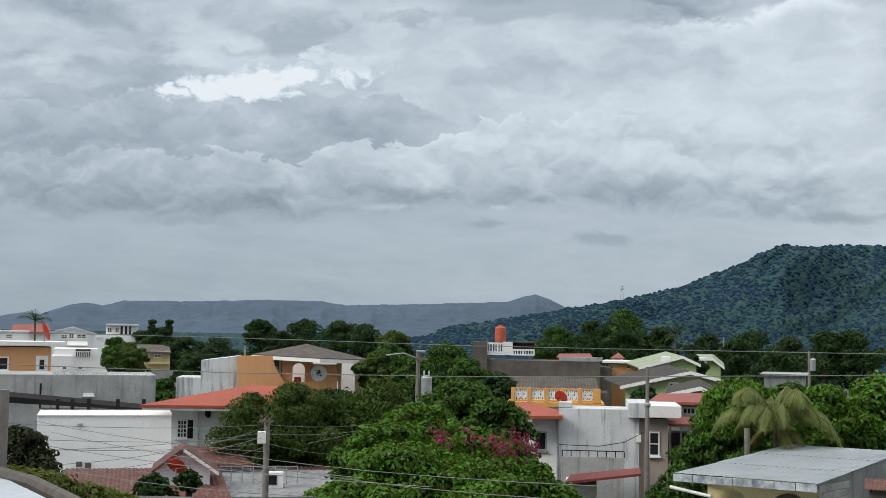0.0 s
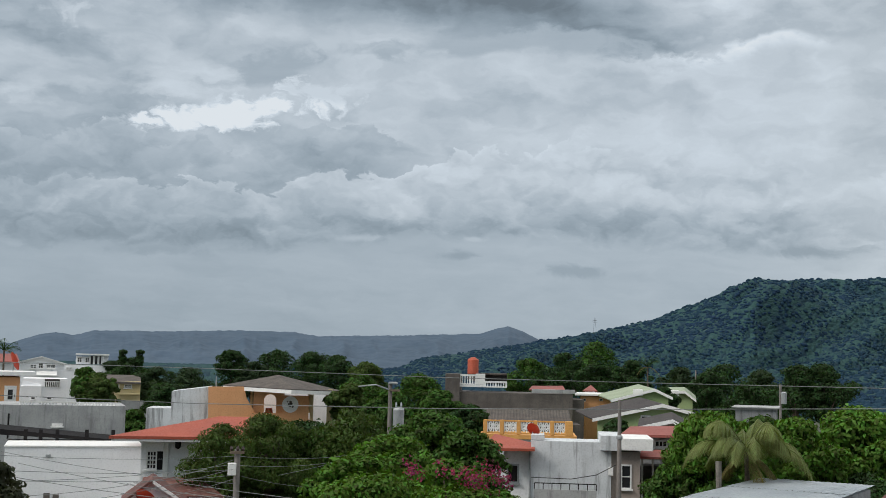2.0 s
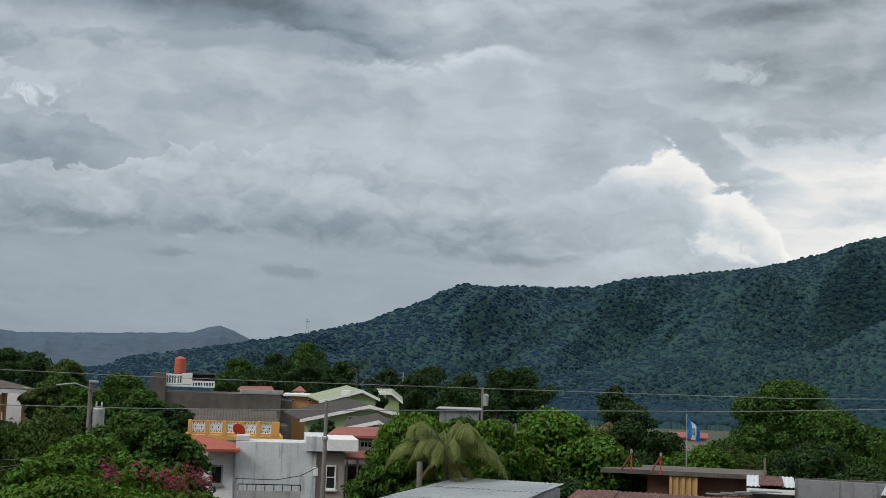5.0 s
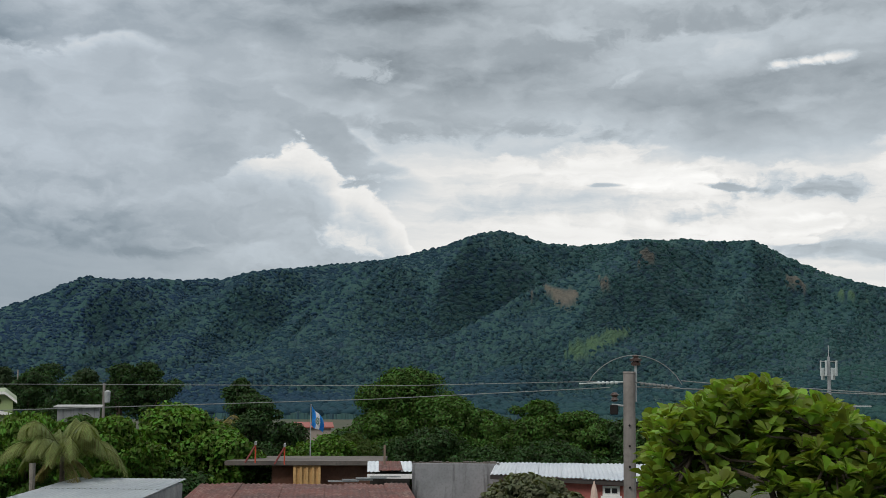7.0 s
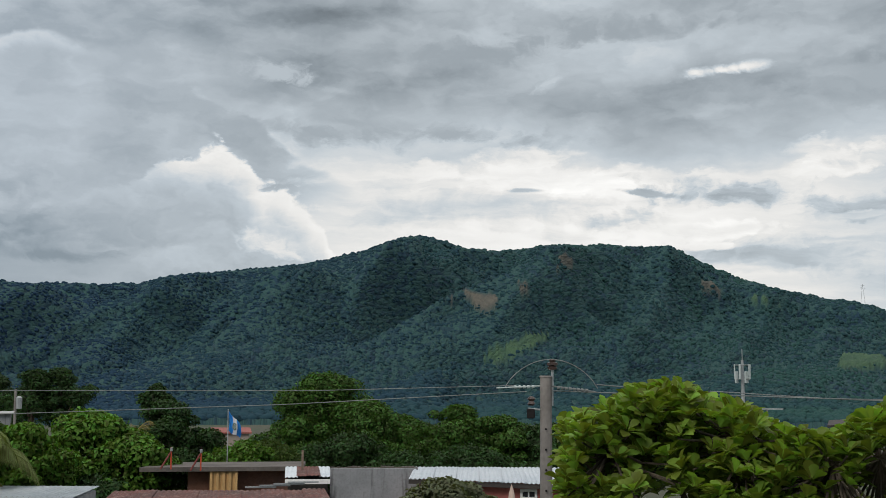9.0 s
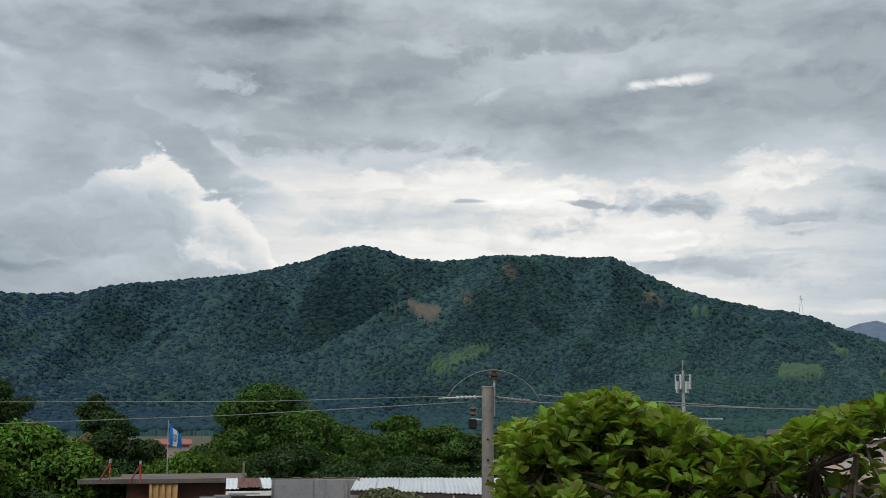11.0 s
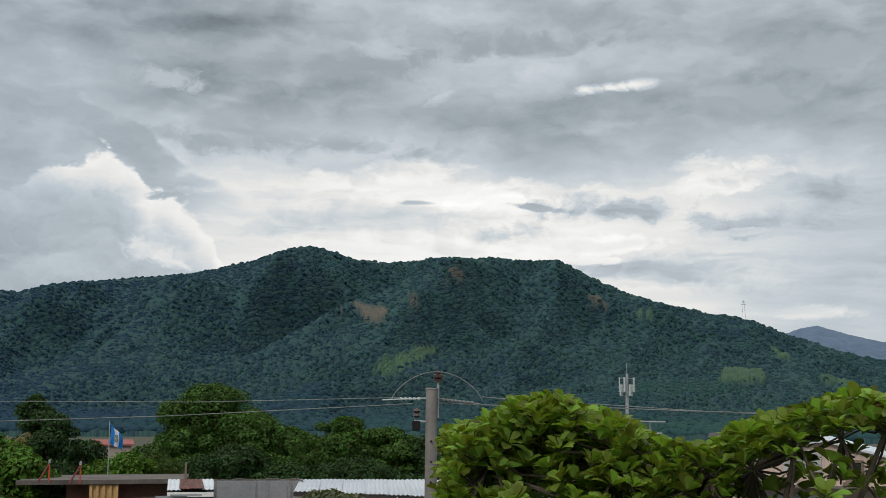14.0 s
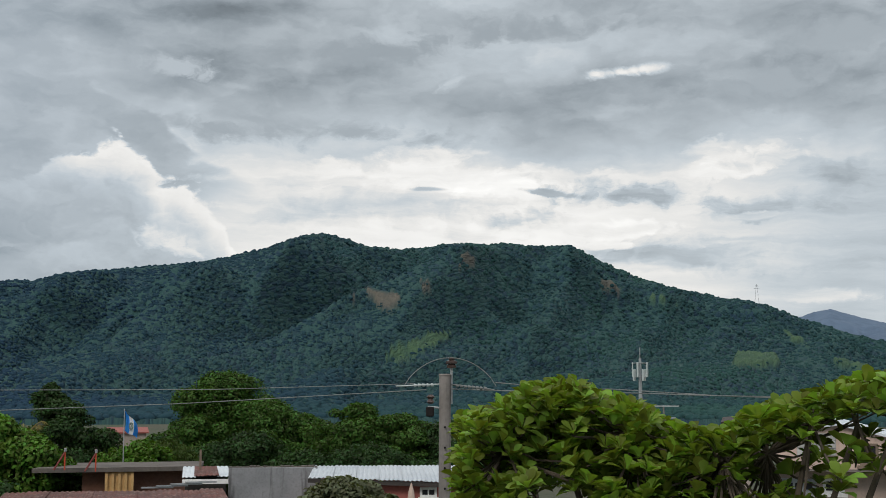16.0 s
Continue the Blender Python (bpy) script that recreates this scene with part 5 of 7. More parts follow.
wall_of(F, t, 2.81, -0.19, 3.25, -0.69, 0.2, WHITE_CLEAN, -0.1, "seen", "white_panel")
wall_of(F, t, 2.07, -0.71, 3.28, -0.80, 0.3, WHITE_CLEAN, -0.12, "seen", "balcony_edge")
x0, x1, z0, z1 = rect(F, 2.44, 0.53, 2.94, -0.21, 1.5)
r = (x1 - x0) / 2
tk = thing("water_tank", "orange-red plastic water tank on a roof", "water tank", F.m @ pose((x0 + x1) / 2, 1.5, z0))
part("body", turned([(r * 0.96, 0), (r, 0.05), (r, 0.3), (r * 1.03, 0.34), (r, 0.38), (r, 0.65), (r * 1.03, 0.69), (r, 0.73), (r, z1 - z0 - 0.15), (r * 0.7, z1 - z0 - 0.05)], 20), TANKRED, tk)
part("lid", turned([(r * 0.5, z1 - z0 - 0.06), (r * 0.5, z1 - z0), (r * 0.2, z1 - z0 + 0.04)], 14), TANKRED, tk)
part("stand", box(-r * 0.9, r * 0.9, -r * 0.9, r * 0.9, -0.5, 0), DARKBLOCK, tk)
# the old tiled roof below it
F = Front(4.2, 82)
t = thing("house", "old grey-brown corrugated roof below block building", "house", F.m)
a, b = F.xz(3.17, -2.36), F.xz(7.18, -2.27)
zb = F.xz(5.14, -1.76, 4.0)[1]
for k in range(14):
    xa, xb = a[0] + (b[0] - a[0]) * k / 14, a[0] + (b[0] - a[0]) * (k + 1) / 14
    part("roof_sheet", corrugated(xa, xb + 0.03, 0.04 * (k % 3), 4.0, a[1], zb + 0.015 * (k % 2), 0.2, 0.03), BROWNROOF, t)
part("wall", box(a[0] + 0.2, b[0] + 0.6, 0.4, 4.0, 0, a[1] - 0.06), DARKBLOCK, t)

# --- ochre balustrade with white lattice panels
F = Front(5.2, 66)
t = thing("balustrade", "ochre roof balustrade with white diamond lattice panels", "balustrade", F.m)
x0, x1, z0, z1 = rect(F, 3.30, -2.28, 7.08, -2.81)
n = 5
for k in range(n + 1):
    xx = x0 + (x1 - x0) * k / n
    w = 0.1 if k < n else 0.2
    part("post", box(xx - w, xx + w, -0.1, 0.1, z0 - 0.1, z1 + 0.05, bevel=0.02), OCHRE, t)
for zr in (z0 - 0.06, z1 - 0.04):
    part("rail", box(x0 + 0.1, x1 - 0.2, -0.05, 0.05, zr, zr + 0.08), OCHRE, t)
for k in range(n):
    xa, xb = x0 + (x1 - x0) * k / n + 0.12, x0 + (x1 - x0) * (k + 1) / n - 0.14
    zc, hz = (z0 + z1) / 2, (z1 - z0) / 2 - 0.05
    bm = bmesh.new()
    for j in range(2):
        xc, hx = xa + (xb - xa) * (j + 0.5) / 2, (xb - xa) / 4
        for p, q in (((xc - hx, zc), (xc, zc + hz)), ((xc, zc + hz), (xc + hx, zc)), ((xc + hx, zc), (xc, zc - hz)), ((xc, zc - hz), (xc - hx, zc)),
                     ((xc - hx * .5, zc), (xc, zc + hz * .5)), ((xc, zc + hz * .5), (xc + hx * .5, zc)), ((xc + hx * .5, zc), (xc, zc - hz * .5)), ((xc, zc - hz * .5), (xc - hx * .5, zc))):
            tube([(p[0], 0, p[1]), (q[0], 0, q[1])], 0.035, 4, bm)
    for xv in (xa, (xa + xb) / 2, xb):
        box(xv - 0.03, xv + 0.03, -0.03, 0.03, z0 + 0.02, z1 - 0.05, bm)
    part("lattice_panel", bm, WHITE_CLEAN, t)
part("stair_wall", prism([(x1 - 0.15, z0 - 1.2), (x1 + 1.0, z0 - 1.2), (x1 + 1.0, z0 - 0.35), (x1 + 0.35, z0 - 0.3), (x1 + 0.15, z0 + 0.15), (x1 - 0.15, z1 - 0.1)], 0.11, 0.35), OCHRE, t)
part("roof_slab", box(x0 - 0.3, x1 + 0.4, -0.12, 4, z0 - 0.32, z0 - 0.11), OCHRE, t)
part("wall", box(x0 - 0.2, x1 + 0.3, 0.05, 4, 0, z0 - 0.325), STAINED, t)

# --- white stained house
F = Front(6.5, 58)
t = thing("house", "white house with rain-stained walls and flat parapets", "house", F.m)
wall_of(F, t, 5.38, -3.13, 8.99, -5.74, 2.5, STAINED)
wall_of(F, t, 5.38, -2.87, 5.97, -3.11, 1.5, STAINED, 0.02, "seen", "parapet")
wall_of(F, t, 4.16, -3.56, 5.41, -5.85, 5, WHITE, 0.3, name="side_wall")
N1, N2, T2, T1 = (at(F, *c) for c in ((3.11, -3.53, 57), (5.56, -3.50, 57.2), (5.51, -3.25, 60), (3.74, -2.88, 62)))
part("roof", slab([N1, N2, T2, T1], 0.12), REDROOF, t, "red sloping side roof")
win_of(F, t, 4.30, -4.19, 4.87, -5.06, y=0.3, bars=(3, 5), frame_mat=GREYSTEEL, grille=True)
wall_of(F, t, 8.90, -3.52, 10.26, -5.70, 5, TAUPE, 0.2, name="taupe_wall")
wall_of(F, t, 8.50, -2.83, 9.45, -3.50, 4, STAINED, -0.25, "seen", "parapet")
wall_of(F, t, 9.45, -2.93, 10.85, -3.46, 4, WHITE_CLEAN, -0.35, "seen", "parapet")
win_of(F, t, 9.41, -4.08, 9.89, -5.16, y=0.2, bars=(0, 1))
xx, zz = F.xz(8.98, -4.39)
part("meter_box", box(xx - 0.12, xx + 0.1, -0.12, 0.0, zz - 0.2, zz + 0.2, bevel=0.02), WHITE_CLEAN, t)
xx, zz = F.xz(5.36, -3.58)
part("drain_pipe", tube([(xx, -0.06, 0.4), (xx, -0.06, zz)], 0.05, 8), GREYSTEEL, t)
for px0, px1 in (((5.56, -5.09), (8.34, -5.81)),):
    x0, x1, z0, z1 = rect(F, *px0, *px1, -1.2)
    part("yard_wall", box(x0, x1, -1.2, -1.0, 0, z1 - 0.2), CONCRETE, t, "mildewed yard wall")
    for k in range(8):
        xx = x0 + (x1 - x0) * k / 7
        part("railing_bar", box(xx - 0.02, xx + 0.02, -1.12, -1.08, z1 - 0.2, z1 + 0.05), BLACKSTEEL, t)
    part("railing_rail", box(x0, x1, -1.125, -1.075, z1 + 0.05, z1 + 0.09), BLACKSTEEL, t)
    xx = x0 + (x1 - x0) * 0.42
    bm = bmesh.new()
    bmesh.ops.create_cone(bm, cap_ends=False, segments=16, radius1=0.2, radius2=0.2, depth=0.06, matrix=pose(xx, -1.1, z1 + 0.1, 90))
    part("iron_ring", bm, BLACKSTEEL, t)
dish(5.45, -2.67, 59, 0.33, "red satellite dish on a white parapet", 215, 30)
F = Front(6.5, 52)
t = thing("shed", "low dark red roof over a white shed", "shed", F.m)
N1, N2, T2, T1 = (at(F, *c) for c in ((5.70, -6.41, 50), (9.09, -5.94, 50), (9.02, -5.69, 55), (5.95, -6.08, 55)))
part("roof", slab([N1, N2, T2, T1], 0.1), DARKRED, t)
wall_of(F, t, 5.70, -6.54, 7.12, -7.29, 3, WHITE, 0.2)
F = Front(9.6, 60)
t = thing("awning", "faded red tiled awning beside a taupe wall", "awning", F.m)
a, b = F.xz(9.02, -5.94), F.xz(9.96, -5.51)
part("roof", slab([(a[0], -1.0, a[1]), (b[0], -1.0, a[1]), (b[0], 0, b[1]), (a[0], 0, b[1])], 0.1), PALERED, t)
part("wall", box(a[0], b[0], 0, 0.3, 0, b[1] - 0.1), TAUPE, t)

# --- houses beyond: orange, green, pale red roofs
F = Front(9.0, 98)
t = thing("house", "small orange house with white roof edge", "house", F.m)
wall_of(F, t, 7.57, -1.10, 8.99, -2.23, 5, ORANGE)
wall_of(F, t, 7.32, -0.97, 9.09, -1.07, 6, WHITE_CLEAN, -0.4, "seen", "roof")
for c in ((7.70, -1.20, 7.83, -1.32), (8.41, -1.18, 8.59, -1.30)):
    win_of(F, t, *c, sill=False, bars=(0, 0))
F = Front(10.2, 92)


def gable_house(F, label, apex, left, right, depth, wallm, roofm, wins=(), base=0.0, slope_to_left=0.0):
    """Gable front towards the terrace, white barge boards, roof running back."""
    t = thing("house", label, "house", F.m)
    A, L, R_ = F.xz(*apex), F.xz(*left), F.xz(*right)
    part("wall", prism([(L[0] + 0.3, base), (R_[0] - 0.3, base), (R_[0] - 0.3, R_[1] - 0.1), (A[0], A[1] - 0.12), (L[0] + 0.3, L[1] - 0.1)], 0, depth), wallm, t)
    for E in (L, R_):
        part("roof", slab([(A[0], -0.4, A[1]), (E[0], -0.4, E[1]), (E[0] + slope_to_left, depth, E[1] + 0.25), (A[0] + slope_to_left, depth, A[1] + 0.25)], 0.08), roofm, t)
        part("barge_board", prism([(A[0], A[1] + 0.01), (E[0], E[1] + 0.01), (E[0], E[1] - 0.2), (A[0], A[1] - 0.2)], -0.47, -0.405), WHITE_CLEAN, t)
    for c in wins:
        win_of(F, t, *c, bars=(1, 0))
    return t


t = gable_house(F, "pale green house under a light green roof", (10.89, -0.68), (8.94, -1.22), (11.68, -1.04), 6, GREENW, GREENROOF, slope_to_left=-1.2)
xx, zz = F.xz(10.14, -0.87, -0.3)
part("air_conditioner", box(xx - 0.35, xx + 0.35, -0.35, -0.02, zz - 0.25, zz + 0.25, bevel=0.03), WHITE_CLEAN, t)
F = Front(12.2, 104)
t = gable_house(F, "second pale green house with a white unit", (12.22, -0.75), (11.19, -0.77), (12.72, -1.14), 6, GREENW, GREENROOF)
xx, zz = F.xz(11.76, -0.86, -0.3)
part("air_conditioner", box(xx - 0.35, xx + 0.35, -0.35, -0.02, zz - 0.25, zz + 0.25, bevel=0.03), WHITE_CLEAN, t)
F = Front(10.6, 80)
gable_house(F, "green house with dark roof and white barge boards", (11.24, -1.35), (8.14, -2.08), (12.62, -1.69), 7, GREENW, DARKROOF, [(10.27, -1.87, 10.74, -2.09)], slope_to_left=-1.5)
F = Front(11.0, 70)
gable_house(F, "dark roofed house with pinkish gable", (11.69, -2.02), (10.15, -2.38), (12.23, -2.30), 5, PINK, DARKROOF)
F = Front(11.0, 64)
t = thing("house", "grey house with faded red hipped roof", "house", F.m)
N1, N2, T2, T1 = (at(F, *c) for c in ((9.37, -2.75, 63), (12.18, -2.73, 63), (12.13, -2.30, 66), (9.82, -2.39, 66)))
part("roof", slab([N1, N2, T2, T1], 0.12), PALERED, t)
wall_of(F, t, 9.70, -2.77, 12.06, -3.90, 4, CONCRETE, 0.3)
win_of(F, t, 10.87, -2.94, 11.49, -3.30, y=0.3, bars=(2, 0))
N1, N2, T2, T1 = (at(F, *c) for c in ((10.20, -3.71, 60), (11.94, -3.71, 60), (11.94, -3.36, 63), (10.33, -3.40, 63)))
part("porch_roof", slab([N1, N2, T2, T1], 0.1), PALERED, t)
F = Front(11.3, 62)
t = thing("porch", "dark open porch with pale railing", "porch", F.m)
# solid block in shade colour where the porch would be open and dim
wall_of(F, t, 10.28, -4.11, 11.82, -4.83, 2.5, SHADE, 0.6)
wall_of(F, t, 10.21, -4.88, 11.82, -4.97, 1.0, PINK, 0.0, "seen", "ledge")
wall_of(F, t, 10.28, -3.76, 11.69, -3.84, 0.15, WHITE_CLEAN, 0.2, "seen", "beam")
for px in ((10.35, -3.95), (10.83, -3.94), (11.25, -3.93)):
    xx, zz = F.xz(*px)
    part("post", box(xx - 0.05, xx + 0.05, 0.2, 0.3, 0, zz + 0.1), WHITE_CLEAN, t)
F = Front(8.5, 112)
t = thing("house", "far house with faded red roof", "house", F.m)
N1, N2, T2, T1 = (at(F, *c) for c in ((5.25, -0.84, 112), (6.91, -0.86, 112), (6.78, -0.65, 116), (5.38, -0.68, 116)))
part("roof", slab([N1, N2, T2, T1], 0.1), PALERED, t)
part("wall", box(N1[0] + 0.2, N2[0] - 0.2, 0.5, 4, 0, N1[2] - 0.12), WHITE, t)
F = Front(7.8, 118)
t = thing("house", "far house with small red hip roof", "house", F.m)
N1, N2, Tp = (at(F, *c) for c in ((7.67, -0.84, 118), (8.33, -0.83, 118), (8.03, -0.58, 121)))
part("roof", slab([N1, N2, Tp], 0.1), PALERED, t)
part("wall", box(N1[0] + 0.2, N2[0] - 0.2, 0.5, 4, 0, N1[2] - 0.12), WHITE, t)
F = Front(17.0, 88)
t = thing("house", "grey flat-roofed house among the trees", "house", F.m)
wall_of(F, t, 14.42, -1.45, 16.17, -2.78, 5, CONCRETE2)
wall_of(F, t, 14.25, -1.38, 16.29, -1.43, 5.5, CONCRETE, -0.3, "seen", "roof")

F = Front(-18, 135)
t = thing("house", "white house with terracotta roof behind a palm", "house", F.m)
N1, N2, T2, T1 = (at(F, *c) for c in ((-18.98, -0.13, 135), (-17.30, -0.10, 135), (-17.45, 0.24, 139), (-18.85, 0.21, 139)))
part("roof", slab([N1, N2, T2, T1], 0.12), PALERED, t)
part("wall", box(N1[0] + 0.2, N2[0] - 0.2, 0.4, 5, 0, N1[2] - 0.14), WHITE, t)
F = Front(-19, 105)
t = thing("house", "plain white flat-roofed block beyond the orange house", "house", F.m)
wall_of(F, t, -20.30, -0.13, -18.22, -0.56, 5, WHITE)
win_of(F, t, -19.16, -0.23, -18.87, -0.42)
wall_of(F, t, -20.40, -0.06, -18.17, -0.12, 5.4, WHITE_CLEAN, -0.2, "seen", "roof")

# the house under the camera: a plain flat roof to stand on
tb = box(-5.0, 5.0, -9.0, 0.9, 0, 6.95, bevel=0.03)
tagged(part("terrace", tb, CONCRETE), "plain concrete roof terrace underfoot", "terrace", kind="structure")


# ---- foreground house with the zinc roof ----
F = Front(15.2, 36)
t = thing("house", "low house with pale zinc roof and arched porch", "house", F.m)
FL, FR, BR, BL = (Vector(at(F, *c)) for c in ((10.51, -5.86, 36.5), (16.68, -6.08, 35), (20.12, -4.60, 42), (15.45, -4.49, 43.5)))
for k in range(3):
    u, v = k / 3, (k + 1) / 3 + 0.012
    c = [FL.lerp(BL, u), FR.lerp(BR, u), FR.lerp(BR, v), FL.lerp(BL, v)]
    bm = bmesh.new()
    n = 44
    rows = []
    for a, b in ((c[0], c[1]), (c[3], c[2])):
        rows.append([bm.verts.new(a.lerp(b, i / n) + Vector((0, 0, 0.012 * (2 - k) * 0 + k * 0.014 + (0.01 if i % 2 else 0)))) for i in range(n + 1)])
    for i in range(n):
        bm.faces.new((rows[0][i], rows[0][i + 1], rows[1][i + 1], rows[1][i]))
    bmesh.ops.solidify(bm, geom=bm.faces[:], thickness=0.02)
    part("roof_sheet", bm, ZINC, t)
n = 7
for k in range(n):
    a, b = FL.lerp(FR, k / n), FL.lerp(FR, (k + 1) / n - 0.006)
    bm = slab([(a.x, a.y - 0.1, a.z - 0.02), (b.x, b.y - 0.1, b.z - 0.02), (b.x, b.y - 0.03, b.z - 0.02), (a.x, a.y - 0.03, a.z - 0.02)], 0.2)
    part("fascia_board", bm, PEELING, t, "peeling blue-white fascia board")
z_eave = min(FL.z, FR.z) - 0.25
p0, p1 = F.xz(11.99, -6.57)[0], F.xz(16.72, -6.35)[0]
mid = p0 + (p1 - p0) * 0.46
part("porch_wall", arch_wall(p0, mid, 0, z_eave, p0 + 0.3, mid - 0.3, z_eave - 0.12, 0.1, 0.35), YELLOW, t)
part("porch_wall", arch_wall(mid + 0.004, p1, 0, z_eave - 0.02, mid + 0.25, p1 - 0.2, z_eave - 0.14, 0.1, 0.35), YELLOW, t)
part("back_wall", box(p0, p1, 2.0, 2.2, 0, z_eave), YELLOW, t)
part("door", box(mid + 0.35, p1 - 0.35, 1.92, 1.996, 0, z_eave - 0.3), WOOD, t, "brown wooden door")
part("gutter", tube([(FL.x - 0.1, FL.y + 0.1, z_eave - 0.16), (p0 + 0.1, 0.0, z_eave - 0.32)], 0.05, 6), WHITE_CLEAN, t)
# side wall of bare blocks
s0, s1 = Vector((p1, 0.1, 0)), Vector((BR.x - 0.1, BR.y - 0.2, 0))
dv = (s1 - s0)
ln, nv = dv.length, dv.normalized()
ang = math.atan2(nv.y, nv.x)
side = pose(s0.x, s0.y, 0, 0, 0, math.degrees(ang))
top_at = lambda u: FR.z + (BR.z - FR.z) * u - 0.08
part("side_wall", prism([(0, 0), (ln, 0), (ln, top_at(1)), (0, top_at(0))], 0.03, 0.22), CONCRETE, t, "grey rendered side wall", at=side)
BLOCKMESH = box(-0.195, 0.195, -0.02, 0.1, -0.095, 0.095, bevel=0.012)
me = bpy.data.meshes.new("block")
BLOCKMESH.to_mesh(me)
BLOCKMESH.free()
me.materials.append(PALEBLOCK)
sw = part("block_wall", box(0.02, ln * 0.35, -0.01, 0.028, 0, top_at(0) - 0.12), CONCRETE, t, at=side)
for r in range(9):
    for k in range(6):
        x = 0.22 + k * 0.405 + (0.2 if r % 2 else 0)
        z = top_at(0) - 0.2 - r * 0.205
        if x < ln * 0.35 - 0.15:
            o = new("block", me)
            o.parent = sw
            o.matrix_local = pose(x, -0.012, z)
F = Front(19.5, 33)
t = thing("shed", "rusted sheet lean-to beside the block wall", "shed", F.m)
a, b = F.xz(18.61, -6.20), F.xz(20.20, -6.21)
part("roof_sheet", corrugated(a[0], b[0], 0, 1.2, a[1], a[1] + 0.15, 0.1, 0.012), RUST, t)
part("wall", box(a[0] + 0.1, b[0], 0.2, 1.2, 0, a[1] - 0.05), DARKBLOCK, t)

# ---- low roofs in the middle of the pan ----
F = Front(25.5, 50)
t = thing("house", "long low flat roof over ochre and brick walls", "house", F.m)
a, b = F.xz(21.63, -3.78), F.xz(28.59, -3.78)
zb = F.xz(24.68, -3.56, 5)[1]
part("roof", slab([(a[0], 0, a[1]), (b[0], 0, a[1] - 0.02), (b[0] + 0.4, 5, zb), (a[0] + 0.6, 5, zb)], 0.14), DARKBLOCK, t)
part("roof_edge", box(a[0], b[0], -0.06, -0.004, a[1] - 0.16, a[1] + 0.01), DARKBLOCK, t)
part("wall", box(a[0] + 1.8, b[0] - 0.3, 0.8, 4.6, 0, a[1] - 0.16), BRICKRED, t)
x0, x1, z0, z1 = rect(F, 24.57, -3.86, 25.67, -4.49, 0.1)
part("ochre_wall", box(x0, x1, 0.1, 0.75, 0, z1), OCHRE2, t, "ochre painted wall with pilasters")
for k in range(5):
    xx = x0 + (x1 - x0) * k / 4
    part("pilaster", box(xx - 0.05, xx + 0.05, 0.02, 0.1, 0, z1), OCHRE2, t)
F = Front(28, 46)
t = thing("shed", "patched tin shed roof with loose boards", "shed", F.m)
a, b = F.xz(27.82, -4.25), F.xz(29.86, -4.39)
zb = F.xz(28.82, -3.78, 3)[1]
for k in range(4):
    xa, xb = a[0] + (b[0] - a[0]) * k / 4, a[0] + (b[0] - a[0]) * (k + 1) / 4
    part("roof_sheet", corrugated(xa, xb + 0.05, 0.2 * (k % 2), 3, a[1] + 0.03 * (k % 3), zb, 0.14, 0.015), RUST if k % 3 else ZINC, t)
part("fascia_board", box(a[0], b[0], -0.1, 0.0, a[1] - 0.24, a[1] - 0.08), WHITE_CLEAN, t)
# shed body painted as the darkness beneath its roof
part("wall", box(a[0] + 0.1, b[0] - 0.1, 0.3, 3, 0, a[1] - 0.1), SHADE, t)
for k in range(4):
    xa = a[0] - 1.4 + 0.5 * k
    part("loose_board", box(xa, xa + 1.1, -0.3 - 0.05 * k, -0.25 - 0.05 * k, a[1] - 0.35 + 0.06 * k, a[1] - 0.3 + 0.06 * k), GREYSTEEL, t)
part("post", box(a[0] + 0.6, a[0] + 0.68, 2.0, 2.08, 0, F.xz(28.73, -3.06, 2)[1]), WOOD, t)
rust_roof(26.2, 37, ((19.85, -5.58), (30.02, -5.66), (24.05, -4.80)), 6, 10, "broad rust-red corrugated shed roof", RUST, 5)
F = Front(32, 43)
t = thing("yard_wall", "tall mildewed grey plastered yard wall", "wall", F.m)
wall_of(F, t, 29.83, -3.86, 33.78, -4.89, 0.25, CONCRETE2)
x0, x1, z0, z1 = rect(F, 29.83, -3.86, 33.78, -4.89)
rng = random.Random(4)
for k in range(26):
    xx = x0 + 0.06 + (x1 - x0 - 0.12) * k / 25
    part("coping_stone", box(xx - 0.05, xx + 0.05, 0.02, 0.23, z1, z1 + rng.uniform(0.02, 0.07)), DARKBLOCK, t)
F = Front(36, 40)
t = thing("house", "low salmon-red house with white corrugated roof", "house", F.m)
a, b = F.xz(33.37, -4.29), F.xz(40.65, -4.54)
zb = F.xz(36.59, -3.80, 4.0)[1]
k_n = 7
for k in range(k_n):
    xa, xb = a[0] + (b[0] - a[0]) * k / k_n, a[0] + (b[0] - a[0]) * (k + 1) / k_n
    part("roof_sheet", corrugated(xa, xb + 0.03, -0.3, 4.0, a[1] + (b[1] - a[1]) * k / k_n, zb + 0.01 * (k % 2), 0.13, 0.018), ZINCWHITE, t)
part("eave_board", prism([(a[0], a[1] - 0.03), (b[0], b[1] - 0.03), (b[0], b[1] - 0.16), (a[0], a[1] - 0.16)], -0.26, -0.2), DARKROOF, t)
part("wall", box(a[0] + 0.3, b[0] - 0.2, 0.1, 3.8, 0, b[1] - 0.1), SALMON, t)
win_of(F, t, 38.37, -4.76, 39.13, -5.20, y=0.1, bars=(1, 0))
p = place(37.99, -5.11, 36)
t = thing("umbrella", "folded pale yard umbrella", "umbrella", Matrix.Translation((p.x, p.y, 0)))
part("canopy", turned([(0.1, p.z - 0.8), (0.15, p.z - 0.5), (0.08, p.z + 0.1), (0.01, p.z + 0.35)], 10), PINK, t)
part("pole", tube([(0, 0, 0), (0, 0, p.z - 0.79)], 0.025, 8), WOOD, t)
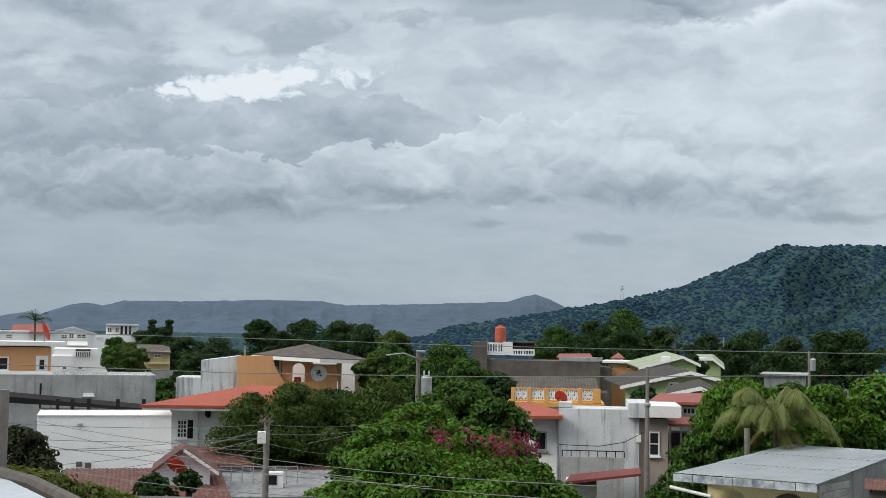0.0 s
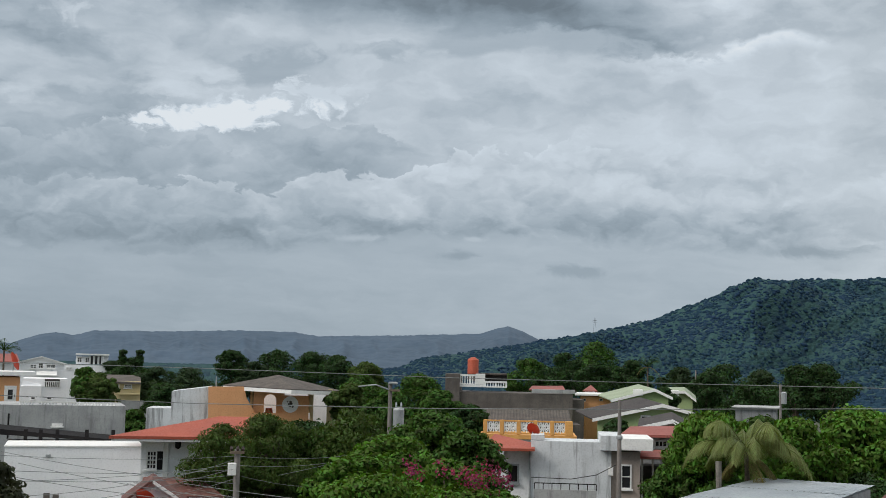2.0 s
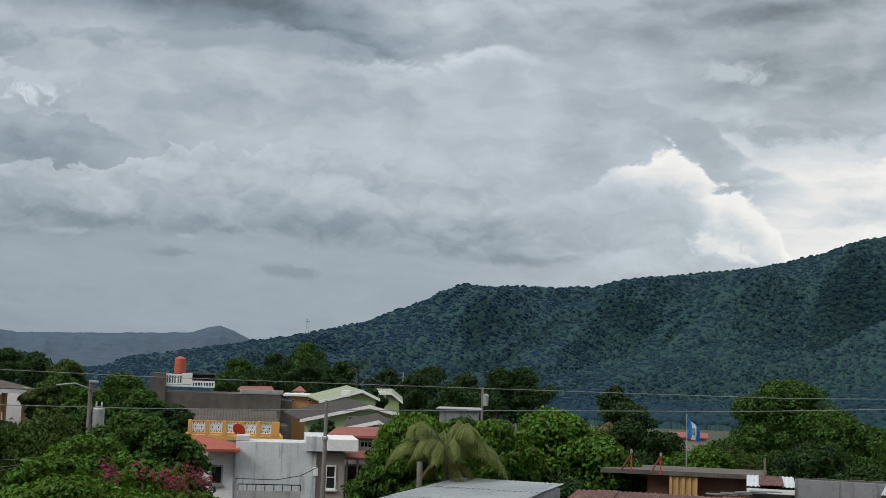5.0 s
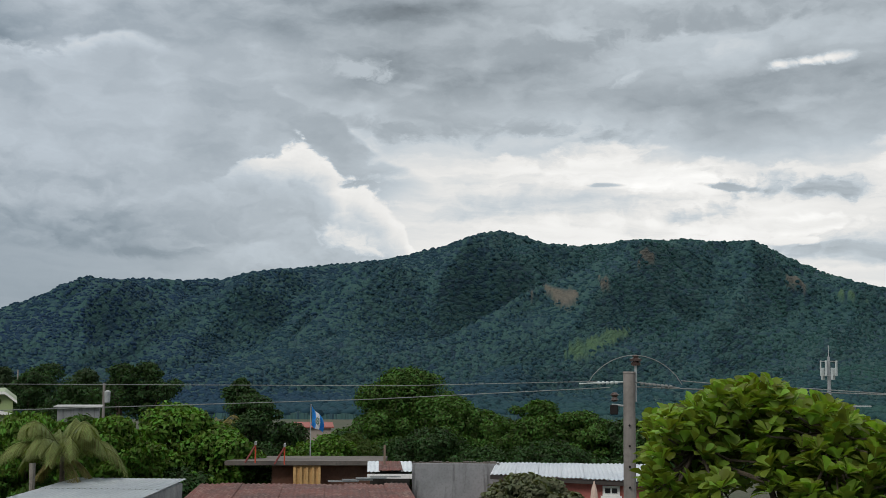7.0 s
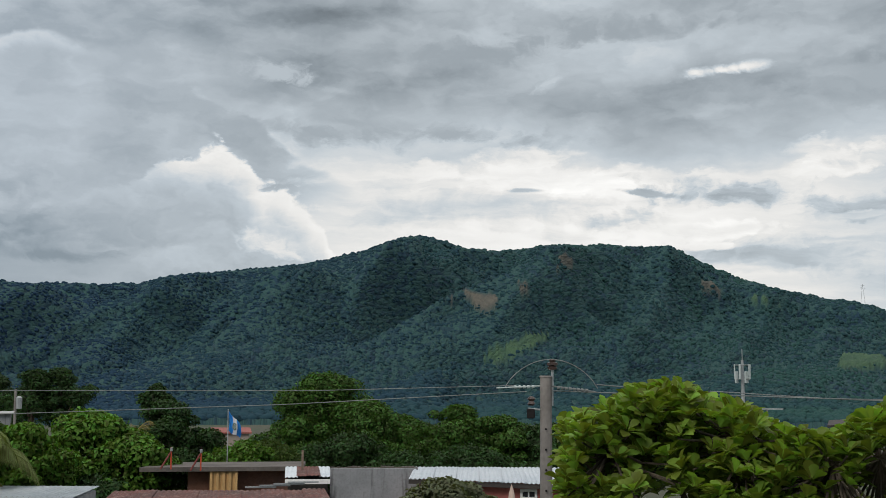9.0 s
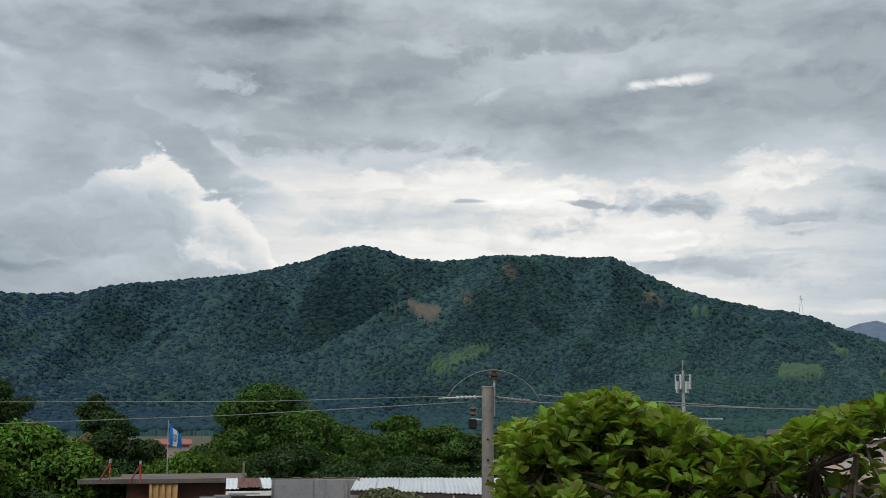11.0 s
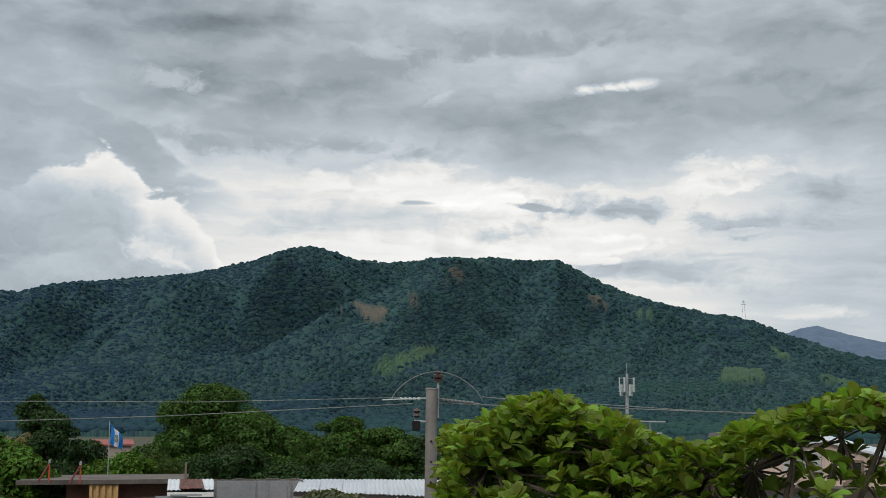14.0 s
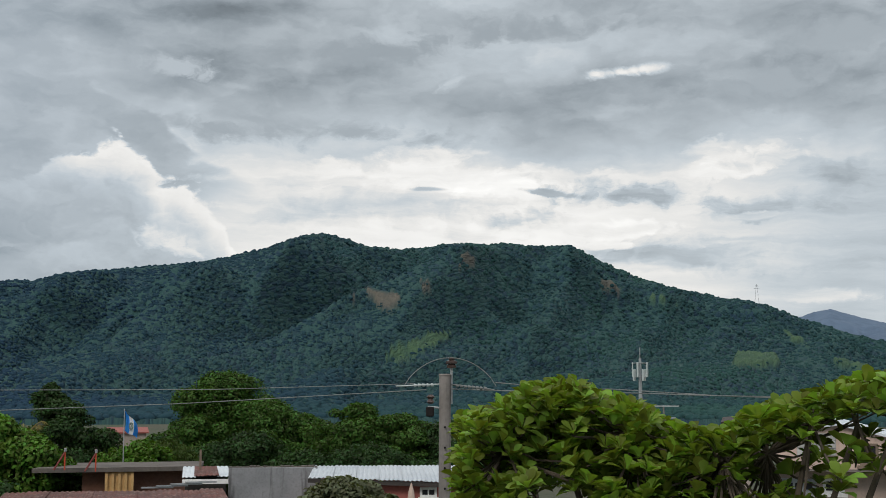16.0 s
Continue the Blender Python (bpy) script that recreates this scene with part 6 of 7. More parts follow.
F = Front(55.5, 30)
t = thing("house", "pinkish house with a pitched side and shed windows", "house", F.m)
x0, x1, z0, z1 = rect(F, 54.12, -4.14, 59.69, -4.01)
zl = F.xz(54.23, -2.27)[1]
za = F.xz(56.71, -1.88)[1]
zr = F.xz(59.75, -2.60)[1]
xa = F.xz(56.77, -1.88)[0]
part("wall", prism([(x0, 0), (x1, 0), (x1, zr), (xa, za), (x0, zl)], 0, 5), PINK, t)
part("roof", slab([(xa, -0.15, za + 0.06), (x1, -0.15, zr + 0.06), (x1, 5, zr + 0.06), (xa, 5, za + 0.06)], 0.06), ZINC, t)
part("roof", slab([(xa, -0.15, za + 0.06), (x0 - 0.1, -0.15, zl + 0.06), (x0 - 0.1, 5, zl + 0.06), (xa, 5, za + 0.06)], 0.06), ZINC, t)
x2, x3, z2, z3 = rect(F, 55.01, -2.24, 56.64, -3.20)
sw = part("block_infill", box(x2, x3, -0.02, 0.05, z2, z3), CONCRETE, t, "bare grey block infill")
for r in range(3):
    for k in range(4):
        w, h = (x3 - x2) / 4, (z3 - z2) / 3
        o = new("block", me)
        o.parent = sw
        o.matrix_local = pose(x2 + w * (k + 0.5), -0.03, z2 + h * (r + 0.5)) @ Matrix.Diagonal((w / 0.405, 1, h / 0.2, 1))
win_of(F, t, 57.60, -2.64, 58.36, -3.57, bars=(1, 1), frame_mat=WOOD)
x2, x3, z2, z3 = rect(F, 53.70, -3.86, 59.70, -3.85, -0.8)
part("ledge", box(x2, x3, -0.8, 0, z2, z3), DARKBLOCK, t)
win_of(F, t, 54.29, -4.19, 55.79, -4.82, bars=(2, 0), frame_mat=GREYSTEEL)
win_of(F, t, 56.05, -4.15, 56.95, -4.79, bars=(0, 0))
F = Front(53, 62)
t = thing("house", "dark roofed house top behind foliage", "house", F.m)
x0, x1, z0, z1 = rect(F, 51.98, -1.78, 53.02, -2.46)
part("wall", box(x0, x1, 0, 4, 0, z1), TAUPE, t)
part("roof", slab([(x0 - 0.2, -0.4, z1), (x1 + 0.3, -0.4, z1 + 0.12), (x1 + 0.3, 4, z1 + 0.25), (x0 - 0.2, 4, z1 + 0.12)], 0.1), DARKROOF, t)
win_of(F, t, 52.36, -1.90, 52.74, -2.22, bars=(0, 0), frame_mat=WOOD)
F = Front(24.6, 95)
t = thing("house", "far low reddish roof behind the flag", "house", F.m)
x0, x1, z0, z1 = rect(F, 24.5, -2.13, 26.3, -2.26)
part("roof", slab([(x0, 0, z0), (x1, 0, z0), (x1, 4, z1), (x0, 4, z1)], 0.1), PALERED, t)
part("wall", box(x0 + 0.2, x1 - 0.2, 0.2, 3.8, 0, z0 - 0.1), TAUPE, t)


# ---- poles, wires, mast ----
def concrete_pole(az, el_top, d, r_top, r_base, label):
    p = place(az, el_top, d)
    t = thing("utility_pole", label, "utility pole", Matrix.Translation((p.x, p.y, 0)) @ Matrix.Rotation(-radians(az), 4, "Z"))
    part("shaft", tube([(0, 0, -0.2), (0, 0, p.z * 0.5), (0, 0, p.z)], [r_base, (r_base + r_top) / 2, r_top], 14), POLE, t)
    return t, p.z


t, h = concrete_pole(39.53, 0.27, 22, 0.10, 0.135, "weathered grey concrete pole with insulators and wires")
PA = t
part("cap", turned([(0.103, h - 0.02), (0.112, h), (0.104, h + 0.02)], 14), POLE, t)
part("pin", tube([(0.11, 0.02, h - 0.5), (0.115, 0.02, h + 0.18)], 0.022, 8), GREYSTEEL, t)
ins = part("insulator", turned([(0.03, h + 0.12), (0.08, h + 0.13), (0.085, h + 0.17), (0.05, h + 0.19), (0.10, h + 0.20), (0.10, h + 0.24), (0.045, h + 0.26), (0.06, h + 0.29), (0.03, h + 0.31)], 14, at=(0.115, 0.02, 0)), CERAMIC, t, "brown ceramic pin insulator")
for s, n in ((-1, 5), (1, 8)):
    bm = bmesh.new()
    for k in range(n):
        x = s * (0.22 + k * (0.075 if s < 0 else 0.07))
        bmesh.ops.create_cone(bm, cap_ends=True, segments=10, radius1=0.035, radius2=0.022, depth=0.05, matrix=pose(x, 0, h - 0.17 - abs(x) * (0.02 if s < 0 else 0.09), 0, 90))
    tube([(s * 0.1, 0, h - 0.16), (s * 0.86, 0, h - 0.18 - 0.86 * (0.02 if s < 0 else 0.09))], 0.014, 6, bm)
    part("strain_insulator", bm, PORCELAIN if s < 0 else CABLE, t)
part("jumper_wire", tube([(-0.72 + 1.62 * k / 16, 0.02, h - 0.2 + 0.5 * (1 - ((k - 8) / 8) ** 2) ** 0.8) for k in range(17)], 0.008, 5), CABLE, t)
part("bracket", tube([(-0.3, -0.05, h - 0.55), (-0.1, -0.02, h - 0.57)], 0.02, 6), GREYSTEEL, t)
cut = part("fuse_cutout", turned([(0.035, h - 0.5), (0.07, h - 0.47), (0.04, h - 0.42), (0.075, h - 0.38), (0.03, h - 0.34)], 10, at=(-0.25, -0.05, 0)), CERAMIC, t, "dark ceramic cutout fuse")
part("fuse_body", box(-0.33, -0.19, -0.12, 0.02, h - 0.72, h - 0.55, bevel=0.015), BLACKSTEEL, cut)
# bolt holes as black stubs on the shaft: the hollow's shade is painted
for k in range(7):
    z = h - 0.9 - 0.35 * k
    part("bolt_hole_shade", tube([(0.0, -0.15, z), (0.0, -0.125, z)], 0.02, 8), BLACKSTEEL, t)

t, h = concrete_pole(-1.05, -0.74, 60, 0.09, 0.13, "concrete pole carrying a grey transformer")
tr = part("transformer", turned([(0.2, h - 2.1), (0.26, h - 2.08), (0.27, h - 1.2), (0.22, h - 1.12), (0.1, h - 1.08)], 16, at=(0.42, -0.1, 0)), GREYSTEEL, t, "grey drum transformer")
for k in (-1, 1):
    part("bushing", turned([(0.03, h - 1.1), (0.05, h - 1.0), (0.03, h - 0.85)], 8, at=(0.42 + k * 0.12, -0.1, 0)), PORCELAIN, tr)
part("crossarm", box(-0.05, 0.45, -0.2, -0.1, h - 0.35, h - 0.25), WOOD, t)
lamp = part("street_lamp_arm", tube([(0, -0.1, h - 0.3), (-0.7, -0.4, h - 0.05), (-1.5, -0.6, h - 0.15)], 0.035, 8), GREYSTEEL, t)
part("lamp_head", box(-0.1, 0.35, -0.25, 0.05, h - 0.02, h + 0.1, bevel=0.03), GREYSTEEL, t)
t, h = concrete_pole(-7.81, -3.79, 38, 0.085, 0.115, "concrete pole with a meter box and many cables")
part("meter_box", box(-0.27, -0.02, -0.3, -0.14, h - 0.75, h - 0.38, bevel=0.02), WHITE_CLEAN, t, "small white meter box")
part("crossarm", box(-0.22, 0.2, -0.18, -0.1, h - 0.12, h - 0.04), WOOD, t)
for k in (-0.18, 0.0, 0.16):
    part("insulator", turned([(0.025, h - 0.04), (0.05, h + 0.02), (0.03, h + 0.1)], 8, at=(k, -0.14, 0)), CERAMIC, t)
t, h = concrete_pole(9.34, -1.21, 56, 0.07, 0.14, "slim grey pole before a taupe wall")
part("collar", turned([(0.1, h - 1.75), (0.14, h - 1.7), (0.14, h - 1.6), (0.1, h - 1.55)], 10), GREYSTEEL, t)
t, h = concrete_pole(16.34, -0.37, 96, 0.09, 0.14, "distant pole with small transformer among trees")
part("transformer", turned([(0.2, h - 1.4), (0.22, h - 0.6), (0.1, h - 0.5)], 10, at=(0.25, -0.1, 0)), GREYSTEEL, t)
t, h = concrete_pole(12.69, 0.19, 120, 0.06, 0.1, "bare thin pole among far trees")
t, h = concrete_pole(-19.22, -2.61, 15, 0.085, 0.09, "rough concrete post at the terrace corner")
t, h = concrete_pole(49.29, -1.12, 80, 0.05, 0.09, "thin pole with flat crossarms")
part("crossarm", box(-0.75, 0.95, -0.05, 0.05, h - 0.02, h + 0.06), GREYSTEEL, t)
part("crossarm", box(-0.15, 0.75, -0.05, 0.05, h - 0.75, h - 0.65), GREYSTEEL, t)

p = place(48.27, 1.37, 165)
base = place(48.32, -1.25, 165)
t = thing("cell_tower", "grey monopole mobile mast with white panel antennas", "mast", Matrix.Translation((p.x, p.y, 0)) @ Matrix.Rotation(-radians(48.6), 4, "Z"))
H = p.z
part("monopole", tube([(0, 0, -0.2), (0, 0, H - 1.0)], [0.34, 0.17], 12), GREYSTEEL, t)
part("lightning_rod", tube([(0, 0, H - 1.0), (0, 0, H + 0.4)], 0.05, 6), GREYSTEEL, t)
for z in (H - 3.4, H - 1.6):
    bm = tube([(0.85 * math.cos(k * math.tau / 12), 0.85 * math.sin(k * math.tau / 12), z) for k in range(13)], 0.06, 6)
    for k in range(3):
        tube([(0, 0, z), (0.85 * math.cos(k * math.tau / 3), 0.85 * math.sin(k * math.tau / 3), z)], 0.06, 6, bm)
    part("mounting_ring", bm, GREYSTEEL, t)
for k in range(9):
    a = k * math.tau / 9 + 0.2
    z = H - 3.9 if k % 2 else H - 3.4
    o = part("panel_antenna", box(-0.12, 0.12, -0.07, 0.07, 0, 1.5 if k % 2 else 1.9, bevel=0.02), PORCELAIN, t, at=pose(0.98 * math.cos(a), 0.98 * math.sin(a), z, 0, 0, math.degrees(a) + 90))


def pylon(az, el, d, h, label):
    """A lattice pylon far up the slope."""
    p = place(az, el, d)
    t = thing("pylon", label, "pylon", Matrix.Translation((p.x, p.y, p.z - h)) @ Matrix.Rotation(-radians(az), 4, "Z"))
    w = h * 0.13
    for sx in (-1, 1):
        for sy in (-1, 1):
            part("leg", tube([(sx * w, sy * w, -8), (sx * w * 0.25, sy * w * 0.25, h * 0.75), (0, 0, h)], 0.35, 4), PYLONSTEEL, t)
    for k in range(3):
        z = h * (0.7 + 0.1 * k)
        part("crossarm", box(-w * (1.3 - 0.25 * k), w * (1.3 - 0.25 * k), -0.3, 0.3, z, z + 0.5), PYLONSTEEL, t)
    return t


for c in ((53.45, 4.31, 2900, 34), (39.60, 3.79, 2450, 36), (25.72, 2.55, 1900, 30), (8.18, 2.46, 2700, 32), (19.58, 2.34, 2000, 24)):
    pylon(*c, "grey lattice power pylon on the wooded slope")


def cable(points, d0, d1, r, name="overhead_cable", label="thin grey overhead cable between poles", material=None, sag=0.0):
    """A cable through sighted bearings and elevations; its distance runs evenly from d0 to d1."""
    n = len(points)
    pts = []
    for i in range(n):
        pts.append(place(*points[i], d0 + (d1 - d0) * i / (n - 1)))
    fine = []
    for a, b in zip(pts, pts[1:]):
        for k in range(6):
            q = a.lerp(b, k / 6)
            fine.append((q.x, q.y, q.z - sag * 4 * (k / 6) * (1 - k / 6)))
    fine.append(tuple(pts[-1]))
    return tagged(part(name, tube(fine, r, 5), material or CABLE), label, "cable", "overhead cables")


# the two lines that cross the whole view, carried by the pole
cable([(-23.85, -0.22), (-17.06, -0.15), (-9.74, -0.22), (-3.38, -0.32), (1.01, -0.40), (9.44, -0.43), (29.09, -0.40), (38.09, -0.13)], 27, 21.9, 0.0065)
cable([(-23.79, -1.44), (-19.34, -1.52), (-9.70, -1.79), (1.03, -1.81), (9.44, -1.64), (27.83, -1.02), (38.68, -0.40)], 26, 21.7, 0.0075)
cable([(41.82, -0.07), (45.46, -0.39), (46.90, -0.35), (51.86, -0.64), (55.22, -0.75), (61.15, -0.86)], 22, 27, 0.010)
cable([(39.79, -0.36), (45.46, -0.54), (46.90, -0.50), (51.86, -0.64), (55.22, -0.68), (61.15, -0.79)], 22, 26, 0.010)
# bundles at the second pole
LINES = [((-20.60, -3.92), (-7.87, -4.09), 26, 38), ((-7.87, -4.09), (-2.53, -3.93), 38, 48), ((-20.57, -4.56), (-7.81, -4.67), 24, 38), ((-7.81, -4.50), (-2.84, -4.17), 38, 47),
         ((-20.10, -5.23), (-7.82, -4.42), 22, 38), ((-17.86, -3.94), (-7.84, -5.30), 40, 37), ((-17.14, -4.43), (-3.50, -6.42), 36, 24), ((-7.80, -4.92), (-3.53, -5.39), 38, 44),
         ((-20.10, -5.04), (-7.85, -4.92), 22, 38), ((-19.21, -4.65), (-0.43, -6.77), 26, 20), ((-19.64, -5.38), (-5.52, -7.28), 24, 19), ((-16.62, -5.81), (-9.11, -4.68), 40, 38),
         ((-15.66, -6.20), (-7.81, -4.60), 40, 38), ((-13.26, -6.23), (-7.80, -5.05), 40, 38), ((-10.09, -5.30), (7.84, -6.57), 34, 22), ((-9.09, -5.67), (5.70, -7.21), 32, 20),
         ((-12.56, -5.30), (-7.87, -4.22), 44, 38), ((-19.60, -6.19), (-11.51, -7.32), 22, 18), ((-5.96, -4.91), (-1.00, -3.45), 44, 60)]
for a, b, d0, d1 in LINES:
    cable([a, b], d0, d1, 0.0075 if d0 > 30 else 0.006, label="thin drop cable strung over the yards", material=CABLE if d0 != 38 else PALECABLE, sag=0.12)
cable([(5.42, -4.77), (7.20, -4.80), (8.33, -4.59), (9.21, -4.11)], 57, 56, 0.018, "overhead_cable", "dark slack cable along a white wall", DARKCABLE)

# ---- the flag ----
p = place(25.25, -1.30, 56)
t = thing("flag", "blue and white striped flag hanging slack on a thin pole", "flag", Matrix.Translation((p.x, p.y, 0)) @ Matrix.Rotation(-radians(24.5), 4, "Z"))
part("pole", tube([(0, 0, 2.2), (0, 0, p.z + 0.06)], [0.03, 0.02], 8), GREYSTEEL, t)
W_, H_ = 0.52, 0.86
for k, m in enumerate((FLAGBLUE, FLAGWHITE, FLAGBLUE)):
    bm = bmesh.new()
    n, rows = 8, []
    for i in range(n + 1):
        u = (k + i / n) / 3
        wav = 0.12 * math.sin(u * 7.5) * (0.3 + u)
        rows.append([bm.verts.new((0.02 + u * W_ + 0.05 * math.sin(v * 3), wav + 0.05 * math.sin(v * 5 + u * 4), p.z - v * H_ * (1 - 0.3 * u) - 0.62 * u - 0.05 * math.sin(u * 6))) for v in (0, 0.2, 0.4, 0.6, 0.8, 1.0)])
    for a, b in zip(rows, rows[1:]):
        for j in range(5):
            bm.faces.new((a[j], a[j + 1], b[j + 1], b[j]))
    bmesh.ops.solidify(bm, geom=bm.faces[:], thickness=0.006)
    part("stripe", bm, m, t)
bm = bmesh.new()
for k in range(14):
    a = k * math.tau / 14
    if k != 3:
        bmesh.ops.create_cone(bm, cap_ends=True, segments=6, radius1=0.04, radius2=0.03, depth=0.02, matrix=pose(0.30 + 0.075 * math.cos(a), -0.13, p.z - 0.68 + 0.13 * math.sin(a), 90))
box(0.27, 0.33, -0.14, -0.12, p.z - 0.74, p.z - 0.62, bm)
part("crest", bm, CREST, t)
# rooftop antennas beside it
for c in ((22.77, -3.03, 49), (23.98, -3.11, 49)):
    p = place(*c)
    t = thing("roof_antenna", "small red rooftop antenna on a tripod", "antenna", Matrix.Translation((p.x, p.y, 0)))
    part("mast", tube([(0.12, 0, p.z - 0.72), (0.12, 0, p.z + 0.1)], 0.03, 6), DISHRED, t)
    part("brace", tube([(-0.3, 0, p.z - 0.7), (0.12, 0, p.z - 0.05)], 0.035, 6), DARKRED, t)
    part("reflector", box(0.08, 0.17, -0.04, 0.04, p.z - 0.05, p.z + 0.1, bevel=0.02), GREYSTEEL, t)

# ---- near-left terrace edge ----
F = Front(-17.5, 13)
t = thing("parapet", "pale roof corner with a mossy grey ridge", "parapet", F.m)
c = [at(F, *q) for q in ((-21.79, -7.30, 11.0), (-16.55, -7.56, 11.0), (-19.38, -6.14, 13.5), (-22.76, -5.19, 14.0))]
part("roof", slab(c, 0.1), ZINCWHITE, t)
part("ridge", tube([at(F, -20.53, -5.75, 13.8), at(F, -17.75, -6.58, 12.6), at(F, -15.60, -7.69, 11.2)], 0.07, 8), DARKBLOCK, t)
part("wall", box(c[0][0] + 0.2, c[1][0] - 0.3, c[0][1] + 0.3, c[3][1] - 0.1, 0, min(q[2] for q in c) - 0.12), WHITE, t)
rng = np.random.RandomState(11)
bl = []
for k in range(30):
    u = k / 29
    q = place(-19.3 + u * 5.4, -6.9 - 1.2 * u + rng.uniform(-0.4, 0.1), 16 + u * 2)
    bl.append((q.x, q.y, q.z + 0.12, 0.34, 0.24))
v, f, nn = leaf_cloud(bl, 9000, 0.09, rng, 0.5)
tagged(new("weeds", fast_mesh("weeds", v, f, [MOSS])), "yellow-green weeds grown over a wall top", "weeds", kind="stuff")
bank = part("yard_bank", box(-7.0, -3.6, 16.2, 18.5, 0, 6.1), DARKBLOCK)
tagged(bank, "dark block wall under the weeds", "wall")


# ---- trees ----
T = tree
T(-18.6, 21, -4.3, 1.5, "dark olive shrub beside the corner post", LEAF_SHRUB, 0.10, 5000, 31, crown_h=1.2, kind_name="shrub")
T(-12.7, 40, -6.3, 1.3, "small dark shrub before a rusted roof", LEAF_DARK, 0.12, 2500, 32, kind_name="shrub")
T(-11.2, 40, -6.2, 0.9, "small dark shrub before a rusted roof", LEAF_DARK, 0.12, 1500, 33, kind_name="shrub")
# far left
for i, (c, d, w, leaf) in enumerate([
        ((-17.98, 0.42), 130, 0, None), ((-14.47, -0.40), 112, 3.0, LEAF_MID), ((-13.93, -0.64), 106, 3.2, LEAF_FEATHER), ((-13.46, -0.09), 150, 5, LEAF_FAR),
        ((-12.49, 0.08), 140, 5.2, LEAF_DARK), ((-11.49, -0.30), 130, 5.5, LEAF_FAR), ((-10.12, -0.33), 140, 6.5, LEAF_FAR), ((-11.09, -1.00), 100, 3.5, LEAF_DARK),
        ((-8.25, 0.49), 150, 5.2, LEAF_DARK), ((-6.22, 0.55), 150, 6.5, LEAF_DARK), ((-4.68, 0.53), 155, 6.5, LEAF_DARK), ((-3.45, 0.40), 150, 5.5, LEAF_DARK), ((-7.23, 0.02), 148, 5.0, LEAF_FAR),
        ((-2.23, 0.11), 120, 4.6, LEAF_FEATHER), ((-2.35, -0.46), 84, 3.6, LEAF_MID), ((-2.85, -0.88), 78, 2.6, LEAF_FEATHER), ((0.23, -0.36), 84, 4.0, LEAF_MID), ((1.27, -1.11), 78, 2.8, LEAF_MID), ((-1.04, -1.15), 74, 3.4, LEAF_MID),
        ((-12.41, -2.22), 88, 2.4, LEAF_MID), ((2.57, -1.73), 70, 3.0, LEAF_DARK),
        ((5.24, 0.45), 150, 5.5, LEAF_MID), ((6.90, 0.73), 150, 5.5, LEAF_DARK), ((8.29, 1.24), 155, 7.5, LEAF_MID), ((9.81, 0.44), 150, 5.0, LEAF_DARK), ((8.17, 0.29), 140, 6.0, LEAF_DARK), ((6.14, 0.05), 140, 6.0, LEAF_DARK),
        ((11.93, 0.20), 140, 5.5, LEAF_FAR), ((13.89, 0.36), 122, 6.5, LEAF_DARK), ((13.16, -0.03), 118, 4.5, LEAF_DARK), ((15.58, 0.11), 128, 6.0, LEAF_FAR), ((17.01, 0.39), 122, 6.0, LEAF_DARK), ((18.18, 0.45), 122, 5.6, LEAF_DARK), ((15.10, -0.47), 110, 6.0, LEAF_DARK),
        ((9.20, -2.23), 76, 2.6, LEAF_DARK), ((11.31, -0.72), 100, 2.0, LEAF_DARK)]):
    if w:
        T(c[0], d, c[1], w * 1.12, "leafy tree standing among distant houses", leaf, 0.30 if d > 100 else 0.24, 7000, 100 + i, blobs=34, aspect=2.3, group="town trees")
for c in ((-12.99, 0.40), (-12.25, 0.41)):
    T(c[0], 140, c[1], 0.9, "slim dark columnar tree", LEAF_DARK, 0.3, 900, 77, crown_h=2.6, blobs=8, clump=0.7)
# centre mass
T(-6.6, 55.5, -2.35, 5.2, "feathery tree in front of the orange house", LEAF_FEATHER, 0.17, 14000, 201, crown_h=4.4, droop=0.5, aspect=2.6)
T(-8.5, 54, -2.75, 3.8, "feathery tree against a red roof", LEAF_FEATHER, 0.17, 8000, 202, droop=0.5, aspect=2.6)
T(-4.7, 58, -2.6, 5.8, "dark broadleaf tree behind a pole", LEAF_DARK, 0.2, 10000, 203, crown_h=4.5)
T(-7.4, 58, -3.7, 6.4, "dark broadleaf tree over the yard", LEAF_DARK, 0.2, 11000, 204, crown_h=4.0)
T(-2.8, 56, -2.0, 5.0, "feathery green tree beside the transformer pole", LEAF_FEATHER, 0.2, 9000, 205, droop=0.4, aspect=2.4)
T(0.9, 52, -2.1, 4.4, "leafy green tree behind the bougainvillea", LEAF_MID, 0.2, 10000, 206)
T(2.5, 50, -2.9, 3.8, "leafy green tree beside a tiled roof", LEAF_MID, 0.2, 9000, 207)
T(-0.9, 42, -3.2, 4.6, "spreading green tree below the pole", LEAF_BRIGHT, 0.17, 12000, 208, crown_h=3.4)
T(-2.4, 38, -4.0, 3.2, "spreading tree with long bright sprays", LEAF_BRIGHT, 0.17, 8000, 209, crown_h=2.2)
T(-5.6, 59, -2.75, 4.6, "feathery tree in front of a terrace", LEAF_FEATHER, 0.17, 9000, 261, crown_h=3.6, droop=0.5, aspect=2.6)
T(-3.6, 57, -2.9, 4.8, "leafy tree beside an orange house", LEAF_MID, 0.19, 9000, 262, crown_h=3.6)
T(15.6, 52, -1.9, 3.4, "green tree behind the palm fronds", LEAF_MID, 0.22, 7000, 263)
T(1.5, 36, -4.2, 4.0, "dense bright green tree", LEAF_BRIGHT, 0.17, 11000, 210, crown_h=3.2)
T(-1.8, 33, -5.0, 4.6, "large bright-leaved tree at the roadside", LEAF_BRIGHT, 0.16, 14000, 211, crown_h=3.6)
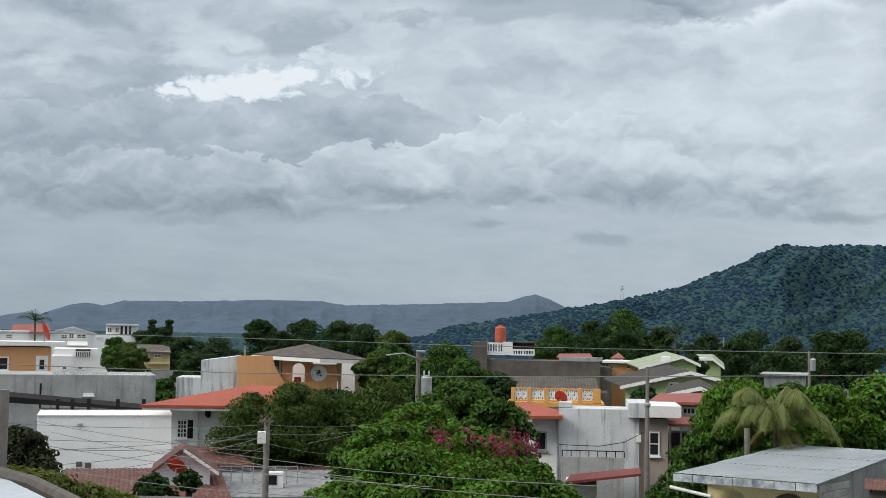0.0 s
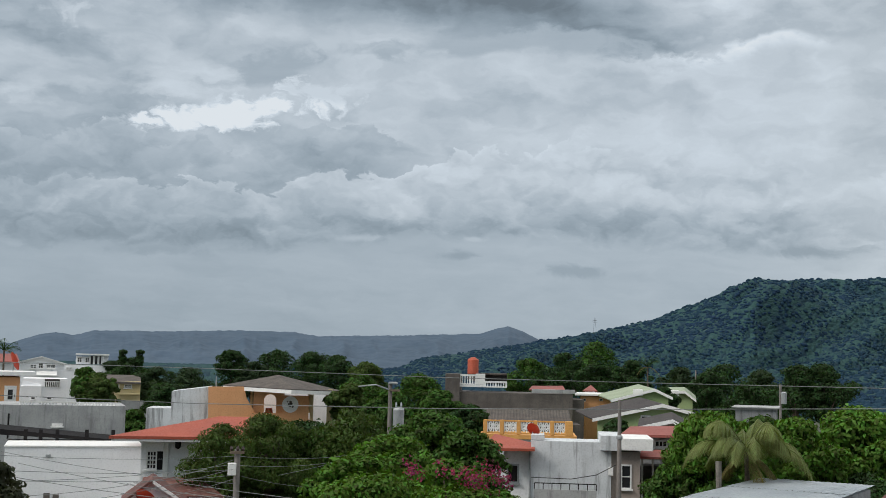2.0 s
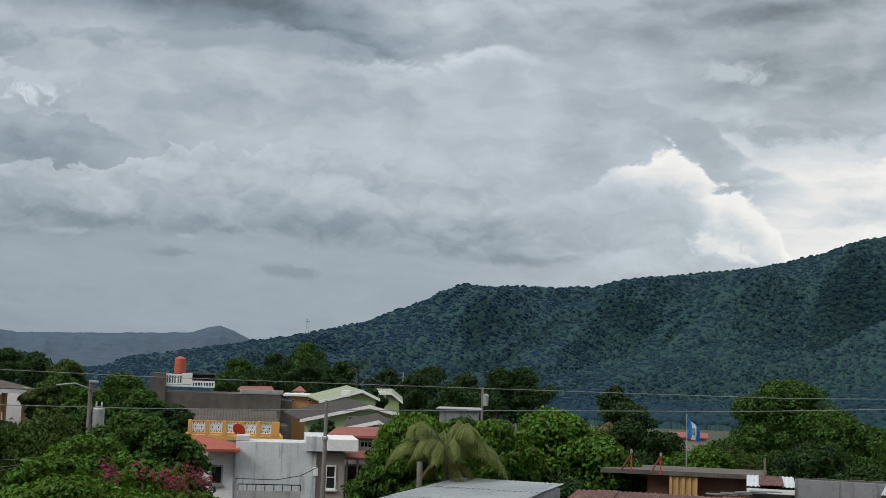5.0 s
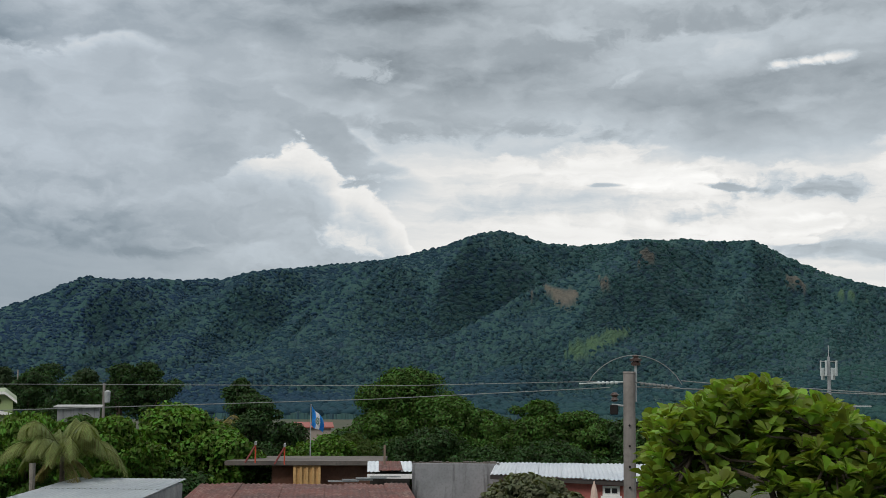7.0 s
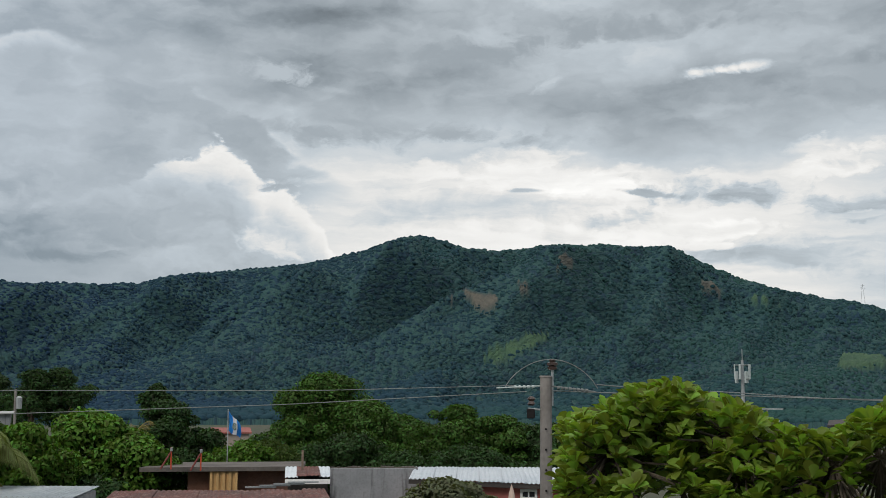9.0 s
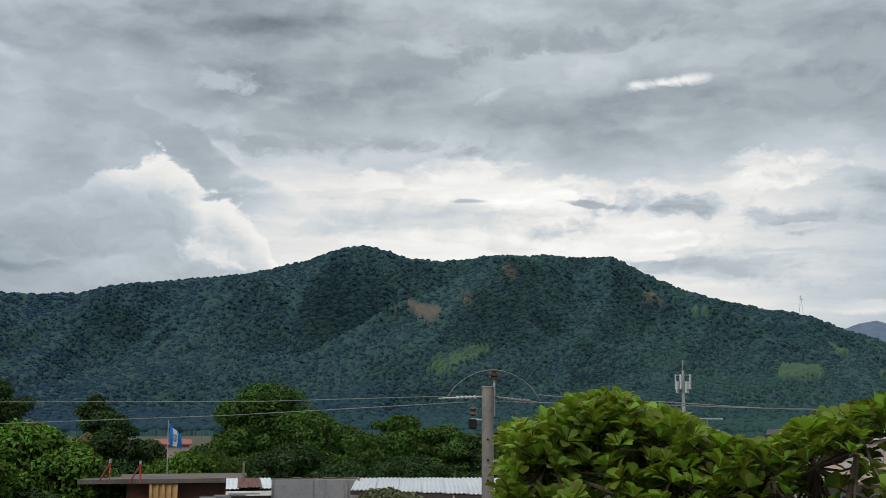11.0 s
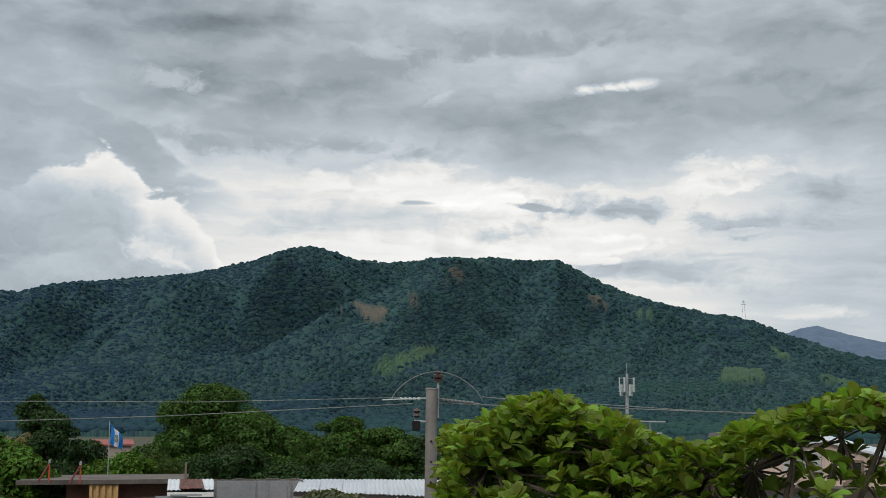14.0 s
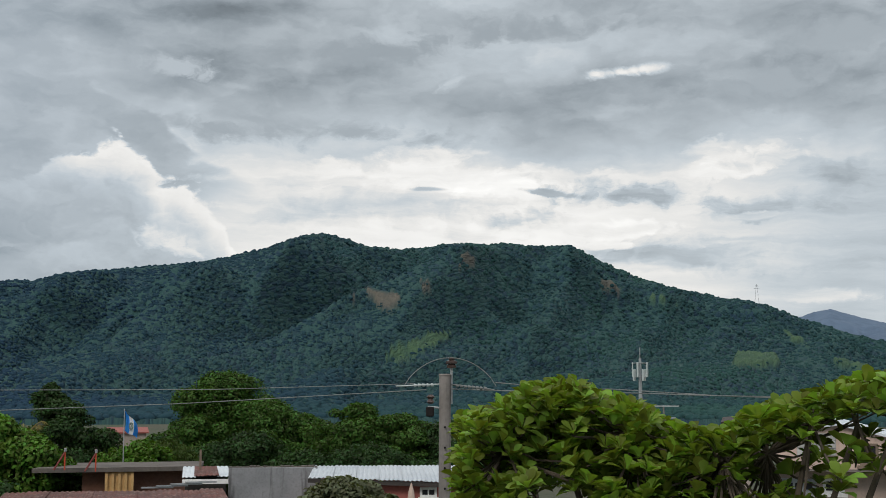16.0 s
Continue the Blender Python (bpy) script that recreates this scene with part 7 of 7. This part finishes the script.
T(1.9, 33, -5.3, 4.6, "large bright-leaved tree at the roadside", LEAF_BRIGHT, 0.16, 14000, 212, crown_h=3.4)
T(4.2, 33.5, -5.6, 2.9, "bright-leaved tree beside a white wall", LEAF_BRIGHT, 0.16, 8000, 213, crown_h=2.6)
T(-4.3, 33, -6.6, 2.6, "low bright-leaved bush over a roof", LEAF_BRIGHT, 0.16, 6000, 214, crown_h=1.8)
rng = np.random.RandomState(9)
bl = []
for c in ((0.30, -4.65), (0.17, -4.45), (2.05, -4.79), (2.93, -5.03), (3.25, -4.52), (3.77, -4.88), (2.88, -5.46), (4.02, -4.93), (2.61, -4.71), (3.44, -5.27), (1.33, -4.48)):
    for k in range(3):
        q = place(c[0] + rng.uniform(-0.35, 0.35), c[1] + rng.uniform(-0.25, 0.25), 33.2)
        bl.append((q.x, q.y, q.z, 0.26, 0.2))
v, f, nn = leaf_cloud(bl, 750, 0.07, rng, 0.2, 0, 1.3)
q = place(2.0, -5, 33.2)
bt = thing("bougainvillea", "magenta bougainvillea blooming through a green tree", "shrub", Matrix.Translation((0, 0, 0)))
o = new("blossom", fast_mesh("blossom", v, f, [PETAL]))
o.parent = bt
part("stem", tube([(q.x, q.y, 0), (q.x + 0.2, q.y, 2.5), (q.x - 0.3, q.y - 0.1, q.z)], [0.06, 0.05, 0.02], 7), BARK, bt)
# right of centre
T(13.5, 47, -1.75, 4.4, "rounded mango tree with dense drooping leaves", LEAF_BRIGHT, 0.24, 13000, 221, crown_h=3.6, droop=0.8, aspect=2.8)
T(12.0, 46, -4.0, 2.8, "lower bough tree beside the porch", LEAF_MID, 0.22, 7000, 222, droop=0.6, aspect=2.6)
T(10.9, 44, -5.6, 2.4, "green bush before the porch", LEAF_MID, 0.2, 6000, 223, droop=0.6)
T(14.0, 44, -4.6, 3.4, "mango bush below the palm", LEAF_MID, 0.22, 8000, 224, droop=0.7, aspect=2.6)
T(17.0, 50, -1.9, 3.6, "bright green tree behind the palm", LEAF_BRIGHT, 0.22, 8000, 225, droop=0.4)
T(19.6, 54, -1.4, 5.6, "broad layered green tree", LEAF_BRIGHT, 0.24, 14000, 226, crown_h=3.8)
T(21.3, 53, -2.3, 4.6, "broad layered green tree", LEAF_BRIGHT, 0.24, 11000, 227, crown_h=4.0)
T(19.8, 51, -4.2, 5.0, "shaded dark understorey tree", LEAF_DARK, 0.22, 9000, 228, crown_h=3.0)
T(21.6, 42, -6.6, 3.2, "low green bushes behind the zinc roof", LEAF_MID, 0.18, 7000, 229, crown_h=1.8, kind_name="bush")
T(23.3, 44, -6.2, 3.0, "low green bushes behind the zinc roof", LEAF_MID, 0.18, 7000, 230, crown_h=1.8, kind_name="bush")
T(22.6, 66, -0.9, 5.4, "dark rounded tree by the flag", LEAF_DARK, 0.19, 17600, 231, crown_h=5.0)
T(24.0, 68, -2.2, 2.6, "dark tree edge by the flag", LEAF_DARK, 0.19, 8000, 232)
T(22.2, 78, -0.25, 2.2, "small dark far treetop", LEAF_DARK, 0.22, 4000, 233)
T(25.9, 60, -2.75, 3.8, "light green bushes behind the flat roof", LEAF_BRIGHT, 0.2, 7000, 234, crown_h=2.0, kind_name="bush")
T(27.2, 62, -2.7, 3.4, "pale feathery bush behind the flat roof", LEAF_FEATHER, 0.2, 5000, 235, crown_h=2.0, droop=-0.6, aspect=4, kind_name="bush")
T(29.7, 78, 0.28, 7.4, "tall rounded green tree", LEAF_MID, 0.21, 20800, 241, crown_h=5.2)
T(31.4, 76, -0.9, 6.2, "rounded green tree in a row", LEAF_MID, 0.21, 17600, 242, crown_h=4.4)
T(28.2, 76, -1.6, 5.3, "rounded green tree in a row", LEAF_MID, 0.21, 14400, 243, crown_h=4.0)
T(33.2, 76, -1.6, 4.8, "rounded green tree in a row", LEAF_MID, 0.21, 14400, 244, crown_h=3.6)
T(35.5, 72, -1.1, 5.5, "rounded green tree in a row", LEAF_MID, 0.19, 16000, 245, crown_h=3.9)
T(37.6, 72, -1.6, 5.0, "rounded green tree in a row", LEAF_MID, 0.19, 14400, 246, crown_h=3.6)
T(39.6, 72, -1.9, 5.3, "rounded green tree in a row", LEAF_DARK, 0.19, 14400, 247, crown_h=3.6)
T(30.5, 70, -2.4, 6.0, "shaded tree below the row", LEAF_DARK, 0.18, 14400, 248, crown_h=3.2)
T(36.0, 66, -2.9, 6.0, "shaded tree below the row", LEAF_DARK, 0.18, 14400, 249, crown_h=3.0)
T(26.8, 72, -2.6, 3.8, "shaded tree below the row", LEAF_DARK, 0.18, 9600, 250, crown_h=3.0)
T(33.2, 66, -3.2, 4.8, "shaded tree below the row", LEAF_DARK, 0.18, 11200, 251, crown_h=2.6)
T(40.5, 60, -3.0, 4.0, "shaded tree below the row", LEAF_DARK, 0.18, 11200, 252, crown_h=2.6)
T(43.5, 80, -2.2, 6.0, "dark tree behind the almond", LEAF_DARK, 0.22, 11200, 253)
T(47.5, 85, -2.6, 6.0, "dark tree behind the almond", LEAF_DARK, 0.22, 11200, 254)
T(52.0, 85, -2.9, 6.0, "dark tree behind the almond", LEAF_DARK, 0.22, 11200, 255)
T(56.5, 85, -2.6, 6.0, "dark tree behind the pinkish house", LEAF_DARK, 0.22, 11200, 256)
T(35.1, 28, -4.45, 2.2, "grey-green shrub before the white roof", LEAF_GREY, 0.13, 8000, 257, crown_h=1.1, kind_name="shrub")


def palm(az, el, d, length, label, n, seed, leaf=None, dry=3, trunk_r=0.09, droop=0.95, leaflets=84):
    """A palm: ringed trunk, arching fronds with two rows of hanging leaflets."""
    p = place(az, el, d)
    rng = random.Random(seed)
    t = thing("palm", label, "palm", Matrix.Translation((p.x, p.y, 0)))
    h = p.z
    part("trunk", tube([(0.15, 0, -0.2)] + [(0.15 * (1 - k / 11), 0, h * k / 11) for k in range(1, 12)], [trunk_r * (1.25 - 0.4 * k / 11) * (1.06 if k % 2 else 0.96) for k in range(12)], 10), BARK, t)
    for i in range(n):
        a = i * 2.4 + rng.uniform(-0.3, 0.3)
        rise = rng.uniform(0.35, 1.45) if i >= dry else rng.uniform(-0.5, 0.0)
        L = length * rng.uniform(0.8, 1.1) * (0.8 if i < dry else 1)
        pts = []
        for k in range(11):
            u = k / 10
            r = L * (math.sin(min(u, 1) * 1.25) / math.sin(1.25)) * 0.85 * math.cos(rise * 0.7)
            z = L * (math.sin(rise) * u * 1.15 - droop * 0.62 * u ** 2.2)
            pts.append(Vector((math.cos(a) * r, math.sin(a) * r, h + z)))
        rach = tube(pts, [0.035 * (1 - 0.8 * k / 10) + 0.004 for k in range(11)], 5)
        v, f = [], []
        for k in range(leaflets):
            u = 0.12 + 0.88 * k / (leaflets - 1)
            i0 = min(int(u * 10), 9)
            q = pts[i0].lerp(pts[i0 + 1], u * 10 - i0)
            dirv = (pts[i0 + 1] - pts[i0]).normalized()
            sd = dirv.cross(Vector((0, 0, 1))).normalized()
            ll = length * 0.32 * math.sin(0.25 + 2.6 * u) * rng.uniform(0.85, 1.1)
            for s in (-1, 1):
                tip = q + (sd * s * 0.75 + dirv * 0.55 + Vector((0, 0, -0.75 * droop))).normalized() * ll
                midp = q.lerp(tip, 0.5) + Vector((0, 0, ll * 0.10))
                w = dirv * 0.0065 * length / 2.2
                b0 = len(v)
                v += [q - w, q + w, midp + w * 1.2, midp - w * 1.2, tip]
                f += [(b0, b0 + 1, b0 + 2, b0 + 3), (b0 + 3, b0 + 2, b0 + 4)]
        fr = raw("frond", v, f, (LEAF_PALM_DRY if i < dry else (leaf or LEAF_PALM)), t)
        part("rachis", rach, LEAF_PALM_DRY if i < dry else (leaf or LEAF_PALM), fr)
    return t


palm(14.90, -3.35, 43, 2.5, "drooping coconut palm with yellowing lower fronds", 24, 4, dry=3, droop=1.35, leaflets=100)
palm(10.56, 0.28, 135, 2.0, "small far palm among dark trees", 16, 5, LEAF_DARK, 2, leaflets=16)
palm(-17.97, 0.37, 120, 1.9, "far palm behind the orange house", 14, 6, LEAF_DARK, 1, leaflets=16)
palm(21.23, -2.48, 58, 1.5, "yellowing palm half hidden by trees", 12, 7, LEAF_PALM_DRY, 4, leaflets=22)
t = thing("palm", "pale bare palm stem before a mango", "palm", Matrix.Translation(place(13.70, -3.85, 42).xy.to_3d()))
part("stem", tube([(0, 0, -0.2), (0.03, 0, 2.5), (0, 0, place(13.70, -3.80, 42).z)], [0.14, 0.11, 0.1], 10), BARKPALE, t)


# ---- the near almond tree: rosettes of big leaves at the twig ends ----
def rosette_mesh(seed, old=False):
    rng = random.Random(seed)
    v, f = [], []
    n = rng.randint(8, 11)
    for i in range(n):
        a = i * math.tau / n + rng.uniform(-0.25, 0.25)
        up = rng.uniform(0.2, 1.15)
        L, Wd = rng.uniform(0.11, 0.17), rng.uniform(0.036, 0.052)
        d = Vector((math.cos(a) * math.cos(up), math.sin(a) * math.cos(up), math.sin(up)))
        sd = d.cross(Vector((0, 0, 1))).normalized()
        nn = sd.cross(d).normalized()
        rows = []
        for u, w in ((0.0, 0.08), (0.3, 0.5), (0.62, 1.0), (0.86, 0.82), (1.0, 0.12)):
            c = d * (0.02 + L * u) - nn * (0.10 * L * u * u) - Vector((0, 0, 0.18 * L * u * u))
            b0 = len(v)
            v += [c - sd * Wd * w + nn * Wd * w * 0.35, c, c + sd * Wd * w + nn * Wd * w * 0.35]
            rows.append(b0)
        for p, q in zip(rows, rows[1:]):
            f += [(p, p + 1, q + 1, q), (p + 1, p + 2, q + 2, q + 1)]
    me = bpy.data.meshes.new("leaf_cluster")
    me.from_pydata(v, [], f)
    me.polygons.foreach_set("use_smooth", [True] * len(me.polygons))
    me.materials.append(LEAF_ALMOND_OLD if old else LEAF_ALMOND)
    return me


ROSETTES = [rosette_mesh(s) for s in range(7)]
OLD = [rosette_mesh(20 + s, True) for s in range(2)]
AD = 11.5
stem = place(51.0, -12, AD)
t = thing("almond_tree", "tropical almond tree with big glossy leaf rosettes", "tree", Matrix.Translation((stem.x, stem.y, 0)))
part("trunk", tube([(0, 0, -0.2), (0.05, 0, 3), (0, 0.05, 5.0)], [0.2, 0.16, 0.12], 12), BARK, t)
OUTLINE_AZ = [39.9, 39.7, 41.1, 42.3, 43.1, 44.4, 45.5, 46.1, 47.1, 48.4, 49.6, 50.6, 51.6, 52.6, 54.0, 55.2, 56.6, 57.8, 59.3, 62.0]
OUTLINE_EL = [-3.10, -1.59, -1.43, -0.90, -0.33, 0.07, -0.01, -0.39, -0.88, -1.02, -1.85, -2.06, -2.29, -1.84, -0.95, -0.74, -0.21, 0.37, 0.17, 0.17]
rng = random.Random(12)
boughs = []
for k in range(11):
    az = 40.5 + k * 1.9
    el = float(np.interp(az, OUTLINE_AZ, OUTLINE_EL)) - 1.2 - (0.9 if k % 2 else 0)
    e = place(az, el, AD + rng.uniform(-0.9, 0.9)) - Vector((stem.x, stem.y, 0))
    s = Vector((0, 0.05, 4.2 + 0.1 * (k % 4)))
    m1 = s.lerp(e, 0.5) + Vector((rng.uniform(-0.1, 0.1), rng.uniform(-0.1, 0.1), -0.15))
    part("bough", tube([s, m1, e], [0.07, 0.045, 0.018], 7), BARK, t)
    boughs.append((s, m1, e))
tips = []
tries = 0
while len(tips) < 1350 and tries < 20000:
    tries += 1
    az = rng.uniform(40.2, 62.0)
    top = float(np.interp(az, OUTLINE_AZ, OUTLINE_EL))
    depth = rng.random() ** 1.25
    el = top - 0.35 - depth * 4.6
    gap = noise.noise((az * 0.55, el * 0.9, 3.0))
    if depth > 0.12 and gap < -0.12 and rng.random() < 0.85:
        continue
    if az > 53.0 and -5.4 < el < top - 1.7 and rng.random() < 0.93:
        continue
    d = AD + rng.uniform(-1.1, 1.1) - depth * 0.5
    q = place(az, el, d) - Vector((stem.x, stem.y, 0))
    if any((q - o).length < 0.105 for o in tips):
        continue
    tips.append(q)
twigs = bmesh.new()
for i, q in enumerate(tips):
    if rng.random() < 0.4:
        s, m1, e = min(boughs, key=lambda b: min((b[1] - q).length, (b[2] - q).length))
        src = e if (e - q).length < (m1 - q).length else m1
        tube([src, src.lerp(q, 0.5) + Vector((0, 0, -0.06)), q - Vector((0, 0, 0.02))], [0.014, 0.011, 0.008], 5, twigs)
part("twig_work", twigs, BARK, t)
for i, q in enumerate(tips[:300]):
    me2 = OLD[i % 2] if (i % 41 == 7) else ROSETTES[i % 7]
    o = new("rosette", me2)
    o.parent = t
    o.matrix_local = Matrix.Translation(q) @ Euler((rng.uniform(-0.6, 0.6), rng.uniform(-0.6, 0.6), rng.uniform(0, 6.28))).to_matrix().to_4x4() @ Matrix.Scale(rng.uniform(0.75, 1.1), 4)
v, f = [], []
for i, q in enumerate(tips[300:]):
    m = Matrix.Translation(q) @ Euler((rng.uniform(-0.6, 0.6), rng.uniform(-0.6, 0.6), rng.uniform(0, 6.28))).to_matrix().to_4x4() @ Matrix.Scale(rng.uniform(0.75, 1.1), 4)
    src = ROSETTES[i % 7]
    b0 = len(v)
    v += [tuple(m @ w.co) for w in src.vertices]
    f += [tuple(b0 + j for j in pl.vertices) for pl in src.polygons]
rest = raw("foliage", v, f, LEAF_ALMOND, t, smooth=True)
tagged(rest, kind="stuff")
